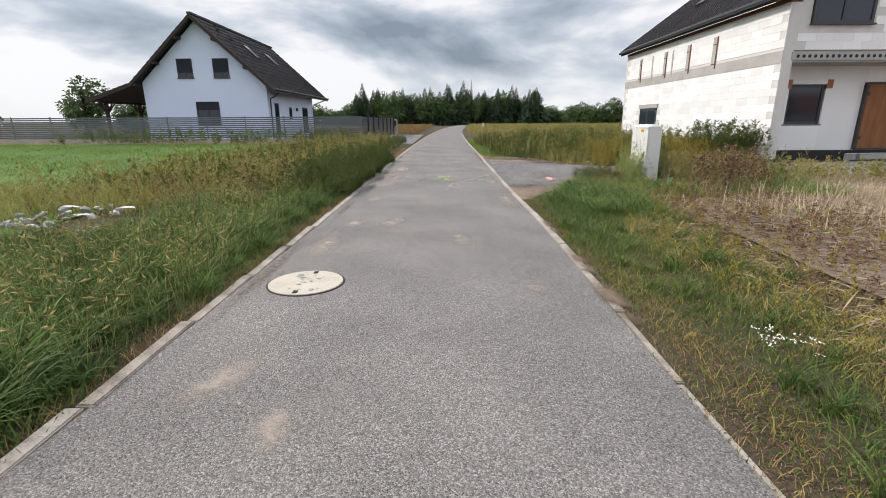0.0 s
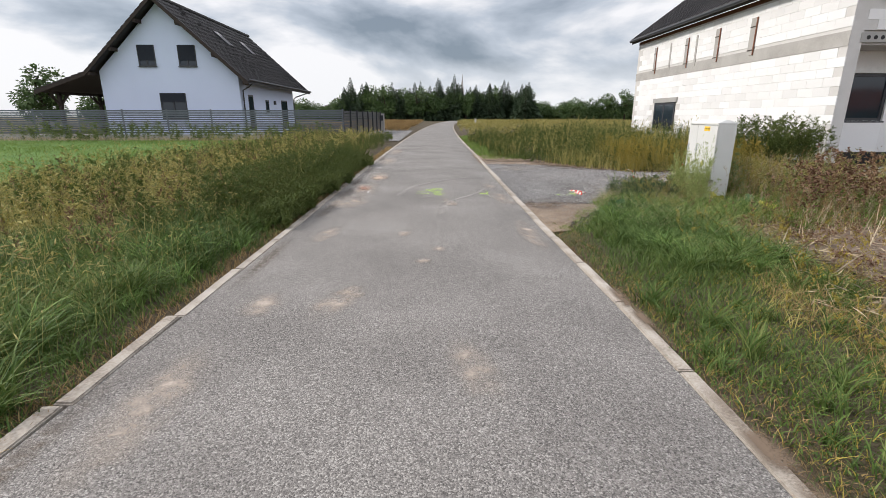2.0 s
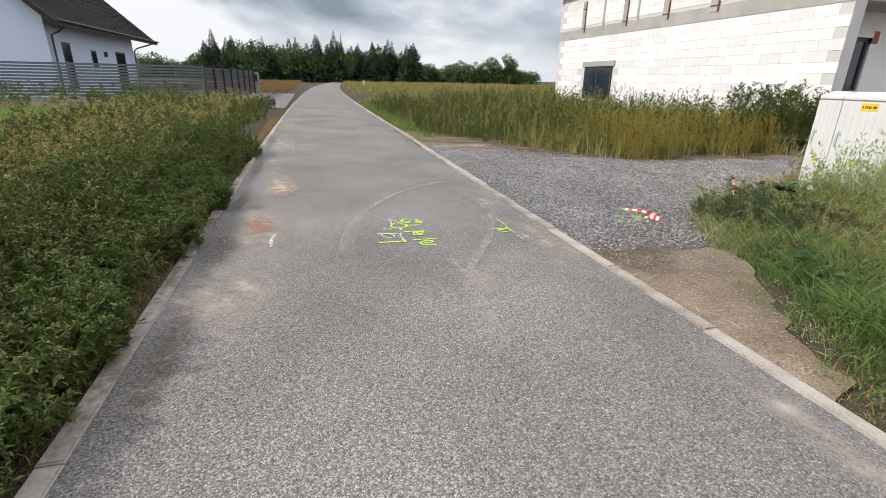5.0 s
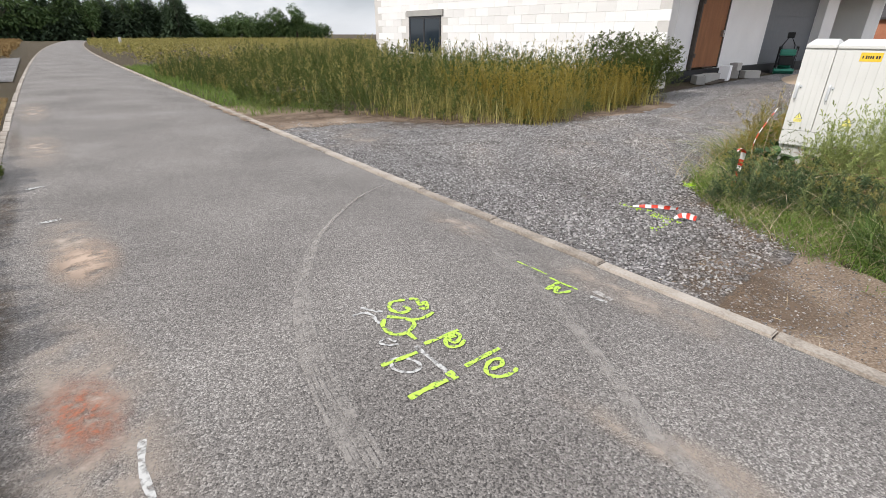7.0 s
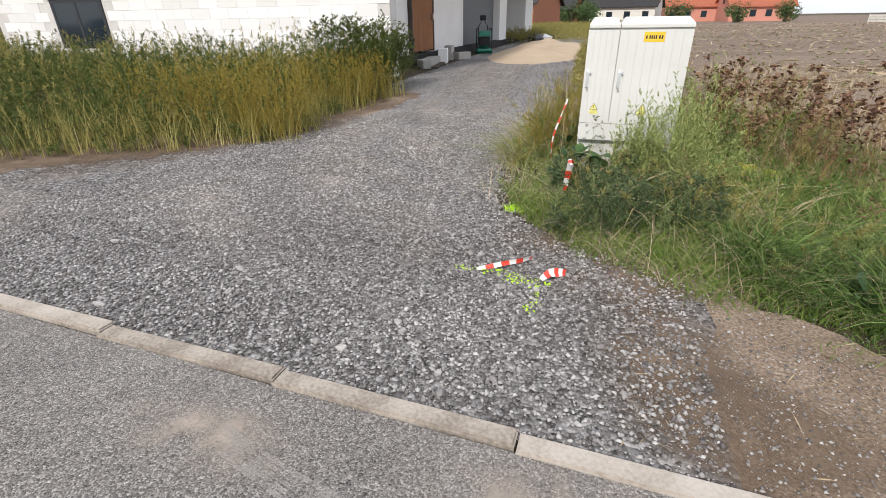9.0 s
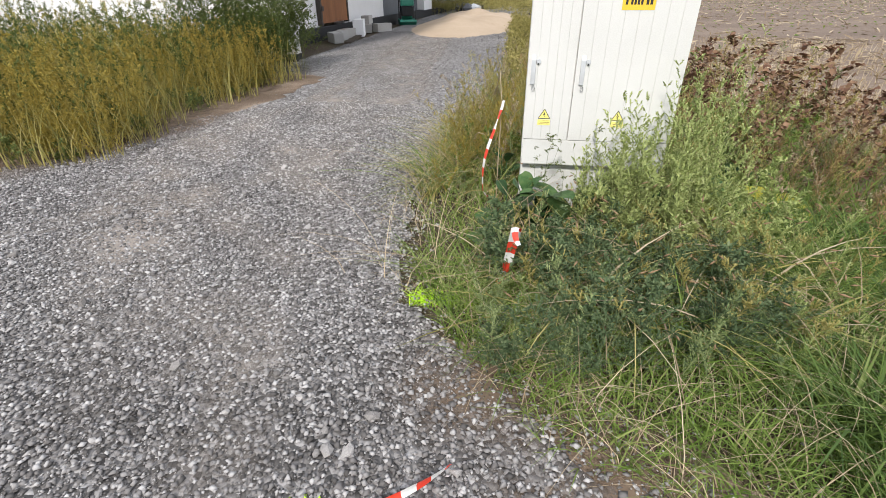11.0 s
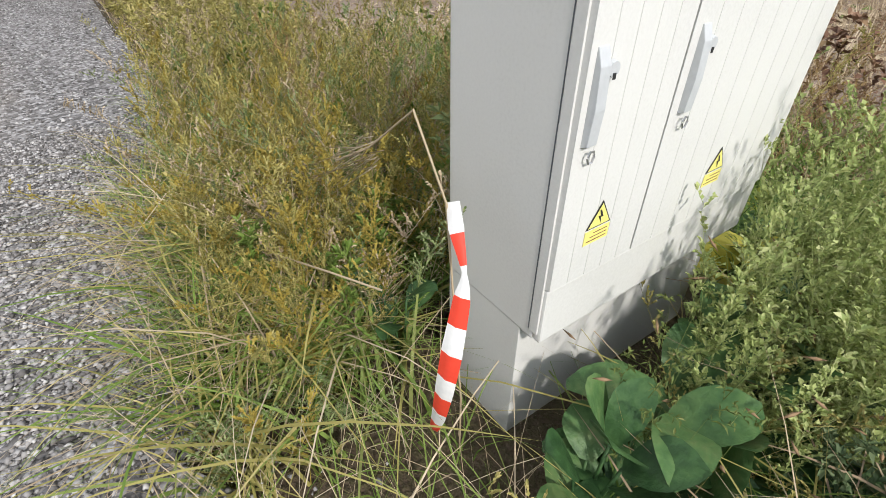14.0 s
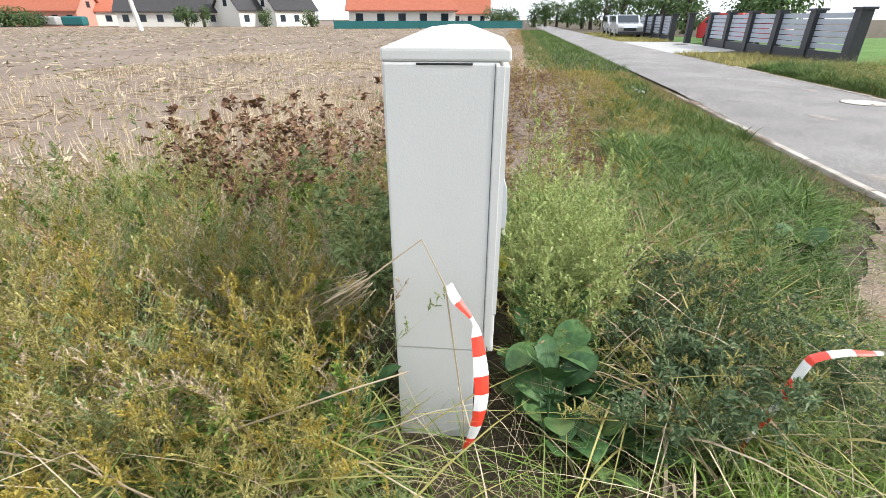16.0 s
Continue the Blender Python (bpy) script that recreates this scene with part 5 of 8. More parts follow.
for mat, n, x0, x1, y0, y1, lo, hi, what in (
        ("grass", 150, 4.7, 6.2, 11.45, 12.1, 0.3, 0.55, "broad arching green grass blades beside the cabinet"),
        ("olive", 110, 4.7, 6.2, 11.45, 12.1, 0.3, 0.6, "broad arching yellowing grass blades beside the cabinet"),
        ("olive", 120, 3.5, 4.25, 10.3, 11.4, 0.3, 0.55, "broad arching yellowing grass blades before the cabinet"),
        ("straw", 60, 3.5, 4.25, 10.2, 11.6, 0.3, 0.6, "broad dry grass blades before the cabinet")):
    P = scatter(rng, n, x0, x1, y0, y1, lambda x, y: off_cabinet(x, y, 0.08))
    stuff("broad_blades", blades(rng, P, rng.uniform(lo, hi, len(P)), rng.uniform(0.009, 0.016, len(P)), rng.uniform(0.9, 1.8, len(P)), segs=6), F[mat], what, "grass")
P = scatter(rng, 150, 3.6, 6.8, 10.4, 12.1, lambda x, y: off_cabinet(x, y, 0.1) & ~((x > 3.95) & (x < 4.55) & (y < 11.6)))
stuff("arching_stalks", blades(rng, P, rng.uniform(0.45, 0.85, len(P)), 0.0055, rng.uniform(0.9, 1.9, len(P)), segs=6), F["straw"], "long pale arching grass stalks round the cabinet", "grass")

P = scatter(rng, 260, 1.5, 3.0, 8.8, 11.0, lambda x, y: x < 2.2 + (y - 9) * 0.5)
stuff("straw_litter", leaves(rng, P + (0, 0, 0.03), rng.normal(0, 1, (len(P), 3)) * (1, 1, 0.08), rng.uniform(0.03, 0.12, len(P)), rng.uniform(0.003, 0.007, len(P)), droop=0.03), F["straw"], "pale straw bits on the bare earth", "stubble")
P = scatter(rng, 5000, 1.6, 3.4, 8.6, 11.4, lambda x, y: (x > 1.55 + (y - 8.7) * 0.55) & (x < 2.1 + (y - 8.7) * 0.62) & (np.sin(7 * x + 3 * y) * np.sin(5 * y - 2 * x) > -0.1))
stuff("creeping_grass", blades(rng, P, rng.uniform(0.03, 0.12, len(P)), 0.006, rng.uniform(0.6, 1.6, len(P))), F["grass"], "low grass creeping over bare earth", "grass")

# yarrow in the verge
P = scatter(rng, 22, 1.98, 2.22, 2.45, 2.72)
H = rng.uniform(0.08, 0.18, len(P))
T0 = P + np.stack([rng.normal(0, 0.02, len(P)), rng.normal(0, 0.02, len(P)), H], 1)
stuff("yarrow_stems", sticks(rng, P, T0, 0.004), F["grass"], "thin green yarrow stems", "flowers")
T1 = np.repeat(T0, 6, 0) + rng.normal(0, 0.012, (len(P) * 6, 3)) * (1, 1, 0.2)
stuff("yarrow_flowers", leaves(rng, T1, rng.normal(0, 1, T1.shape) * (1, 1, 0.1), 0.014, 0.012, droop=0.0), M["lime"], "small white yarrow flower heads in the verge", "flowers")


# ---- cabinet ----
def build_cabinet():
    cab = tagged(empty("electrical_cabinet", CAB_X, CAB_Y, -0.13, CAB_TURN), "tall pale grey plastic electrical cabinet with two ribbed doors", "cabinet")
    D, W, H, SEAM, P0 = 0.308, 0.765, 1.275, -0.236, 0.543
    part("body", boxes((0.012, D, -W, 0, 0.395, H)), M["cabinet"], cab, bevel=0.008)
    part("plinth", boxes((-0.008, 0.0115, -W + 0.002, -0.002, 0.398, P0 - 0.003)), M["cabinet"], cab, "plain plinth panel", bevel=0.005)
    part("base", boxes((0.05, D - 0.0015, -W + 0.0015, -0.0015, -0.06, 0.3975)), M["cabinet"], cab, "weathered grey base set back under the plinth", bevel=0.002)

    def ribbed(y0, y1, z0, z1):
        """A door leaf with shallow upright grooves, drawn out of its outline."""
        n = max(5, round((y1 - y0) / 0.066))
        front = [(-0.012, y0)]
        for i in range(1, n):
            c = y0 + (y1 - y0) * i / n
            front += [(-0.012, c - 0.0012), (-0.0098, c), (-0.012, c + 0.0012)]
        return prism(front + [(-0.012, y1), (0.0115, y1), (0.0115, y0)], "z", z0, z1)
    for y0, y1, hy, sy in ((SEAM + 0.003, -0.002, -0.026, -0.104), (-W + 0.002, SEAM - 0.003, SEAM - 0.036, -0.482)):
        door = part("door", ribbed(y0, y1, P0, H - 0.012), M["cabinet"], cab, "ribbed pale grey door")
        grip = prism([(-0.011, 0.0), (-0.024, 0.004), (-0.027, 0.06), (-0.023, 0.12), (-0.014, 0.145), (-0.011, 0.145)], "y", -0.011, 0.011)
        bmesh.ops.translate(grip, verts=grip.verts[:], vec=(0, hy, 0.828))
        bmesh.ops.scale(grip, verts=grip.verts[:], vec=(1, 1, 1))
        handle = part("handle", grip, M["handle"], door, "grey swing handle", bevel=0.003)
        part("padlock_eye", tube([(-0.022, hy - 0.006 + 0.008 * math.cos(a), 0.812 + 0.011 * math.sin(a)) for a in (0.2, 1.2, 2.2, 3.2, 4.2, 5.2, 6.2)], 0.002, 5), M["steel"], door, "small steel padlock eye")
        part("lock_cover", tube([(-0.0125, hy - 0.024, 0.94), (-0.02, hy - 0.024, 0.94)], [0.013, 0.011], 12), M["handle"], door, "round lock cover")
        part("keyhole", boxes((-0.0215, -0.0205, hy - 0.027, hy - 0.021, 0.926, 0.935)), M["black"], door)
        tri = prism([(sy - 0.033, 0.654), (sy + 0.033, 0.654), (sy, 0.708)], "x", -0.0136, -0.0128)
        part("warning_border", tri, M["black"], door, "black edged warning triangle")
        part("warning_triangle", prism([(sy - 0.028, 0.657), (sy + 0.028, 0.657), (sy, 0.702)], "x", -0.0146, -0.014), M["pale_yellow"], door, "yellow warning triangle")
        part("warning_bolt", prism([(sy + 0.002, 0.690), (sy - 0.006, 0.674), (sy + 0.001, 0.675), (sy - 0.003, 0.661), (sy + 0.007, 0.678), (sy, 0.677), (sy + 0.006, 0.690)], "x", -0.0156, -0.015), M["black"], door, "black lightning bolt")
        part("warning_label", boxes((-0.0138, -0.0128, sy - 0.033, sy + 0.033, 0.620, 0.650)), M["pale_yellow"], door, "yellow label with small print")
        for k in range(3):
            part("print_bar", boxes((-0.0142, -0.01382, sy - 0.027, sy + 0.027 - 0.008 * k, 0.626 + 0.008 * k, 0.6278 + 0.008 * k)), M["wood_red"], door)
    label = part("name_label", boxes((-0.0138, -0.0128, -0.565, -0.415, 1.175, 1.247)), M["yellow"], cab, "orange-yellow label with worn print")
    for k, (a, b) in enumerate(((-0.552, -0.540), (-0.534, -0.522), (-0.508, -0.498), (-0.493, -0.483), (-0.478, -0.468), (-0.463, -0.453), (-0.440, -0.430))):
        part("print_bar", boxes((-0.0146, -0.014, a, b, 1.198, 1.222)), M["black"], label)
    for y0, y1 in ((SEAM + 0.002, 0.0), (-W, SEAM - 0.002)):
        top = bmesh.new()
        lo = [top.verts.new(p) for p in ((-0.014, y0, H), (D + 0.002, y0, H), (D + 0.002, y1, H), (-0.014, y1, H))]
        mid = [top.verts.new((v.co.x, v.co.y, H + 0.03)) for v in lo]
        hi = [top.verts.new(p) for p in ((D / 2 - 0.03, y0 + 0.03, H + 0.078), (D / 2 + 0.03, y0 + 0.03, H + 0.078), (D / 2 + 0.03, y1 - 0.03, H + 0.078), (D / 2 - 0.03, y1 - 0.03, H + 0.078))]
        for a, b in ((lo, mid), (mid, hi)):
            for i in range(4):
                top.faces.new((a[i], a[(i + 1) % 4], b[(i + 1) % 4], b[i]))
        top.faces.new(hi), top.faces.new(list(reversed(lo)))
        part("roof", top, M["cabinet"], cab, "low hipped roof cap", bevel=0.006)
    part("vent_slot", boxes((0.08, 0.22, -0.002, 0.0012, H - 0.008, H - 0.003)), M["black"], cab, "thin dark vent slot")
    part("door_gap", boxes((0.0235, 0.0255, -0.002, 0.0009, 0.42, H - 0.004)), M["garage"], cab, "thin dark gap behind the doors")
    part("door_edge", boxes((0.0, 0.021, -0.004, 0.0022, 0.42, H - 0.01)), M["cabinet"], cab, "flat edge strip of the door frame", bevel=0.001)
    return cab


cabinet = build_cabinet()


# ---- warning tape ----
def tape(points, widths, label, side=(0, 1, 0), stripe=0.11, turns=0.0):
    """A striped plastic ribbon along points."""
    fine = []
    for i in range(len(points) - 1):
        for k in range(24):
            t = k / 24
            p0, p1, p2, p3 = (Vector(points[max(0, min(len(points) - 1, j))]) for j in (i - 1, i, i + 1, i + 2))
            p = 0.5 * (2 * p1 + (p2 - p0) * t + (2 * p0 - 5 * p1 + 4 * p2 - p3) * t * t + (3 * p1 - p0 - 3 * p2 + p3) * t ** 3)
            fine.append((p, widths[i] + (widths[i + 1] - widths[i]) * t))
    fine.append((Vector(points[-1]), widths[-1]))
    V, T, idx, run = [], [], [], 0.0
    for i, (p, w) in enumerate(fine):
        a = turns * 2 * math.pi * i / len(fine)
        d = (fine[min(i + 1, len(fine) - 1)][0] - fine[max(i - 1, 0)][0]).normalized()
        s = Vector(side) - d * d.dot(Vector(side))
        s = Matrix.Rotation(a, 3, d) @ s.normalized()
        n = d.cross(s)
        V += [p + s * w * (q / 4 - 0.5) + n * w * (0.08, 0.02, -0.05, 0.03, 0.1)[q] for q in range(5)]
        if i:
            run += (p - fine[i - 1][0]).length
            b = 5 * i - 5
            for q in range(4):
                T.append((b + q, b + q + 1, b + q + 6, b + q + 5))
                idx.append(int(run / stripe * 2) % 2)
    ob = mesh_obj("warning_tape", np.array([tuple(v) for v in V]), np.array(T), [M["tape_white"], M["tape_red"]], smooth=True, mat_index=idx)
    return tagged(ob, label, "tape", "warning tape")


tape([(4.652, 11.512, 0.585), (4.63, 11.52, 0.545), (4.58, 11.535, 0.488), (4.566, 11.55, 0.44), (4.548, 11.582, 0.34), (4.545, 11.60, 0.25), (4.56, 11.605, 0.15), (4.59, 11.60, 0.06), (4.63, 11.57, 0.0)], [0.024, 0.03, 0.009, 0.034, 0.045, 0.042, 0.034, 0.02, 0.024], "red and white warning tape knotted to a stalk", (0.8, 0.6, 0), 0.115, 0.06)
tape([(3.725, 11.43, -0.10), (3.715, 11.412, -0.04), (3.70, 11.40, 0.045), (3.675, 11.388, 0.06), (3.65, 11.378, 0.12), (3.59, 11.352, 0.30), (3.565, 11.35, 0.335), (3.50, 11.352, 0.36), (3.43, 11.345, 0.36), (3.385, 11.33, 0.355)], [0.03, 0.036, 0.036, 0.012, 0.036, 0.042, 0.036, 0.028, 0.02, 0.014], "red and white warning tape lying in the weeds", (0.3, 0.9, 0.3), 0.13, 0.1)
tape([(2.57, 11.74, -0.07), (2.60, 11.66, -0.055), (2.66, 11.58, -0.05), (2.72, 11.52, -0.055), (2.79, 11.46, -0.06)], [0.018, 0.028, 0.026, 0.034, 0.03], "torn red and white warning tape on the gravel", (1, 0.4, 0.5), 0.1, 0.25)
tape([(2.55, 11.37, -0.065), (2.585, 11.33, -0.04), (2.62, 11.29, -0.045), (2.66, 11.25, -0.06)], [0.025, 0.045, 0.05, 0.035], "crumpled pinkish end of warning tape on the gravel", (1, 0.6, 0.5), 0.06, 0.15)


# ---- marks on the road ----
def ribbon(name, points, width, mat, z, label, category):
    """A painted stroke on the road surface."""
    fine = []
    for i in range(len(points) - 1):
        for k in range(6):
            t = k / 6
            p0, p1, p2, p3 = (Vector(points[max(0, min(len(points) - 1, j))]) for j in (i - 1, i, i + 1, i + 2))
            fine.append(0.5 * (2 * p1 + (p2 - p0) * t + (2 * p0 - 5 * p1 + 4 * p2 - p3) * t * t + (3 * p1 - p0 - 3 * p2 + p3) * t ** 3))
    fine.append(Vector(points[-1]))
    V, T = [], []
    for i, p in enumerate(fine):
        d = (fine[min(i + 1, len(fine) - 1)] - fine[max(i - 1, 0)]).normalized()
        s = Vector((-d.y, d.x)) * width / 2 * (1 + 0.2 * math.sin(7.3 * i))
        for q in (p - s, p + s):
            V.append((q.x, q.y, road_z(q.x) + z))
        if i:
            b = 2 * i - 2
            T.append((b, b + 1, b + 3, b + 2))
    return tagged(mesh_obj(name, np.array(V), np.array(T), mat), label, category, "spray marks")


def mark(points, mat="spray", width=0.026, z=0.005):
    width *= 0.8
    what = "fluorescent yellow-green spray stroke on the asphalt" if mat == "spray" else "worn white spray stroke on the asphalt"
    ribbon("spray_mark", points, width, M[mat], z, what, "spray mark")


mark([(0.11, 11.57), (0.04, 11.59), (0.0, 11.54), (0.02, 11.48), (0.07, 11.47), (0.07, 11.52)])
mark([(0.13, 11.56), (0.16, 11.54), (0.14, 11.48), (0.18, 11.49), (0.15, 11.43), (0.12, 11.46)])
mark([(-0.05, 11.49), (0.01, 11.42), (0.02, 11.36), (-0.05, 11.32), (-0.11, 11.35), (-0.11, 11.43), (-0.07, 11.48)])
mark([(0.03, 11.39), (0.08, 11.37), (0.15, 11.38)], z=0.006)
mark([(-0.05, 11.31), (-0.05, 11.25)], z=0.006)
mark([(-0.04, 11.2), (0.06, 11.19), (0.15, 11.19)])
mark([(0.11, 11.16), (0.07, 11.16), (0.07, 11.12), (0.12, 11.14), (0.12, 11.18), (0.06, 11.17), (0.03, 11.12), (0.07, 11.09), (0.12, 11.11)], z=0.006, width=0.022)
mark([(0.0, 10.97), (0.09, 10.97), (0.2, 10.97)])
mark([(0.07, 10.89), (0.12, 10.88), (0.15, 10.91), (0.11, 10.93), (0.06, 10.91), (0.04, 10.87), (0.07, 10.83), (0.13, 10.82), (0.16, 10.83)], width=0.022)
mark([(-0.27, 11.19), (-0.2, 11.18), (-0.1, 11.17)])
mark([(-0.29, 10.96), (-0.2, 10.96), (-0.11, 10.95)], width=0.032)
mark([(-0.08, 11.21), (-0.08, 11.07), (-0.08, 10.94)], "chalk", 0.024, 0.004)
mark([(-0.08, 10.985), (-0.08, 10.93)], width=0.04, z=0.007)
mark([(-0.22, 11.2), (-0.17, 11.18), (-0.14, 11.12), (-0.15, 11.08), (-0.2, 11.08), (-0.24, 11.14), (-0.22, 11.19)], "chalk", 0.018, 0.004)
mark([(-0.18, 11.6), (-0.12, 11.59), (-0.1, 11.54), (-0.11, 11.49), (-0.11, 11.46)], "chalk", 0.02)
mark([(-0.11, 11.64), (-0.07, 11.57), (-0.04, 11.54)], "chalk", 0.02, 0.006)
mark([(-0.13, 11.29), (-0.15, 11.34), (-0.19, 11.33), (-0.17, 11.29), (-0.13, 11.27)], "chalk", 0.016)
mark([(0.97, 11.58), (0.98, 11.45), (0.98, 11.35)], width=0.016)
mark([(0.96, 11.31), (0.96, 11.22), (0.97, 11.12)], width=0.022)
mark([(0.955, 11.24), (0.885, 11.23), (0.825, 11.222), (0.84, 11.21), (0.9, 11.20), (0.865, 11.185), (0.828, 11.165), (0.87, 11.14), (0.92, 11.13)], width=0.026, z=0.006)
mark([(1.04, 11.06), (1.03, 10.94)], "chalk", 0.05)
mark([(0.96, 11.03), (0.98, 10.94)], "chalk", 0.035)
mark([(-1.11, 11.36), (-1.13, 11.22), (-1.12, 11.04)], "chalk", 0.03)
mark([(-1.35, 14.1), (-1.22, 14.12)], "chalk", 0.05)
mark([(-1.42, 15.2), (-1.30, 15.25)], "chalk", 0.06)


import itertools

layer = itertools.count()


def dust(x, y, rx, ry, turn=0.0, mat="dust", z=0.004, label="pale dusty patch on the asphalt", base=None, grow=1.35):
    bm = bmesh.new()
    ring = [bm.verts.new((math.cos(k * math.pi / 12), math.sin(k * math.pi / 12), 0)) for k in range(24)]
    bm.faces.new(ring)
    ob = part("dust_patch", bm, M[mat])
    h = (float(road_z(x)) if base is None else base) + z + 0.00006 * (next(layer) % 60)
    slope = math.degrees(math.atan(0.1 * max(0, x))) if base is None else 0
    ob.matrix_world = pose(x, y, h, 0, slope, 0) @ pose(0, 0, 0, 0, 0, turn) @ Matrix.Diagonal((rx * grow, ry * grow, 1, 1))
    return tagged(ob, label, "stain", kind="structure")


for x, y, rx, ry, a in ((-1.17, 13.4, 0.2, 0.75, 3), (-1.24, 11.6, 0.24, 0.9, 4), (-1.3, 10.2, 0.3, 0.5, 0), (-1.19, 8.15, 0.12, 0.35, -10), (-0.7, 6.15, 0.13, 0.3, -20), (-1.21, 6.1, 0.14, 0.2, 0), (-0.33, 8.15, 0.08, 0.14, 0),
                     (0.05, 7.5, 0.07, 0.1, 0), (0.24, 10.25, 0.07, 0.35, 12), (0.28, 10.05, 0.1, 0.2, 0), (-1.2, 2.15, 0.12, 0.25, -25), (-0.8, 1.72, 0.1, 0.16, 0), (-0.62, 6.3, 0.1, 0.12, 0), (0.75, 3.6, 0.1, 0.12, 0),
                     (-1.3, 17.2, 0.25, 1.1, 0), (-1.32, 4.9, 0.15, 0.5, 0), (1.15, 8.4, 0.14, 0.7, 0), (1.2, 10.9, 0.2, 0.6, 0), (1.1, 12.3, 0.15, 0.4, 0), (-1.35, 21, 0.25, 1.6, 0), (0.2, 5.2, 0.12, 0.3, 10), (-0.1, 7.1, 0.07, 0.1, 0)):
    dust(x, y, rx, ry, a)
for x, y, rx, ry in ((-1.5, 9.6, 0.13, 0.8), (-1.5, 11.1, 0.15, 0.7), (-1.52, 12.6, 0.1, 0.9), (-1.54, 14.6, 0.1, 1.2), (-1.55, 7.2, 0.1, 1.0), (-1.62, 4.0, 0.1, 1.6), (-1.55, 18.0, 0.1, 1.6)):
    dust(x, y, rx, ry, 0, "soil_film", 0.0035, "dark soil washed over the asphalt's edge", None, 1.0)
for x, y, rx, ry in ((-1.68, 9.3, 0.07, 0.7), (-1.69, 10.6, 0.08, 0.8), (-1.68, 11.9, 0.07, 0.6), (-1.69, 13.4, 0.05, 0.5)):
    dust(x, y, rx, ry, 0, "soil_film", 0.017, "dark soil washed over the kerb", 0.0, 1.1)
for x, y, rx, ry in ((1.36, 3.5, 0.14, 0.7), (1.40, 4.5, 0.1, 0.8), (1.45, 6.2, 0.07, 0.9)):
    dust(x, y, rx, ry, 0, "mud", 0.0, "soil washed over the kerb's end", -0.072, 1.0)
for x, y, rx, ry, a in ((2.1, 10.75, 0.5, 0.3, 10), (2.75, 10.95, 0.35, 0.4, 40), (3.2, 11.45, 0.3, 0.3, 0), (1.75, 10.5, 0.3, 0.4, 0)):
    dust(x, y, rx, ry, a, "mud", 0.0, "brown mud trodden into the gravel's edge", -0.096)
for x, y, rx, ry, a in ((4.0, 13.6, 1.5, 0.35, 40), (6.0, 14.2, 1.6, 0.4, 15), (5.2, 12.9, 1.2, 0.25, 20), (3.0, 14.2, 1.3, 0.4, 60), (8.5, 13.2, 2.0, 0.5, 5), (11.5, 14.0, 2.5, 0.8, 5), (2.3, 15.8, 0.9, 0.5, 80), (14.5, 14.5, 2.5, 0.9, 0), (3.1, 12.4, 0.6, 0.25, 30)):
    dust(x, y, rx, ry, a, "silt", 0.0, "pale silt washed over the gravel", -0.0945)
dust(-1.26, 11.62, 0.13, 0.26, 8, "brick_dust", 0.0055, "red brick dust ground into the asphalt")
dust(-1.14, 13.15, 0.17, 0.36, 0, "tan_dust", 0.0055, "pinkish tan dust spilt on the asphalt")
for pts in ([(1.16, 13.52), (0.8, 13.28), (0.48, 13.0), (0.2, 12.72), (0.0, 12.48), (-0.17, 12.22), (-0.32, 11.95), (-0.46, 11.6), (-0.56, 11.2), (-0.62, 10.7)], [(0.85, 11.7), (0.78, 11.34), (0.6, 10.9), (0.4, 10.55), (0.2, 10.2), (0.1, 9.75), (0.05, 9.2)], [(1.05, 12.2), (0.95, 11.8), (0.9, 11.4)]):
    for k in range(5):
        o = ribbon("tyre_track", [(x + 0.026 * k, y + 0.02 * k) for x, y in pts], 0.019, M["track"], 0.0045 + 0.0002 * k, "faint pale tyre track on the asphalt", "stain")
        o["kind"] = "structure"
for x, y, rx, ry, a in ((4.9, 15.6, 1.9, 0.5, -25), (3.7, 16.8, 1.2, 0.5, -55), (8.0, 15.3, 2.4, 0.45, 8), (2.6, 18.0, 1.3, 0.4, -10)):
    dust(x, y, rx, ry, a, "mud", 0.0, "damp brown mud along the driveway's edge", -0.086)
for x, y, rx, ry, a in ((5.4, 13.3, 0.9, 0.3, 40), (5.8, 14.3, 0.7, 0.35, 0), (4.5, 13.5, 1.3, 0.16, 55), (7.5, 13.8, 1.6, 0.4, 20)):
    dust(x, y, rx, ry, a, "silt", 0.0, "pale washed sand on the gravel", -0.093)


def rut_silt(points, width):
    """A thin uneven film of pale silt along a wheel rut."""
    V, T, r = [], [], random.Random(len(points))
    dense = []
    for (x0, y0), (x1, y1) in zip(points, points[1:]):
        k = max(2, int(math.hypot(x1 - x0, y1 - y0) / 0.2))
        dense += [(x0 + (x1 - x0) * i / k, y0 + (y1 - y0) * i / k) for i in range(k)]
    for i, (x, y) in enumerate(dense):
        a, b = dense[max(0, i - 1)], dense[min(len(dense) - 1, i + 1)]
        d = Vector((b[0] - a[0], b[1] - a[1])).normalized()
        for side in (-1, 1):
            w = width * r.uniform(0.6, 1.2)
            V.append((x - d.y * side * w, y + d.x * side * w, -0.0925))
        if i:
            q = 2 * i - 2
            T.append((q, q + 1, q + 3, q + 2))
    tagged(mesh_obj("rut_silt", np.array(V), np.array(T), M["rut"]), "pale silt washed along a wheel rut in the gravel", "stain", kind="structure")


for line in RUTS:
    rut_silt(line, 0.12)


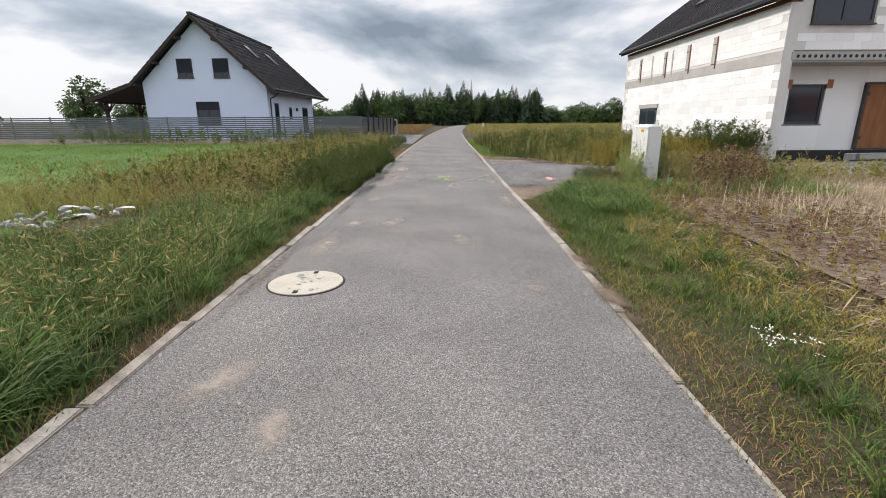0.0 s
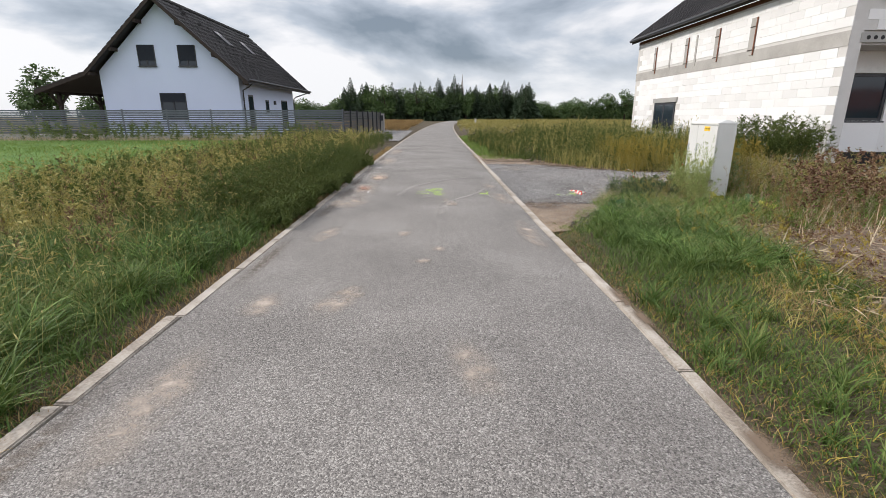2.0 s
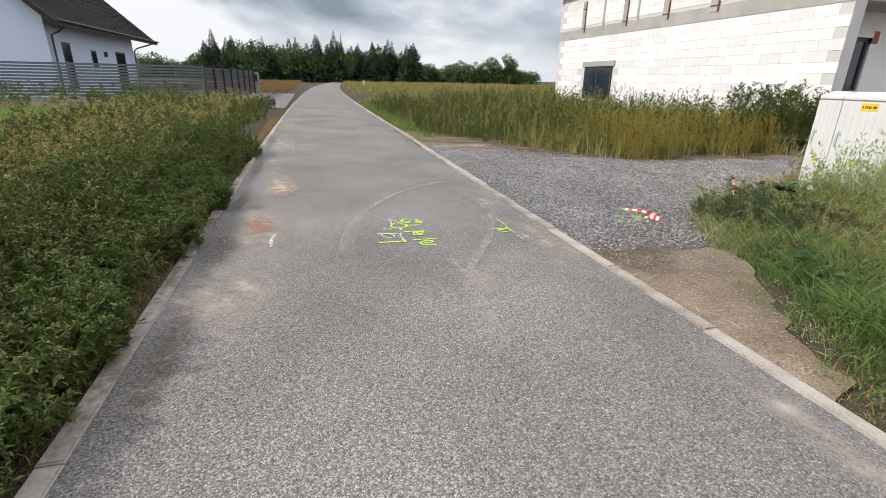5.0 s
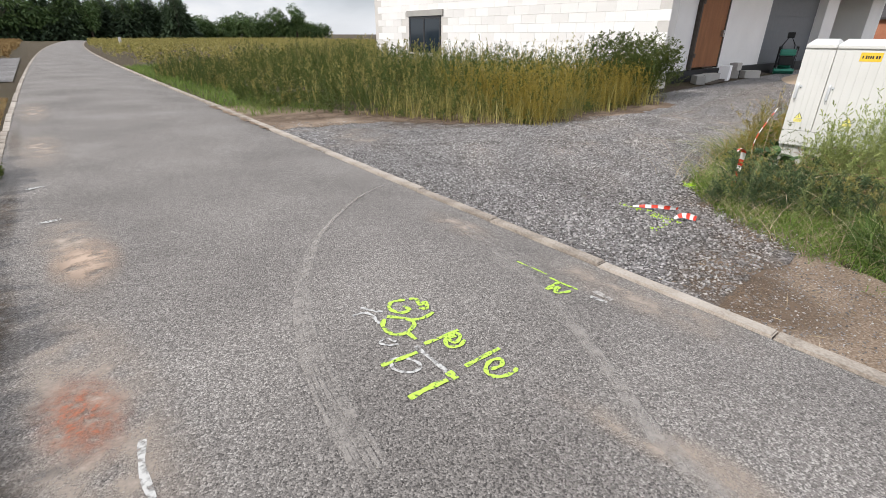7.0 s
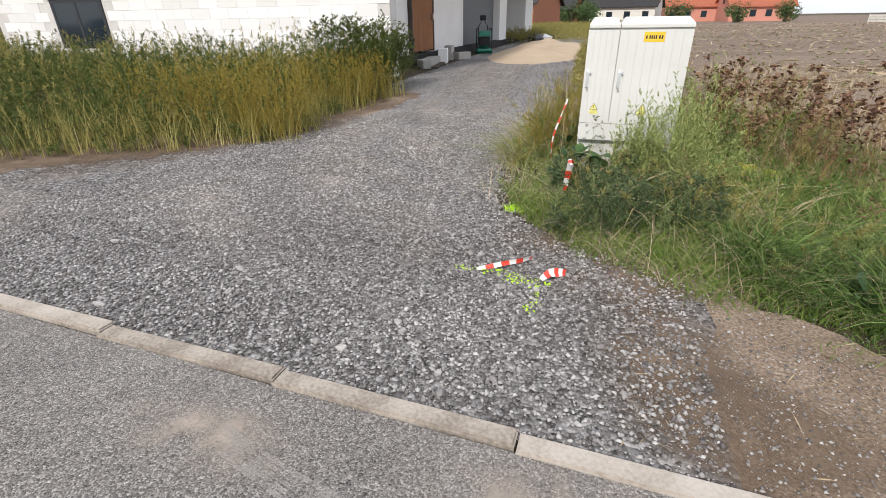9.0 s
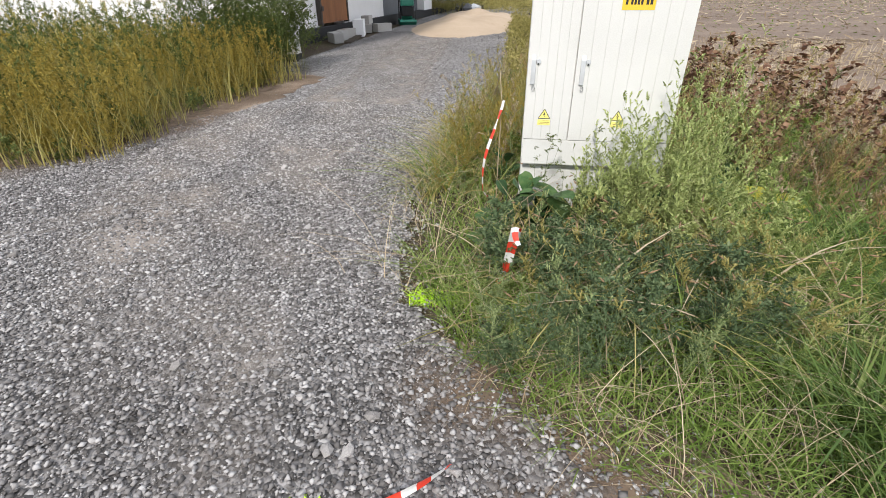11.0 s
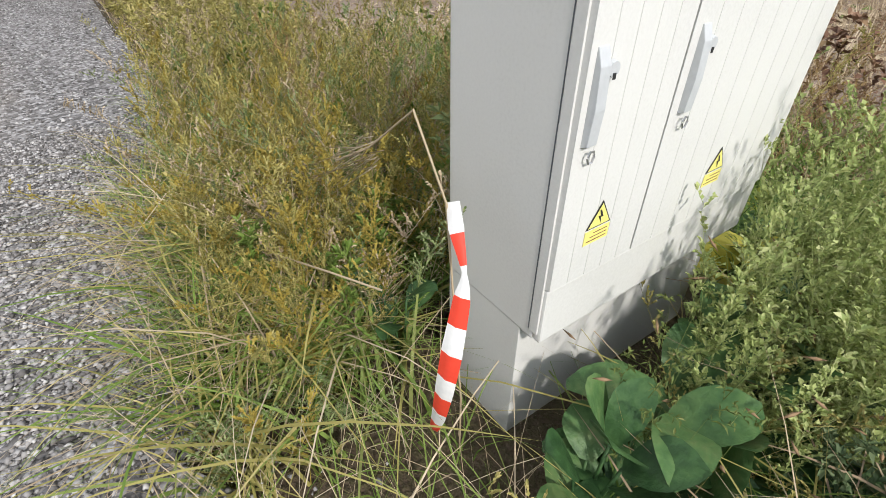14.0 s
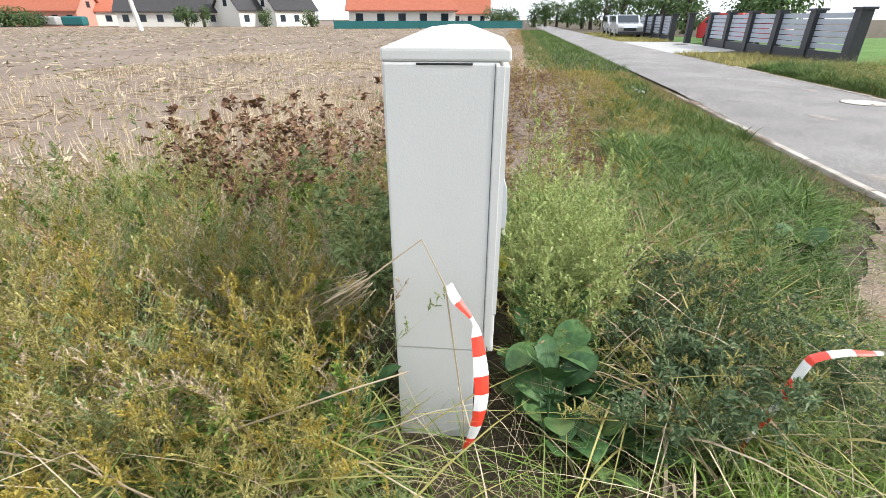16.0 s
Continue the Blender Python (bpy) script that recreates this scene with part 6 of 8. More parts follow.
def manhole():
    m = tagged(empty("manhole_cover", -1.19, 3.70, 0.003), "round pale concrete manhole cover with worn patches", "manhole cover")

    def disc(r0, r1, z0, z1, n=40):
        bm = bmesh.new()
        rings = []
        for r, z in ((r1, z0), (r1, z1), (r0, z1)):
            rings.append([bm.verts.new((r * math.cos(2 * math.pi * k / n), r * math.sin(2 * math.pi * k / n), z)) for k in range(n)])
        for a, b in zip(rings, rings[1:]):
            for k in range(n):
                bm.faces.new((a[k], a[(k + 1) % n], b[(k + 1) % n], b[k]))
        if r0 < 0.3:
            bm.faces.new(rings[-1])
        return bm
    part("rim", disc(0.311, 0.324, -0.02, 0.004), M["iron"], m, "dark cast-iron rim")
    part("cover", disc(0.29, 0.308, -0.02, 0.008), M["manhole"], m, "cream concrete cover")
    r = random.Random(3)
    for i in range(26):
        a, q = r.uniform(0, 6.28), abs(r.gauss(0, 0.1))
        cx, cy = 0.10 * math.cos(1.1) * r.uniform(-2.5, 2.5) + q * math.cos(a) * 0.5, 0.26 * r.uniform(-1, 1)
        if math.hypot(cx, cy) > 0.27:
            continue
        bm = bmesh.new()
        n = 7
        sz = r.uniform(0.006, 0.03)
        bm.faces.new([bm.verts.new((cx + sz * r.uniform(0.5, 1.2) * math.cos(6.283 * k / n), cy + sz * r.uniform(0.4, 1.0) * math.sin(6.283 * k / n), 0.0105 + 0.0001 * i)) for k in range(n)])
        part("worn_patch", bm, M["concrete"], m, "grey worn patch")
    for cx, cy in ((0.02, 0.25), (-0.02, -0.25)):
        part("lifting_hole", boxes((cx - 0.018, cx + 0.018, cy - 0.03, cy + 0.03, 0.005, 0.0135)), M["dark"], m, "dark lifting hole", bevel=0.006)


manhole()


# ---- rubble ----
def lump(size, seed, squash=(1, 1, 1)):
    r = random.Random(seed)
    bm = bmesh.new()
    bmesh.ops.create_icosphere(bm, subdivisions=1, radius=size)
    for v in bm.verts:
        v.co *= r.uniform(0.65, 1.15)
        v.co = Vector((v.co.x * squash[0], v.co.y * squash[1], v.co.z * squash[2]))
    return bm


def rubble():
    r = random.Random(12)
    h = tagged(empty("rubble_heap", -5.1, 6.0, 0.06), "heap of broken bricks, stones and torn plastic in grass", "rubble")
    for i in range(34):
        x, y = r.gauss(0, 0.45), r.gauss(0, 0.5)
        kind = r.choice(("brick_piece", "stone", "stone", "stone", "plaster_piece"))
        mat = {"brick_piece": M["brick"], "stone": M["concrete"], "plaster_piece": M["mortar"]}[kind]
        s = r.uniform(0.03, 0.10)
        bm = lump(s, 200 + i, (1.4, 0.8, 0.6)) if kind != "brick_piece" else boxes((-s, s, -s * 0.5, s * 0.5, -s * 0.35, s * 0.35))
        bmesh.ops.transform(bm, matrix=pose(x, y, -0.02 + 0.16 * math.exp(-x * x - y * y) * r.uniform(0.3, 1), r.uniform(-25, 25), r.uniform(-25, 25), r.uniform(0, 180)), verts=bm.verts[:])
        part(kind, bm, mat, h)
    for x, y, l in ((0.75, 0.3, 0.45), (0.5, -0.2, 0.35), (-0.1, 0.4, 0.4)):
        bm = lump(l * 0.4, int(l * 100), (1, 0.3, 0.1))
        bmesh.ops.translate(bm, verts=bm.verts[:], vec=(x, y, 0.14))
        part("torn_plastic", bm, M["tape_white"], h, "torn white plastic")


rubble()


# ---- white house ----
def window(parent, x0, x1, z0, z1, y, blind=0.0, depth=0.12, nx=2):
    """A window in a wall that faces south, with its frame, panes and outer blind."""
    w = part("window", boxes((x0 - 0.02, x1 + 0.02, y + 0.03, y + 0.06, z0 - 0.02, z1 + 0.02)), M["dark"], parent)
    t = 0.09
    part("window_frame", boxes((x0, x0 + t, y - 0.03, y + 0.03, z0, z1), (x1 - t, x1, y - 0.03, y + 0.03, z0, z1), (x0 + t, x1 - t, y - 0.03, y + 0.03, z0, z0 + t), (x0 + t, x1 - t, y - 0.03, y + 0.03, z1 - t, z1)), M["frame"], w, "anthracite frame")
    for i in range(1, nx):
        c = x0 + (x1 - x0) * i / nx
        part("mullion", boxes((c - 0.05, c + 0.05, y - 0.028, y + 0.03, z0 + t, z1 - t)), M["frame"], w)
    for i in range(nx):
        a, b = x0 + (x1 - x0) * i / nx, x0 + (x1 - x0) * (i + 1) / nx
        part("pane", boxes((a + 0.05, b - 0.05, y, y + 0.02, z0 + t, z1 - t)), M["glass"], w)
    if blind:
        part("blind", boxes((x0 + t * 0.6, x1 - t * 0.6, y - 0.045, y - 0.033, z1 - (z1 - z0) * blind, z1 - 0.02)), M["blind"], w, "lowered grey blind")
    part("window_sill", boxes((x0 - 0.06, x1 + 0.06, y - 0.09, y + 0.0, z0 - 0.05, z0 - 0.005)), M["frame"], w)
    return w


def tiled(parent, xr, zr, xe, ze, y0, y1, mat, n=16, thick=0.12):
    """A roof slope laid in n overlapping courses, with upright joints."""
    top, low = [(xr, zr)], []
    for i in range(1, n + 1):
        x, z = xr + (xe - xr) * i / n, zr + (ze - zr) * i / n
        top += [(x, z + 0.05)] + ([(x, z)] if i < n else [])
    roof = part("roof", prism(top + [(xe, ze - thick), (xr, zr - thick)], "y", y0, y1), mat, parent, "roof slope of dark interlocking tiles")
    k = int((y1 - y0) / 0.33)
    nx, nz = -(ze - zr), (xe - xr)
    s = math.hypot(nx, nz)
    nx, nz = nx / s * (1 if nz > 0 else -1), abs(nz) / s
    rib = None
    for j in range(1, k):
        if rib is None:
            rib = part("tile_rib", prism([(xr, zr), (xe, ze + 0.04), (xe + nx * 0.035, ze + 0.04 + nz * 0.045), (xr + nx * 0.035, zr + nz * 0.045)], "y", -0.03, 0.03), mat, roof)
            o = rib
        else:
            o = new("tile_rib", rib.data)
            o.parent = roof
        o.location = (0, y0 + (y1 - y0) * j / k, 0)
    return roof


def white_house():
    h = tagged(empty("white_house", 0, 0), "white rendered house with a steep dark tiled roof and timber porch", "house")
    x0, x1, y0, y1, xr = -22.4, -13.15, 37.2, 50.0, -17.9
    eave, ridge = 4.35, 8.75
    s = (ridge - eave) / (x1 - xr)
    # walls are white; their blue cast is shade painted into the base colour
    part("wall", prism([(x0, -0.1), (x1, -0.1), (x1, eave - 0.15), (xr, ridge - 0.3), (x0, eave - 0.15)], "y", y0, y1), M["render_shade_blue"], h, "white rendered walls coloured with the blue of sky-lit shade")
    ov, back = 0.75, 3.2
    tiled(h, xr, ridge, x1 + 0.9, ridge - s * (x1 + 0.9 - xr), y0 - ov, y1 + back, M["tile_dark"], 14)
    xk = x0 - 0.5
    zk = ridge - s * (xr - xk)
    tiled(h, xr, ridge, xk, zk, y0 - ov, y1 + 1, M["tile_dark"], 14)
    tiled(h, xk, zk, -26.4, 2.95, y0 - ov, y1 + 1, M["tile_dark"], 8)
    part("ridge_cap", boxes((xr - 0.14, xr + 0.14, y0 - ov, y1 + back, ridge - 0.02, ridge + 0.12)), M["tile_dark"], h)
    for a, za, b, zb in ((xr, ridge, x1 + 0.9, ridge - s * (x1 + 0.9 - xr)), (xr, ridge, xk, zk), (xk, zk, -26.4, 2.95)):
        part("verge_board", prism([(a, za - 0.02), (b, zb - 0.02), (b, zb - 0.28), (a, za - 0.28)], "y", y0 - ov - 0.03, y0 - ov + 0.02), M["wood_dark"], h, "dark timber verge board")
    for t in (0.25, 0.62, 0.95):
        for sx, xe in ((1, x1 + 0.9), (-1, xk)):
            x = xr + (xe - xr) * t
            z = ridge - s * abs(x - xr) - 0.34
            part("purlin_end", boxes((x - 0.09, x + 0.09, y0 - ov + 0.03, y0 + 0.02, z - 0.12, z + 0.1)), M["wood_dark"], h)
    window(h, -19.65, -18.5, 4.5, 5.85, y0 - 0.01, 0.72)
    window(h, -16.98, -15.8, 4.5, 5.85, y0 - 0.01, 0.72)
    window(h, -18.6, -16.85, 1.1, 2.8, y0 - 0.01, 0.35)
    # openings of the long side
    for ya, yb, za, zb in ((38.6, 39.6, 0.3, 2.75), (42.2, 43.0, 1.5, 2.5), (46.2, 48.0, 0.2, 2.6)):
        w = part("window", boxes((x1 - 0.02, x1 + 0.012, ya, yb, za, zb)), M["frame"], h)
        part("pane", boxes((x1 + 0.013, x1 + 0.02, ya + 0.1, yb - 0.1, za + 0.1, zb - 0.1)), M["glass"], w)
    part("wall_lamp", boxes((x1, x1 + 0.16, 44.2, 44.4, 2.2, 2.5)), M["frame"], h)
    part("gutter", tube([(x1 + 0.95, y0 - ov, 3.62), (x1 + 0.95, y1 + back, 3.62)], 0.07, 8), M["frame"], h)
    part("downpipe", tube([(x1 + 0.95, 37.5, 3.6), (x1 + 0.5, 37.5, 3.2), (x1 + 0.12, 37.5, 3.0), (x1 + 0.1, 37.5, 0.0)], 0.05, 8), M["frame"], h)
    part("downpipe", tube([(x1 + 0.95, y1 + back - 0.2, 3.6), (x1 + 0.3, y1, 3.0), (x1 + 0.1, y1 - 0.1, 2.8), (x1 + 0.1, y1 - 0.1, 0.0)], 0.05, 8), M["frame"], h)
    for t0, ya in ((0.33, 41.5), (0.35, 46.0)):
        xa, xb = xr + (x1 - xr) * t0, xr + (x1 - xr) * (t0 + 0.22)
        za, zb = ridge - s * (xa - xr), ridge - s * (xb - xr)
        sk = part("skylight", prism([(xa, za + 0.03), (xb, zb + 0.03), (xb + 0.06, zb + 0.14), (xa + 0.06, za + 0.14)], "y", ya, ya + 0.9), M["frame"], h)
        part("pane", prism([(xa + 0.1, za + 0.06), (xb + 0.02, zb + 0.13), (xb + 0.03, zb + 0.15), (xa + 0.1, za + 0.11)], "y", ya + 0.08, ya + 0.82), M["glass"], sk)
    for t0, yy in ((0.08, 39.3), (0.18, 38.6), (0.3, 39.5)):
        xa = xr + (x1 - xr) * t0
        part("snow_guard", boxes((xa, xa + 0.25, yy, yy + 0.16, ridge - s * (xa - xr), ridge - s * (xa - xr) + 0.14)), M["tile_dark"], h)
    # porch
    for y in (37.4, 41.5, 45.6, 49.6):
        part("porch_post", boxes((-25.7, -25.5, y, y + 0.2, -0.1, 2.85)), M["wood_dark"], h)
        for sx in (-0.7, 0.7):
            part("brace", tube([(-25.6, y + 0.1, 1.95), (-25.6 + sx, y + 0.1, 2.75)], 0.07, 4), M["wood_dark"], h)
            part("brace", tube([(-25.6, y + 0.1, 1.95), (-25.6, y + 0.1 + sx, 2.75)], 0.07, 4), M["wood_dark"], h)
    part("porch_beam", boxes((-25.7, -25.5, 36.8, 50.4, 2.72, 2.9)), M["wood_dark"], h)


white_house()


# ---- slat fences ----
def grey_fence():
    f = tagged(empty("slat_fence", 0, 0), "grey horizontal metal slat fence on a low concrete base", "fence")
    part("base", boxes((-62, -5.1, 30.97, 31.10, -0.1, 0.27)), M["concrete"], f, "low concrete base")
    n = 23
    post, slat = None, None
    for i in range(n + 1):
        x = -5.1 - i * 2.48
        bm = boxes((-0.03, 0.03, -0.03, 0.03, 0.0, 1.42))
        o = part("post", bm, M["fence_dark"] if i % 1 else M["fence_grey"], f)
        o.location = (x, 31.02, 0.24)
        if i == n:
            break
        for k in range(11):
            if slat is None:
                slat = part("slat", boxes((-2.42, 0, -0.012, 0.012, 0, 0.082)), M["fence_grey"], f)
                s = slat
            else:
                s = new("slat", slat.data)
                s.parent = f
            s.location = (x - 0.03, 31.0, 0.33 + k * 0.120)
    return f


grey_fence()


def dark_fence():
    f = tagged(empty("dark_fence", 0, 0), "anthracite metal panel fence with a gate along the road", "fence")
    for i in range(8):
        y = 31.1 + i * 2.1
        x = -5.1 + 0.04 * (y - 31)
        part("post", boxes((x - 0.05, x + 0.05, y - 0.05, y + 0.05, -0.1, 1.65)), M["fence_dark"], f)
        if i < 7:
            for k in range(9):
                part("slat", boxes((x + 0.02, x + 0.05, y + 0.06, y + 2.04, 0.2 + k * 0.155, 0.33 + k * 0.155)), M["fence_dark"], f)
    part("gate_pillar", boxes((-4.6, -4.2, 45.9, 46.3, -0.1, 1.5)), M["concrete"], f, "grey gate pillar")
    part("letter_box", boxes((-4.5, -4.25, 45.6, 45.85, 0.9, 1.35)), M["fence_dark"], f)


dark_fence()


# ---- site things ----
def sand_heap():
    bm = bmesh.new()
    bmesh.ops.create_grid(bm, x_segments=36, y_segments=24, size=1)
    for v in bm.verts:
        x, y = v.co.x, v.co.y
        r = math.hypot(x, y)
        z = max(0.0, 1 - r) ** 0.8 * (0.75 + 0.35 * noise.noise((x * 3, y * 3, 0))) + 0.03 * noise.noise((x * 9, y * 9, 1))
        v.co = Vector((22.5 + x * 6.5, 14.2 + y * 2.0, -0.11 + 0.62 * z))
    tagged(part("sand_mound", bm, M["sand"], smooth=True), "low heap of pale building sand on the driveway", "sand heap")


sand_heap()


def compactor():
    c = tagged(empty("plate_compactor", 21.4, 16.7, -0.1, 20), "green petrol plate compactor standing before the garage", "compactor")
    part("base_plate", prism([(-0.55, 0.12), (-0.4, 0.0), (0.4, 0.0), (0.55, 0.14), (0.5, 0.18), (-0.5, 0.18)], "y", -0.32, 0.32), M["green_paint"], c, bevel=0.01)
    part("engine", boxes((-0.3, 0.15, -0.22, 0.22, 0.3, 0.62)), M["rubber"], c, "black engine", bevel=0.03)
    part("tank", boxes((-0.34, 0.3, -0.25, 0.25, 0.64, 0.86)), M["green_paint"], c, "green fuel tank", bevel=0.05)
    part("exciter", tube([(0.1, -0.2, 0.28), (0.1, 0.2, 0.28)], 0.1, 12), M["green_paint"], c)
    part("guard", tube([(-0.4, -0.28, 0.18), (-0.42, -0.28, 0.95), (0.35, -0.28, 0.95), (0.4, -0.28, 0.18)], 0.022, 8), M["rubber"], c)
    part("guard", tube([(-0.4, 0.28, 0.18), (-0.42, 0.28, 0.95), (0.35, 0.28, 0.95), (0.4, 0.28, 0.18)], 0.022, 8), M["rubber"], c)
    part("handle", tube([(0.4, -0.2, 0.3), (0.55, -0.2, 1.0), (0.62, 0.0, 1.35), (0.55, 0.2, 1.0), (0.4, 0.2, 0.3)], 0.02, 8), M["rubber"], c)
    part("grip_head", boxes((0.5, 0.75, -0.12, 0.12, 1.25, 1.45)), M["rubber"], c, bevel=0.03)


compactor()


def loose_block(x, y, z, turn, lx, ly, lz, mat="block", label="white aerated concrete block lying by the wall"):
    ob = tagged(part("building_block", boxes((-lx / 2, lx / 2, -ly / 2, ly / 2, 0, lz)), M[mat], bevel=0.01), label, "block", "loose blocks")
    ob.matrix_world = pose(x, y, z, 0, 0, turn)


loose_block(16.3, 16.75, -0.1, 15, 0.6, 0.3, 0.45)
for x, y, t, m in ((15.0, 16.8, 5, "concrete"), (15.7, 16.9, -8, "band"), (17.6, 16.95, 20, "concrete"), (18.0, 16.6, -30, "band"), (14.4, 16.7, 40, "concrete")):
    loose_block(x, y, -0.1, t, 0.6, 0.25, 0.24, m, "grey concrete block lying by the wall")
loose_block(17.7, 17.0, 0.14, 8, 0.6, 0.25, 0.24, "band", "grey concrete block on top of another")
for x, y, l, t in ((16.8, 17.1, 3.4, 4), (19.0, 17.0, 2.6, -3), (15.2, 16.5, 2.2, 12)):
    ob = tagged(part("plank", boxes((-l / 2, l / 2, -0.08, 0.08, 0, 0.05)), M["bark"], bevel=0.004), "weathered dark plank lying along the wall", "plank", "loose planks")
    ob.matrix_world = pose(x, y, -0.095, 0, 0, t)


def sheet_pile():
    p = tagged(empty("plastic_sheet_pile", 29.5, 15.6, -0.1), "crumpled heap of black plastic sheeting", "plastic sheet")
    r = random.Random(5)
    for i in range(9):
        bm = lump(r.uniform(0.3, 0.55), 300 + i, (1.5, 0.9, 0.7))
        bmesh.ops.translate(bm, verts=bm.verts[:], vec=(r.uniform(-1.8, 1.8), r.uniform(-0.5, 0.5), 0.25))
        part("fold", bm, M["sheet_black"] if i != 8 else M["tape_white"], p)


sheet_pile()


# ---- trees far off ----
def conifer(x, y, h, r, seed):
    g = np.random.default_rng(seed)
    tr = tagged(empty("conifer", x, y), "dark green conifer in the far row of trees", "tree", "far tree row")
    part("trunk", tube([(0, 0, -0.2), (0, 0, h * 0.9)], [0.25, 0.04]), M["bark"], tr)
    n = 1900
    t = g.uniform(0.03, 1, n) ** 1.1
    a = g.uniform(0, 2 * np.pi, n)
    rad = r * (1.03 - t) ** 1.15 * g.uniform(0.3, 1.1, n) * (1 + 0.25 * np.sin(3 * a + seed))
    Pn = np.stack([np.cos(a) * rad, np.sin(a) * rad, t * h], 1)
    Dn = np.stack([np.cos(a), np.sin(a), g.uniform(-0.5, 0.5, n)], 1)
    V, T = leaves(g, Pn, Dn, r * 0.36 * (1.12 - t), r * 0.15 * (1.12 - t))
    mesh_obj("crown", V, T, F["spruce"], tr)


def leafy_tree(x, y, h, r, seed, mat="tree", n=1500, label="dark green broad-leaved tree far off"):
    g = np.random.default_rng(seed)
    tr = tagged(empty("tree", x, y), label, "tree", "far tree row")
    part("trunk", tube([(0, 0, -0.2), (0.1, 0, h * 0.4), (0, 0.1, h * 0.8)], [0.3, 0.2, 0.05]), M["bark"], tr)
    for i in range(4):
        a = i * 1.6 + seed
        part("limb", tube([(0, 0, h * (0.25 + 0.1 * i)), (r * 0.5 * math.cos(a), r * 0.5 * math.sin(a), h * (0.45 + 0.1 * i))], [0.12, 0.03], 5), M["bark"], tr)
    m = 12
    c = g.normal(0, 1, (m, 3))
    c = c / np.linalg.norm(c, axis=1, keepdims=True) * (r * 0.8, r * 0.8, h * 0.38) * g.uniform(0.5, 1.05, (m, 1)) + (0, 0, h * 0.52)
    k = g.integers(0, m, n)
    d = g.normal(0, 1, (n, 3))
    d /= np.linalg.norm(d, axis=1, keepdims=True)
    Pn = c[k] + d * (r * 0.42 * g.uniform(0.4, 1.1, n))[:, None]
    Pn[:, 2] = np.maximum(Pn[:, 2], 0.1)
    V, T = leaves(g, Pn, d + (0, 0, -0.2), r * 0.16, r * 0.11)
    mesh_obj("crown", V, T, F[mat], tr)


g = random.Random(4)
for i in range(62):
    x = -27 + i * 0.92 + g.uniform(-0.5, 0.5)
    tall = 8.0 + 2.5 * math.sin(i * 0.55) ** 2 + g.uniform(-0.8, 1.6)
    if i % 5:
        conifer(x, 150 + g.uniform(-6, 6), tall * g.uniform(0.86, 1.1), g.uniform(2.8, 3.9), i)
    else:
        leafy_tree(x, 150 + g.uniform(-6, 6), tall * 0.95, g.uniform(3.0, 4.2), 60 + i, "tree", 1600)
for i in range(22):
    leafy_tree(29 + i * 2.1 + g.uniform(-1, 1), 160 + g.uniform(-8, 8), g.uniform(3.6, 6.0) + (3.0 if i in (12, 14, 15) else 0), g.uniform(2.8, 4.2), 120 + i)
for i in range(12):
    leafy_tree(-29 - i * 4.5 + g.uniform(-1, 1), 165 + g.uniform(-8, 8), g.uniform(4.0, 6.5), g.uniform(2.8, 4.2), 140 + i)
leafy_tree(-33.5, 46, 5.6, 2.0, 170, "tree", 2200, "dark green tree beyond the grey fence")
leafy_tree(-38, 60, 4.2, 2.4, 171, "tree", 1500, "low green tree beyond the grey fence")
mast = tagged(empty("church_spire", 16, 260, 0), "thin pale spire beyond the trees", "spire")
part("shaft", tube([(0, 0, 0), (0, 0, 14), (0, 0, 22)], [1.0, 0.8, 0.05], 8), M["band"], mast)
tagged(part("marker_post", boxes((-0.12, 0.12, -0.12, 0.12, -0.1, 0.95)), M["mortar"], bevel=0.02), "white marker post beside the road far off", "post").matrix_world = pose(6.4, 74, 0)


def far_house(x, y, turn, w, d, h, roof_h, wall, roof, label):
    o = tagged(empty("house", x, y, -0.1, turn), label, "house", "houses of the village")
    part("wall", prism([(-d / 2, 0), (d / 2, 0), (d / 2, h), (0, h + roof_h * 0.96), (-d / 2, h)], "x", -w / 2, w / 2), M[wall], o)
    for s in (-1, 1):
        e = s * (d / 2 + 0.5)
        zz = h - roof_h * 1.0 / d
        part("roof", prism([(0, h + roof_h + 0.12), (e, h - roof_h / d + 0.05), (e, h - roof_h / d - 0.15), (0, h + roof_h - 0.1)], "x", -w / 2 - 0.5, w / 2 + 0.5), M[roof], o)
    part("chimney", boxes((w * 0.2, w * 0.2 + 0.6, -0.3 + d * 0.1, 0.3 + d * 0.1, h + roof_h * 0.5, h + roof_h + 0.7)), M["brick"], o)
    for s in (-1, 1):
        n = max(2, int(w / 3))
        for i in range(n):
            cx = -w / 2 + w * (i + 0.5) / n
            ya = s * d / 2
            win = part("window", boxes((cx - 0.6, cx + 0.6, ya - 0.02, ya + 0.02, 0.9, 2.2)), M["frame"], o)
            part("pane", boxes((cx - 0.5, cx + 0.5, ya - 0.03, ya + 0.03, 1.0, 2.1)), M["glass"], win)
    for s in (-1, 1):
        win = part("window", boxes((s * w / 2 - 0.02, s * w / 2 + 0.02, -0.6, 0.6, h + 0.2, h + 1.4)), M["frame"], o)
        part("pane", boxes((s * w / 2 - 0.03, s * w / 2 + 0.03, -0.5, 0.5, h + 0.3, h + 1.3)), M["glass"], win)


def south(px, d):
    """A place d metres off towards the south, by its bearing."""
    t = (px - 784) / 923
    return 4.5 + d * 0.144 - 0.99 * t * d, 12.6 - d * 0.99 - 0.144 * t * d


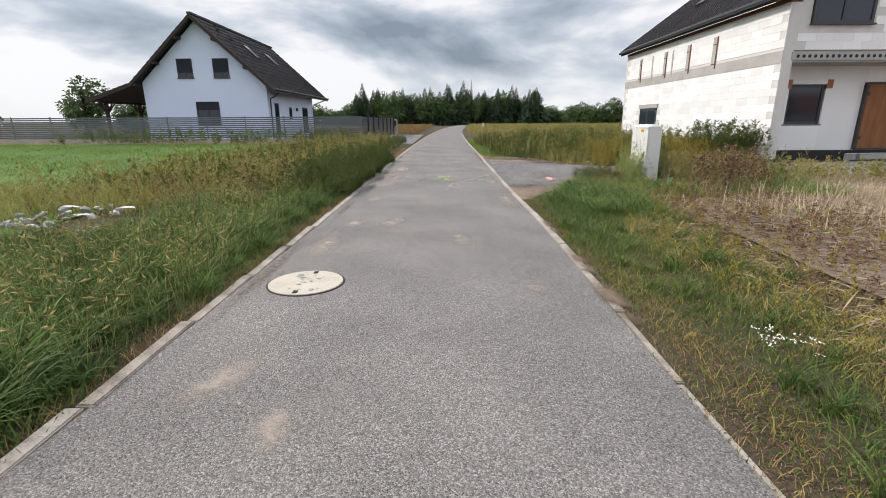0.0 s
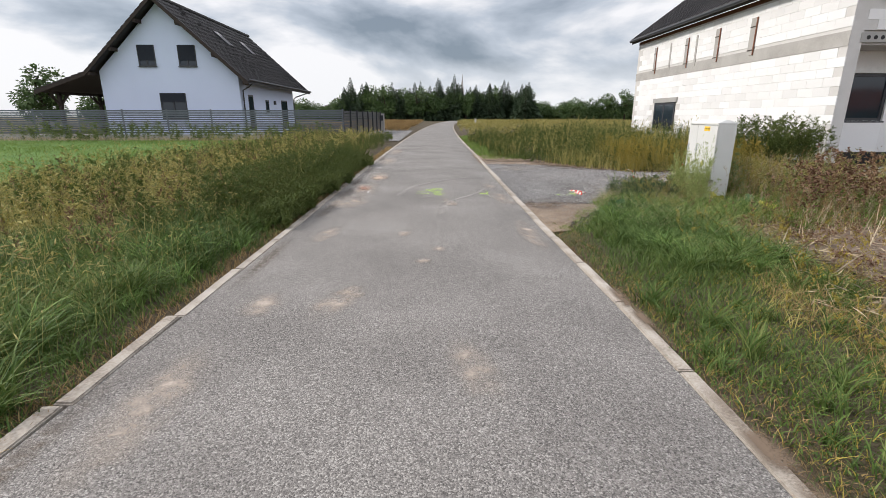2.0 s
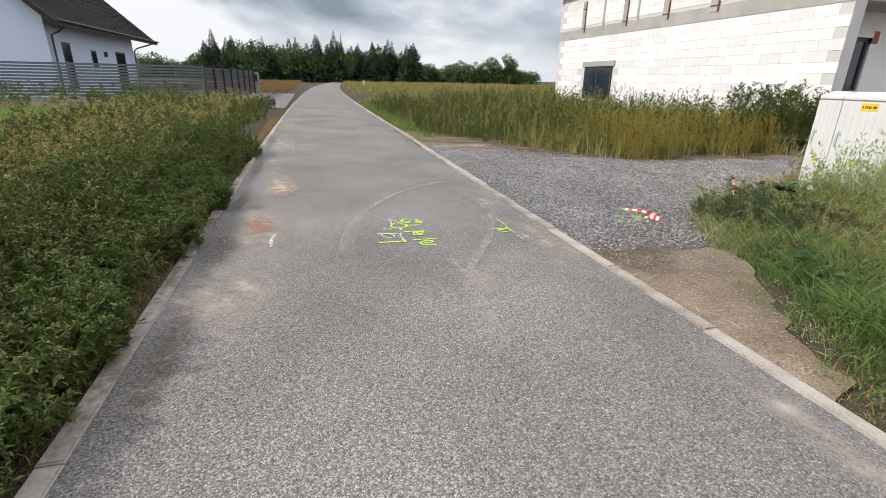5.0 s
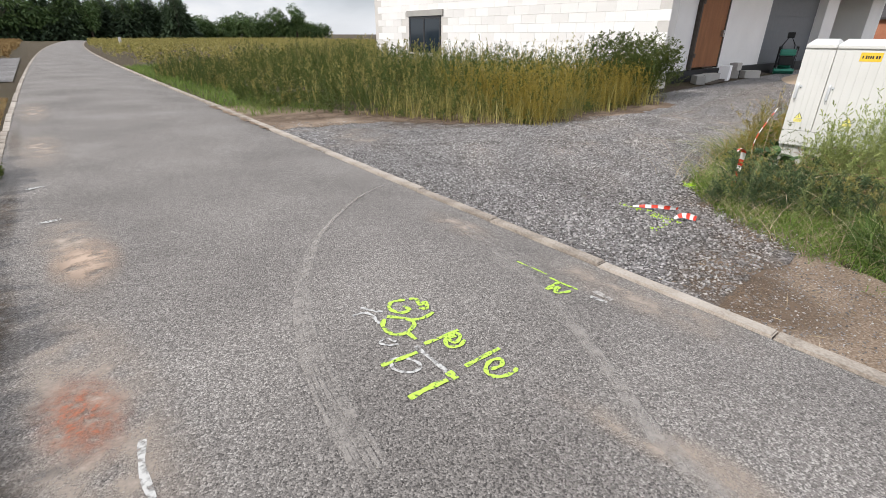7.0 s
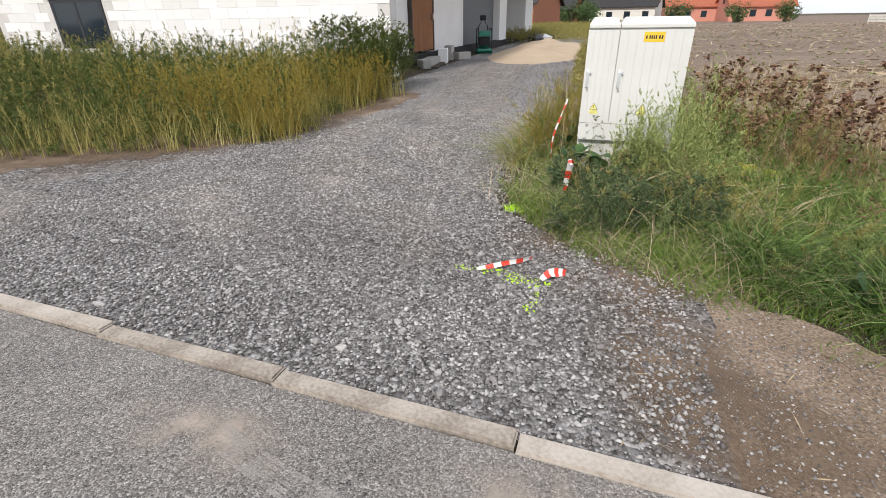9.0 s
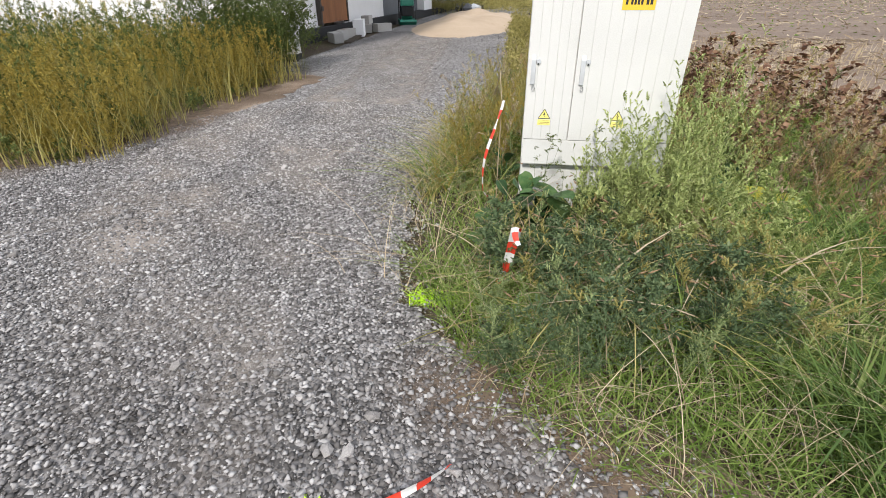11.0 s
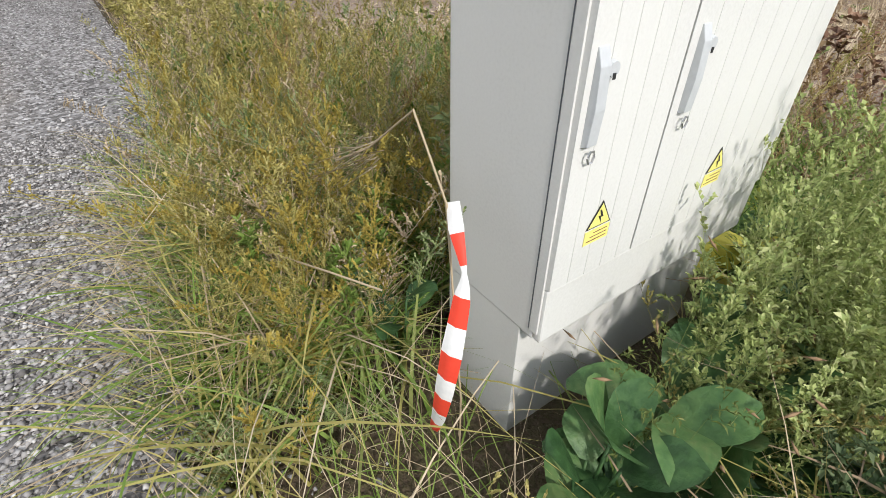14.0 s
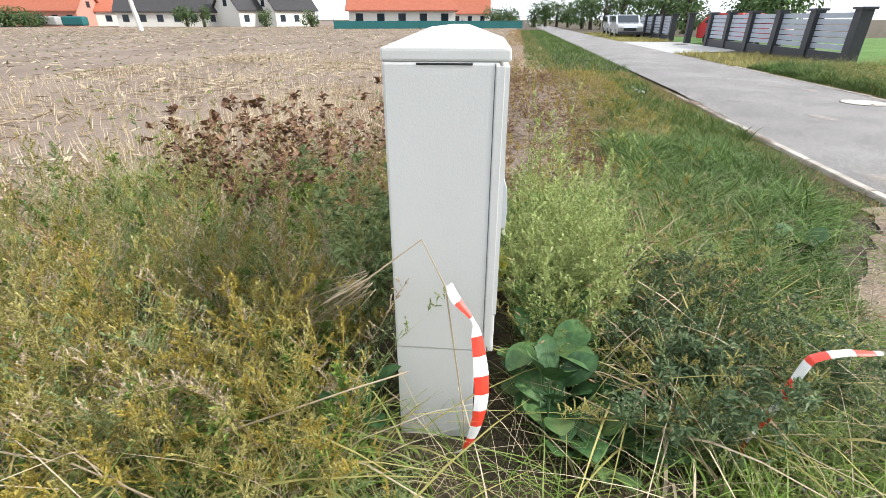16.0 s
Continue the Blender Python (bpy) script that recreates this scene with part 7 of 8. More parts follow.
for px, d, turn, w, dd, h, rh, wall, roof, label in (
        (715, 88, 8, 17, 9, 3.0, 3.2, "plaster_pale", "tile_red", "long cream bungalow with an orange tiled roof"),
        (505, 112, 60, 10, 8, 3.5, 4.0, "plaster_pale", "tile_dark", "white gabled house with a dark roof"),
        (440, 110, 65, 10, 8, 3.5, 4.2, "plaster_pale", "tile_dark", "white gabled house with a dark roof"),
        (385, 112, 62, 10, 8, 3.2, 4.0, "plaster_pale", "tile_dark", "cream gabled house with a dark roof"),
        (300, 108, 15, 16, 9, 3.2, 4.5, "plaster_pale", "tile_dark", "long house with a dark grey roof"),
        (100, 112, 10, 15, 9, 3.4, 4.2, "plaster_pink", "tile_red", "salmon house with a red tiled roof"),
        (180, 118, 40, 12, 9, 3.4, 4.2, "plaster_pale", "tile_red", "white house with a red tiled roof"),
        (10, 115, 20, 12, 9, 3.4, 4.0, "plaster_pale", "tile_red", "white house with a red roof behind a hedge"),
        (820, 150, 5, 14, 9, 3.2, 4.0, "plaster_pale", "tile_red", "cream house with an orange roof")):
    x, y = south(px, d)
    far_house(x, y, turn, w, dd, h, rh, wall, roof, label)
for x, y, turn, w, d, h, rh, wall, roof, label in (
        (72, 28, 80, 14, 11, 3.2, 3.2, "brick", "tile_dark", "unplastered orange brick house with a dark roof"),
        (118, 12, 80, 14, 10, 3.4, 4, "plaster_pale", "tile_dark", "white house with a dark roof"),
        (135, -3, 95, 13, 10, 3.4, 4, "plaster_pink", "tile_red", "salmon house with a red roof"),
        (128, -14, 100, 12, 9, 3.2, 3.6, "plaster_pink", "tile_red", "salmon house with a garage door"),
        (120, 26, 70, 12, 10, 3.2, 4, "brick", "tile_dark", "brick house with a dark roof"),
        (-190, 200, 20, 12, 10, 3.0, 3.4, "plaster_pale", "tile_red", "white house with a red roof far off"),
        (-44, 230, 10, 9, 8, 2.8, 3.2, "plaster_pale", "tile_dark", "small white gabled house beyond the trees")):
    far_house(x, y, turn, w, d, h, rh, wall, roof, label)
gw = random.Random(9)
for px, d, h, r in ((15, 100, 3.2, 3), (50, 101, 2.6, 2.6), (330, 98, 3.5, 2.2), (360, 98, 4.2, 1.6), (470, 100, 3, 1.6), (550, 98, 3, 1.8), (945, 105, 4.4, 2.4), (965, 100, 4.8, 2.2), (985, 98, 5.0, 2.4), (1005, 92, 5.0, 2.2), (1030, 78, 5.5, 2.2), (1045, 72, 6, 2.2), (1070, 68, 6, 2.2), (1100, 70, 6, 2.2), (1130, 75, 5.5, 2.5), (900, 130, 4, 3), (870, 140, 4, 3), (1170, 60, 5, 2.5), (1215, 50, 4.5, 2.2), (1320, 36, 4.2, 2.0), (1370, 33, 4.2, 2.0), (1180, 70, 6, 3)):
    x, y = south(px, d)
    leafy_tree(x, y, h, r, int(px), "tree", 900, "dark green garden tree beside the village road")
for x, y, h in ((112, 2, 4), (116, 8, 4), (108, -8, 3.5), (104, 18, 4), (112, 22, 4), (110, -16, 3.5), (70, 16, 2.6), (60, 31, 3)):
    leafy_tree(x, y, h, h * 0.6, int(x * 3 + y), "tree", 900, "dark green shrub in a far garden")


def long_fence(name, x0, y0, x1, y1, h, mat, label, step=2.5, slats=4):
    f = tagged(empty(name, 0, 0), label, "fence")
    n = max(1, int(math.hypot(x1 - x0, y1 - y0) / step))
    a = math.degrees(math.atan2(y1 - y0, x1 - x0))
    L = math.hypot(x1 - x0, y1 - y0) / n
    for i in range(n):
        m = pose(x0 + (x1 - x0) * i / n, y0 + (y1 - y0) * i / n, -0.1, 0, 0, a)
        bm = boxes((-0.06, 0.06, -0.06, 0.06, 0, h + 0.05))
        bm.transform(m)
        part("post", bm, M[mat], f)
        for k in range(slats):
            bm = boxes((0.06, L - 0.06, -0.015, 0.015, 0.08 + (h - 0.08) * k / slats, 0.08 + (h - 0.08) * (k + 0.86) / slats))
            bm.transform(m)
            part("panel", bm, M[mat], f)


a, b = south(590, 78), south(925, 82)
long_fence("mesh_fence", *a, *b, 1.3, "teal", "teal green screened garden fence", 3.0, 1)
long_fence("picket_fence", 92, -22, 66, -38, 1.1, "plaster_pale", "low white fence at the far edge of the field", 2.4, 3)
pole = tagged(empty("power_pole", 53.6, -49, -0.1), "leaning pale concrete power pole in the field", "pole")
part("shaft", tube([(0, 0, 0), (0.9, 0.4, 8.5)], [0.32, 0.16], 8), M["plaster_pale"], pole)
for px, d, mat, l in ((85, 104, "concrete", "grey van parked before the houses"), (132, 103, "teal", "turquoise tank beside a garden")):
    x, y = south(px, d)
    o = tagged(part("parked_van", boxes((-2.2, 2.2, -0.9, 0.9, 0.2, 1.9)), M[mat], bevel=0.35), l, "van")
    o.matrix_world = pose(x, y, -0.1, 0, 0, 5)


def garden_fence():
    """Anthracite pillars with pale slatted panels, with two openings."""
    f = tagged(empty("garden_fence", 0, 0), "anthracite pillar fence with pale grey slatted panels", "fence")
    y = -4.2
    while y > -31:
        gap = -19.6 < y < -16.0
        part("pillar", boxes((-5.52, -5.2, y - 0.17, y + 0.17, -0.1, 1.5)), M["fence_dark"], f, "dark pillar")
        part("cap", boxes((-5.58, -5.14, y - 0.22, y + 0.22, 1.5, 1.57)), M["fence_dark"], f)
        if not gap:
            part("plinth", boxes((-5.46, -5.26, y - 2.2, y - 0.17, -0.1, 0.32)), M["fence_dark"], f)
            for k in range(6):
                part("slat", boxes((-5.38, -5.34, y - 2.2, y - 0.17, 0.38 + k * 0.18, 0.53 + k * 0.18)), M["slat_pale"], f, "pale grey slat")
        y -= 2.37 if not gap else 3.4


garden_fence()


def car(x, y, turn, paint, label):
    c = tagged(empty("car", x, y, -0.08, turn), label, "car", "parked cars")
    body = prism([(-2.2, 0.35), (-2.25, 0.75), (-2.1, 1.0), (-1.1, 1.1), (-0.45, 1.62), (1.5, 1.66), (2.1, 1.1), (2.22, 0.9), (2.2, 0.35)], "y", -0.88, 0.88)
    part("body", body, M[paint], c, bevel=0.06)
    part("windscreen", prism([(-1.08, 1.13), (-0.5, 1.58), (-0.52, 1.60), (-1.12, 1.14)], "y", -0.74, 0.74), M["glass"], c)
    for s in (-1, 1):
        part("side_window", prism([(-0.85, 1.14), (-0.38, 1.54), (1.4, 1.56), (1.8, 1.14)], "y", s * 0.885 - 0.008, s * 0.885 + 0.008), M["glass"], c)
        part("headlight", boxes((-2.27, -2.15, s * 0.68 - 0.16, s * 0.68 + 0.16, 0.78, 0.93)), M["tape_white"], c, bevel=0.02)
        for wx in (-1.4, 1.35):
            w = part("wheel", tube([(wx, s * 0.70, 0.33), (wx, s * 0.90, 0.33)], 0.33, 18), M["rubber"], c)
            part("rim", tube([(wx, s * 0.895, 0.33), (wx, s * 0.91, 0.33)], 0.21, 12), M["steel"], w)
    part("grille", boxes((-2.28, -2.2, -0.45, 0.45, 0.55, 0.75)), M["rubber"], c)
    part("bumper", boxes((-2.32, -2.15, -0.85, 0.85, 0.3, 0.52)), M["frame"], c, bevel=0.04)


car(-3.7, -29.5, -92, "car_silver", "silver estate car parked on the verge")
car(-7.6, -17.8, -60, "red_paint", "dark red car parked in a garden gateway")
car(-4.3, -37, -92, "car_silver", "silver car parked behind another")
flat_sheet("paved_entry", [(-1.76, -9.5), (-1.76, -21), (-7.5, -20), (-7.5, -15.5), (-4.6, -11)], -0.012, M["concrete"], "pale paved garden entry beside the road", "paving")
flat_sheet("paved_entry_far", [(-1.76, 28.8), (-1.75, 48), (-5.0, 48), (-5.0, 31.5), (-3.4, 29.2)], -0.006, M["gravel"], "pale gravel entry before the dark fence", "paving")


# ---- unfinished house ----
def block_house():
    h = tagged(empty("unfinished_house", 0, 0), "unfinished house of white aerated blocks with a graphite tiled roof", "house")
    x0, x1, y0, y1, XE = 11.02, 22.6, 16.15, 29.6, 36.0
    # backing walls, a little behind the face of the blocks
    west = part("wall", boxes((x0 + 0.012, x0 + 0.36, y0 + 0.01, y1, 0.0, 4.88)), M["mortar"], h, "west wall of thin-jointed white blocks")
    front = h
    for piece in ((x0 + 0.36, 12.33, 17.412, 17.75, 0.2, 3.1), (12.33, 13.63, 17.412, 17.75, 0.2, 1.14), (12.33, 13.63, 17.412, 17.75, 2.62, 3.1), (13.63, 15.05, 17.412, 17.75, 0.2, 3.1), (15.05, 16.84, 17.412, 17.75, 2.5, 3.1),
                                 (16.84, 20.7, 17.412, 17.75, 0.2, 3.1), (26.3, 27.9, 17.2, 17.75, 0.2, 3.1), (33.4, XE, 17.2, 17.75, 0.2, 3.1)):
        part("wall", boxes(piece), M["block"], h, "ground-floor wall under the overhang")
    gable = part("wall", prism([(x0 + 0.36, 3.46), (x1, 3.46), (x1, 4.9), (16.8, 9.3), (x0 + 0.36, 4.9)], "y", y0 + 0.012, y0 + 0.36), M["mortar"], h, "gable wall of white blocks")
    for piece in ((x1 - 0.36, x1, y0 + 0.36, y1, 3.46, 4.9), (x0 + 0.36, x1, y1 - 0.36, y1, 0.0, 4.9), (x1 - 0.36, XE, 20.5, 20.8, 0.0, 3.1), (XE - 0.3, XE, 17.75, 20.5, 0.0, 3.1)):
        part("wall", boxes(piece), M["block"], h, "back wall of white blocks")
    part("ring_beam", boxes((x0 - 0.004, x0 + 0.012, y0, y1, 3.08, 3.46)), M["band"], west, "grey cast concrete band")
    slab = part("slab", boxes((x0 + 0.36, XE, y0 + 0.05, 20.6, 3.1, 3.455)), M["band"], h, "precast hollow floor slab")
    part("slab_edge", boxes((x0 + 0.30, XE, y0 - 0.01, y0 + 0.05, 3.16, 3.40)), M["concrete"], slab)
    for i in range(46):
        cx = x0 + 0.5 + i * 0.19
        part("hollow", tube([(cx, y0 - 0.014, 3.28), (cx, y0 + 0.02, 3.28)], [0.055, 0.055], 10), M["dark"], slab, "dark hollow in the slab's edge")
    # concrete posts in the knee wall
    for y, w in ((27.5, 0.26), (26.0, 0.12), (24.55, 0.28), (23.8, 0.12), (22.3, 0.3), (20.2, 0.32)):
        p = part("tie_post", boxes((x0 - 0.02, x0 + 0.014, y - w / 2, y + w / 2, 3.3, 4.5)), M["band"], west, "grey concrete tie post")
        if w > 0.2:
            for z in (3.45, 4.2):
                part("bracket", boxes((x0 - 0.035, x0 - 0.02, y - w / 2, y + w / 2, z, z + 0.03)), M["iron"], p)
            part("board", boxes((x0 - 0.04, x0 - 0.021, y - w / 2 - 0.02, y - w / 2 + 0.03, 3.3, 4.5)), M["wood_red"], p)
    # window of the west wall
    w = part("window", boxes((x0 - 0.006, x0 + 0.011, 24.95, 27.0, 0.6, 1.9)), M["dark"], h)
    part("window_frame", boxes((x0 - 0.02, x0 - 0.006, 24.95, 25.05, 0.6, 1.9), (x0 - 0.02, x0 - 0.006, 26.9, 27.0, 0.6, 1.9), (x0 - 0.02, x0 - 0.006, 25.05, 26.9, 1.8, 1.9), (x0 - 0.02, x0 - 0.006, 25.95, 26.05, 0.6, 1.8)), M["frame"], w)
    part("pane", boxes((x0 - 0.012, x0 - 0.0065, 25.05, 26.9, 0.6, 1.8)), M["glass"], w)
    part("shutter_box", boxes((x0 - 0.06, x0 + 0.01, 24.8, 27.1, 1.9, 2.1)), M["concrete"], w, "grey roller shutter box")
    # openings of the ground floor
    wd = window(h, 12.33, 13.63, 1.14, 2.5, 17.5, 0.0, nx=1)
    part("shutter_box", boxes((12.4, 13.62, 17.38, 17.5, 2.5, 2.68)), M["tape_white"], wd, "white roller shutter box")
    for a, c in ((12.1, 12.4), (13.63, 13.85)):
        part("clay_lintel", boxes((a, c, 17.40, 17.5, 2.36, 2.66)), M["brick"], wd, "red clay bearing block")
    d = part("steel_door", boxes((15.05, 16.84, 17.30, 17.36, 0.3, 2.48)), M["rust"], h, "rust-brown steel sheet door")
    part("door_frame", boxes((14.97, 15.05, 17.28, 17.42, 0.25, 2.55), (16.84, 16.92, 17.28, 17.42, 0.25, 2.55), (15.05, 16.84, 17.28, 17.42, 2.48, 2.56)), M["iron"], d)
    part("handle", boxes((16.68, 16.74, 17.22, 17.30, 1.2, 1.4)), M["steel"], d)
    for z in (0.6, 2.1):
        part("hinge", boxes((15.0, 15.12, 17.26, 17.30, z, z + 0.12)), M["iron"], d)
    gd = part("garage_door", boxes((20.7, 26.3, 17.55, 17.6, 0.2, 3.1)), M["garage"], h, "dark grey garage door")
    for k in range(5):
        part("panel", boxes((20.72, 26.28, 17.53, 17.55, 0.24 + k * 0.57, 0.77 + k * 0.57)), M["garage"], gd)
    part("bay_wall", boxes((27.9, 33.4, 18.6, 18.7, 0.2, 3.1)), M["concrete"], h, "bare grey wall of an open bay")
    for a in (27.75, 33.4):
        part("bay_side", boxes((a, a + 0.15, 17.75, 18.6, 0.2, 3.1)), M["block"], h)
    part("footing", boxes((x0 + 0.05, XE, 17.25, 17.42, -0.2, 0.22)), M["rubber"], h, "black tarred footing")
    part("footing", boxes((x0 + 0.02, x0 + 0.4, y0 + 0.02, y1, -0.2, 0.02)), M["rubber"], h, "black tarred footing")
    window(h, 11.75, 13.7, 4.25, 5.65, y0 - 0.02, 0.0, nx=2)
    window(h, 15.4, 17.6, 4.25, 5.65, y0 - 0.02, 0.0, nx=2)
    # roof with rafters, gutter, skylights
    xr, zr, xe, ze = 16.8, 9.75, 10.62, 5.136
    tiled(h, xr, zr, xe, ze, y0 - 0.5, y1 + 0.12, M["tile_brown"], 18, 0.06)
    tiled(h, xr, zr, 2 * xr - xe, ze, y0 - 0.5, y1 + 0.12, M["tile_brown"], 18, 0.06)
    sl = (zr - ze) / (xr - xe)
    for i in range(16):
        y = y0 - 0.35 + i * 0.92
        part("rafter", prism([(xe + 0.1, ze - 0.1 + 0.1 * sl), (xe + 0.1, ze - 0.25 + 0.1 * sl), (x0 + 0.5, ze + sl * (x0 + 0.5 - xe) - 0.28), (x0 + 0.5, ze + sl * (x0 + 0.5 - xe) - 0.1)], "y", y, y + 0.09), M["wood_red"], h, "red-brown rafter end")
    part("fascia", boxes((xe + 0.04, xe + 0.09, y0 - 0.5, y1 + 0.12, ze - 0.2, ze - 0.05)), M["wood_dark"], h)
    part("gutter", tube([(xe - 0.02, y0 - 0.5, ze - 0.06), (xe - 0.02, y1 + 0.14, ze - 0.06)], 0.075, 8), M["frame"], h)
    part("verge_board", prism([(xr, zr - 0.06), (xe, ze - 0.08), (xe, ze - 0.3), (xr, zr - 0.3)], "y", y0 - 0.5, y0 - 0.46), M["wood_red"], h)
    part("verge_board", prism([(xr, zr - 0.06), (2 * xr - xe, ze - 0.08), (2 * xr - xe, ze - 0.3), (xr, zr - 0.3)], "y", y0 - 0.5, y0 - 0.46), M["wood_red"], h)
    part("wall_plate", boxes((x0 - 0.006, x0 + 0.2, y0, y1, 4.88, 5.02)), M["wood_red"], h, "timber wall plate")
    for ya in (21.6, 24.6):
        xa, xb = xr + (xe - xr) * 0.45, xr + (xe - xr) * 0.68
        za, zb = zr - sl * (xr - xa), zr - sl * (xr - xb)
        sk = part("skylight", prism([(xa, za + 0.04), (xb, zb + 0.04), (xb - 0.08, zb + 0.14), (xa - 0.08, za + 0.14)], "y", ya, ya + 0.8), M["frame"], h)
        part("pane", prism([(xa - 0.09, za + 0.12), (xb - 0.03, zb + 0.13), (xb - 0.05, zb + 0.16), (xa - 0.11, za + 0.15)], "y", ya + 0.07, ya + 0.73), M["glass"], sk)
    return west, gable, front


west_wall, gable_wall, front_wall = block_house()


# ---- kerbs, gravel and blocks ----
def kerbs():
    k = tagged(empty("kerb_row", 0, 0), "flush beige concrete edging along both road sides", "kerb", kind="structure")
    bm = bmesh.new()
    box(bm, -0.045, 0.045, -0.496, 0.496, -0.2, 0.0)
    bmesh.ops.bevel(bm, geom=[e for e in bm.edges if all(v.co.z > -0.01 for v in e.verts)], offset=0.008, segments=2, affect="EDGES")
    me = bpy.data.meshes.new("kerb_stone")
    bm.to_mesh(me)
    bm.free()
    me.materials.append(M["kerb"])
    r = random.Random(2)
    for side in (-1, 1):
        for i in range(50):
            y = (-2.6 if side < 0 else 1.78) + i + 0.0
            o = new("kerb_stone", me)
            o.parent = k
            x = float(edge_left(y) - 0.045) if side < 0 else float(edge_right(y) + 0.047)
            z = 0.010 if side < 0 else -0.078 - 0.012 * min(3.0, max(0.0, 5.0 - y))
            o.matrix_basis = pose(x + float(road_shift(y)) + r.uniform(-0.006, 0.006), y, z + r.uniform(-0.006, 0.004), 0, 0, r.uniform(-0.35, 0.35) - (1.7 if side > 0 and 2 < y < 6 else 0.0) + (1.0 if side < 0 and 1 < y < 7 else 0.0)) 
    bm = bmesh.new()
    for side in (-1, 1):
        for i in range(120):
            y = (47.4 if side < 0 else 51.78) + i * 1.0
            x = float(edge_left(y) - 0.05 if side < 0 else edge_right(y) + 0.05) + float(road_shift(y))
            box(bm, x - 0.045, x + 0.045, y - 0.49, y + 0.49, -0.2, 0.0 if side < 0 else -0.085)
    part("far_kerb_stones", bm, M["kerb"], k, "far kerb stones")["kind"] = "stuff"


kerbs()


def gravel():
    """Loose stones: the bulk joined, the larger ones single."""
    rg = np.random.default_rng(21)
    base = []
    for s in range(4):
        bm = bmesh.new()
        bmesh.ops.create_icosphere(bm, subdivisions=1, radius=1.0)
        rr = random.Random(s)
        for v in bm.verts:
            v.co *= rr.uniform(0.7, 1.15)
        bmesh.ops.triangulate(bm, faces=bm.faces[:])
        bm.verts.index_update()
        base.append((np.array([tuple(v.co) for v in bm.verts]), np.array([[v.index for v in f.verts] for f in bm.faces])))
        bm.free()
    # small octahedral stones for the bulk
    octa = np.array([(1, 0, 0), (-1, 0, 0), (0, 1, 0), (0, -1, 0), (0, 0, 1), (0, 0, -1)], float)
    otri = np.array([(0, 2, 4), (2, 1, 4), (1, 3, 4), (3, 0, 4), (2, 0, 5), (1, 2, 5), (3, 1, 5), (0, 3, 5)])

    def field(x0, x1, y0, y1, n, smin, smax, keep):
        x, y = rg.uniform(x0, x1, n), rg.uniform(y0, y1, n)
        k = keep(x, y)
        x, y = x[k], y[k]
        m = len(x)
        s = smin + (smax - smin) * rg.random(m) ** 2.6
        J = octa[None] * rg.uniform(0.6, 1.2, (m, 6, 1)) * (s[:, None, None] * np.array([1.0, 0.8, 0.55]))
        J = J + rg.normal(0, 0.12, (m, 6, 3)) * s[:, None, None]
        a = rg.uniform(0, 6.283, m)
        c, sn = np.cos(a)[:, None], np.sin(a)[:, None]
        X, Y = J[:, :, 0] * c - J[:, :, 1] * sn, J[:, :, 0] * sn + J[:, :, 1] * c
        V = np.stack([X + x[:, None], Y + y[:, None], J[:, :, 2] - 0.095 + 0.25 * s[:, None]], 2).reshape(-1, 3)
        T = (np.arange(m)[:, None, None] * 6 + otri[None]).reshape(-1, 3)
        return V, T
    G = foliage("gravel_stones", [(0.06, 0.056, 0.052), (0.185, 0.175, 0.168), (0.31, 0.298, 0.288), (0.60, 0.585, 0.57)], scale=1.2, rough=0.85, through_light=0.0, random_part=0.85)
    stuff("gravel_stones", field(1.45, 7.5, 10.6, 15.5, 225000, 0.004, 0.0165, lambda x, y: in_drive(x + rg.normal(0, 0.14, len(x)), y + rg.normal(0, 0.14, len(x))) & (~in_mud(x, y) | (rg.random(len(x)) < 0.03)) & (rg.random(len(x)) < bare_rut(x, y))), G, "loose grey crushed stones of many sizes", "gravel")
    stuff("gravel_stones", field(1.5, 18, 11, 18, 55000, 0.006, 0.02, lambda x, y: in_drive(x, y) & (~in_mud(x, y) | (rg.random(len(x)) < 0.03)) & (rg.random(len(x)) < bare_rut(x, y))), G, "loose grey crushed stones", "gravel")
    stuff("gravel_stones", field(1.46, 3.6, 9.9, 11.9, 11000, 0.003, 0.011, lambda x, y: ~in_drive(x, y) & (rg.random(len(x)) < np.clip(1.1 - 1.1 * (10.55 + 0.85 * np.clip(x - 2.4, 0, 2) - y), 0, 1) ** 2) & (x + 0.6 * (y - 9) < 4.6)), G, "loose stones thinning out over bare earth", "gravel")
    stuff("pebbles", field(1.5, 3.3, 9.0, 11.0, 7000, 0.002, 0.008, lambda x, y: ~in_drive(x, y) & (x + 0.5 * (y - 9) < 3.0)), G, "small stones trodden into bare earth", "gravel")
    stuff("pebbles", field(-1.6, 1.35, -1, 20, 500, 0.003, 0.008, lambda x, y: np.abs(x + 0.1) > 0.9), G, "few small stones on the asphalt", "gravel")

    def spray(x, y):
        d1 = np.abs(x - 2.61) + np.clip(np.abs(y - 11.7) - 0.16, 0, 9)
        d2 = np.abs((y - 11.48) - 0.1 * (x - 2.5)) * 0.8 + np.clip(np.abs(x - 2.56) - 0.06, 0, 9)
        d3 = np.abs(y - 11.38) + np.clip(np.abs(x - 2.42) - 0.14, 0, 9)
        d4 = np.abs(x - 2.55) + np.clip(np.abs(y - 11.45) - 0.1, 0, 9)
        return np.minimum(np.minimum(d1, d2), np.minimum(d3, d4)) < rg.uniform(0.005, 0.05, len(x))
    stuff("sprayed_stones", field(2.2, 2.8, 11.2, 12.0, 2600, 0.006, 0.012, spray), M["spray_solid"], "gravel stones sprayed fluorescent yellow-green", "gravel")
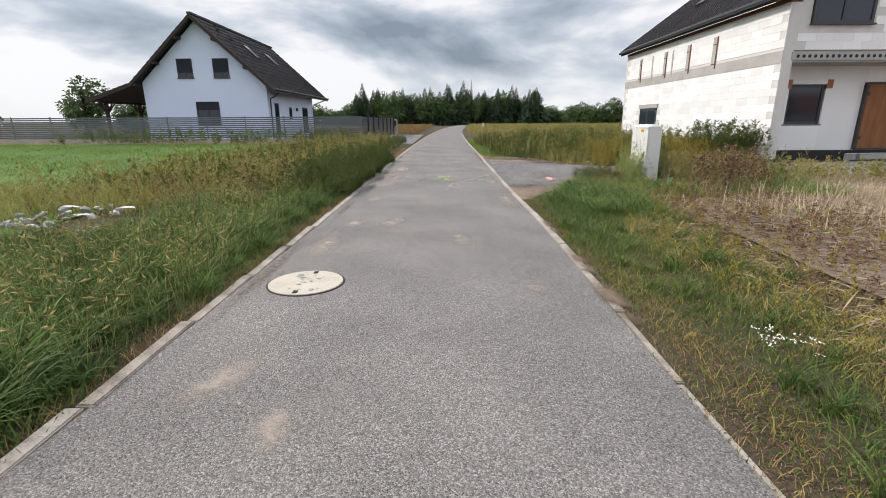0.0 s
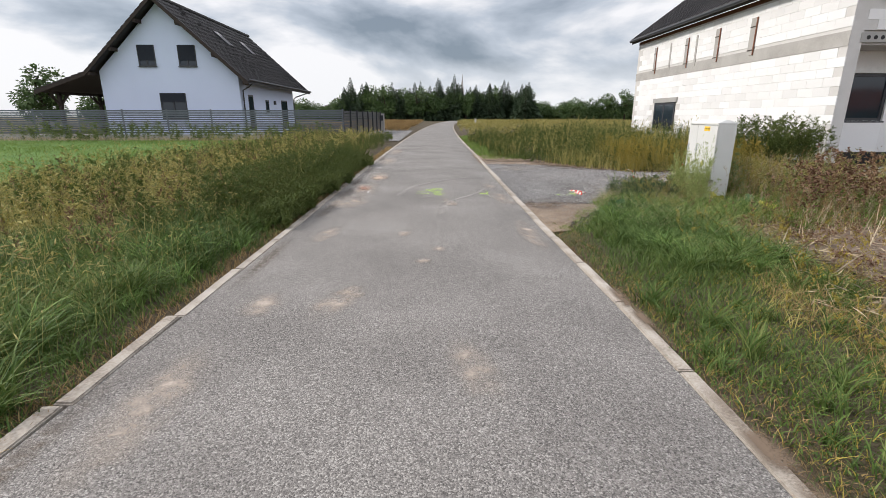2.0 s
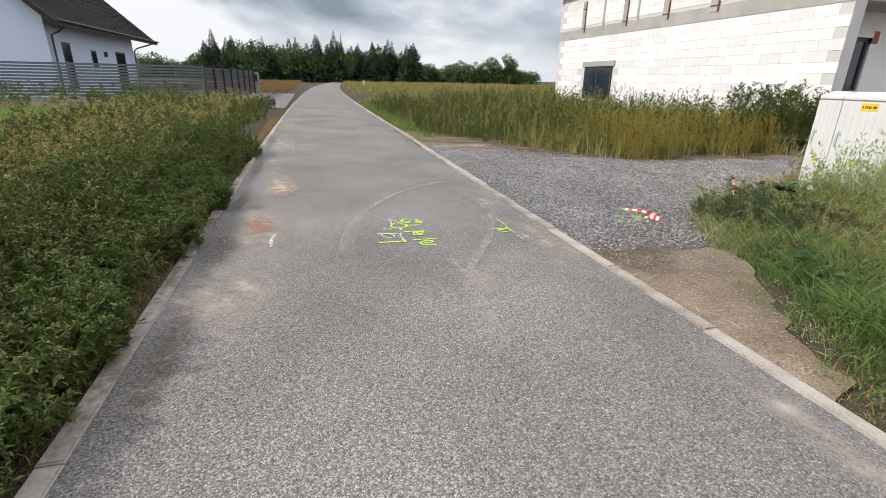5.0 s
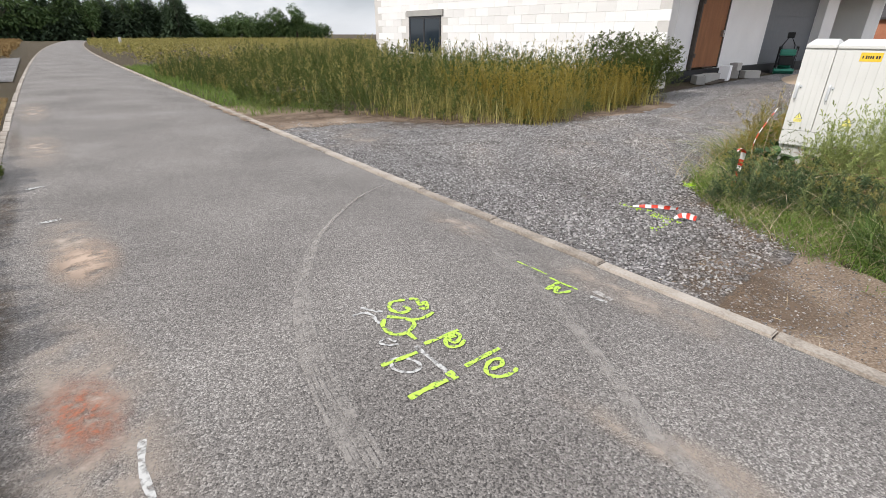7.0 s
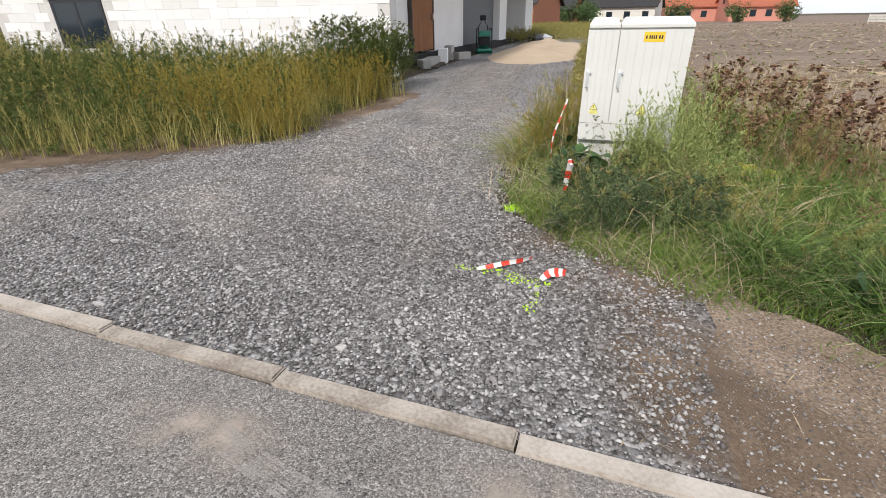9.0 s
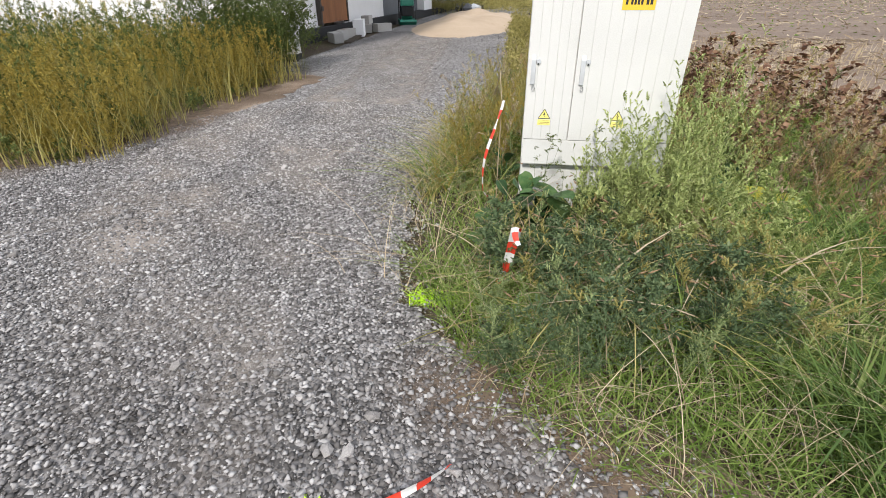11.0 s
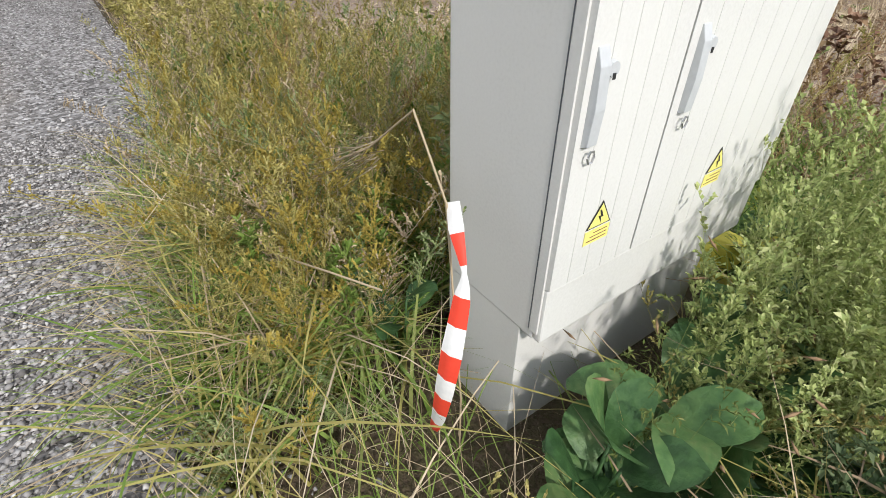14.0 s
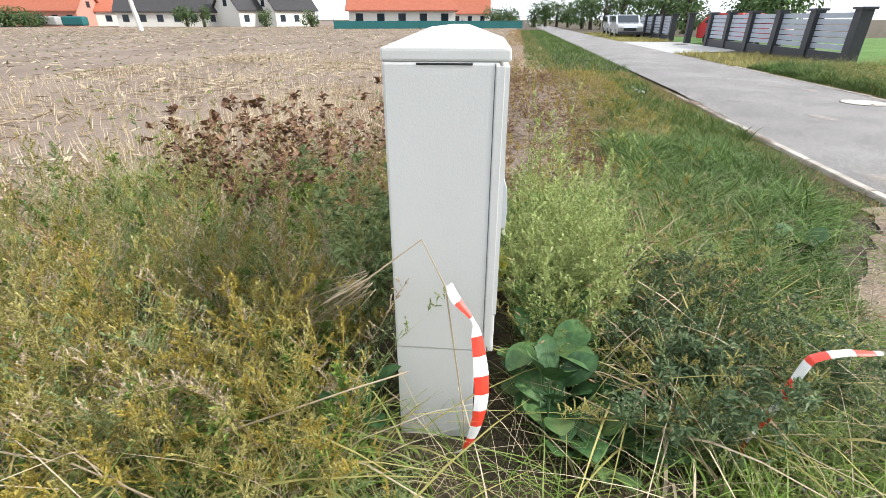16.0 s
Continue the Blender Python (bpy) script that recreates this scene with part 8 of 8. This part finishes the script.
    P = scatter(rg, 1100, 3.54, 3.72, 11.38, 11.80, lambda x, y: np.abs(x - 3.63) < 0.018 + 0.04 * np.clip((y - 11.62) / 0.15, 0, 1))
    stuff("sprayed_grass", blades(rg, P, rg.uniform(0.02, 0.08, len(P)), 0.006, rg.uniform(0.8, 1.5, len(P))), M["spray_solid"], "grass blades sprayed fluorescent yellow-green", "grass")
    # the larger stones, one by one
    bed = tagged(empty("crushed_stone", 0, 0), "larger crushed stones lying loose on the driveway", "stones", kind="structure")
    mes = []
    for i, (v, t) in enumerate(base):
        me = bpy.data.meshes.new("stone")
        me.from_pydata([tuple(p) for p in v], [], [tuple(map(int, q)) for q in t])
        me.materials.append(M["stone"])
        mes.append(me)
    n = 0
    while n < 280:
        x, y = rg.uniform(1.55, 6.0), rg.uniform(10.7, 14.8)
        if not bool(in_drive(np.array([x]), np.array([y]))[0]):
            continue
        s = 0.013 + 0.014 * rg.random() ** 2
        o = new("stone", mes[n % 4])
        o.parent = bed
        o.matrix_basis = pose(x, y, -0.094 + 0.3 * s, rg.uniform(-30, 30), rg.uniform(-30, 30), rg.uniform(0, 360)) @ Matrix.Diagonal((s * 1.2, s * 0.9, s * 0.65, 1))
        n += 1


gravel()


def blocks(wall, place, cols, rows, keep, first=300):
    """Courses of thin-jointed blocks, half a block out of step from course to course."""
    bm = boxes((0.0, 0.03, 0.0015, 0.5985, 0.0015, 0.2485))
    bmesh.ops.bevel(bm, geom=bm.edges[:], offset=0.004, segments=1, affect="EDGES")
    me = bpy.data.meshes.new("block")
    bm.to_mesh(me)
    bm.free()
    me.materials.append(M["block"])
    r = random.Random(8)
    for j in range(rows):
        for i in range(-1, cols):
            u, z = 0.6 * i + (0.3 if j % 2 else 0.0), 0.25 * j
            if not keep(u, z):
                continue
            o = new("block", me)
            o.parent = wall
            o.matrix_basis = place(u, z) @ pose(r.uniform(-0.002, 0.002), 0, 0)


def west_keep(u, z):
    y, zz = 16.15 + u, z + 0.06
    if y < 16.1 or y + 0.6 > 29.62 or zz + 0.25 > 4.9 or (zz + 0.25 > 3.1 and zz < 3.44):
        return False
    if y + 0.6 > 24.9 and y < 27.05 and zz < 2.05:
        return zz + 0.25 < 0.6
    return True


blocks(west_wall, lambda u, z: pose(11.02, 16.15 + u, z + 0.06), 23, 20, west_keep)


def gable_keep(u, z):
    x, zz = 11.1 + u, 3.47 + z
    if x < 11.3 or x + 0.6 > 18.5:
        return False
    top = 4.9 + (x + 0.0 - 11.38) * 0.80
    if zz + 0.25 > top or zz > 6.4:
        return False
    return not (x + 0.6 > 11.7 and x < 13.75 and zz + 0.25 > 4.2 and zz < 5.7) and not (x + 0.6 > 15.35 and x < 17.65 and zz + 0.25 > 4.2 and zz < 5.7)


blocks(gable_wall, lambda u, z: pose(11.1 + u, 16.15, 3.47 + z, 0, 0, 0) @ Matrix(((0, 1, 0, 0), (1, 0, 0, 0), (0, 0, 1, 0), (0, 0, 0, 1))), 13, 12, gable_keep)
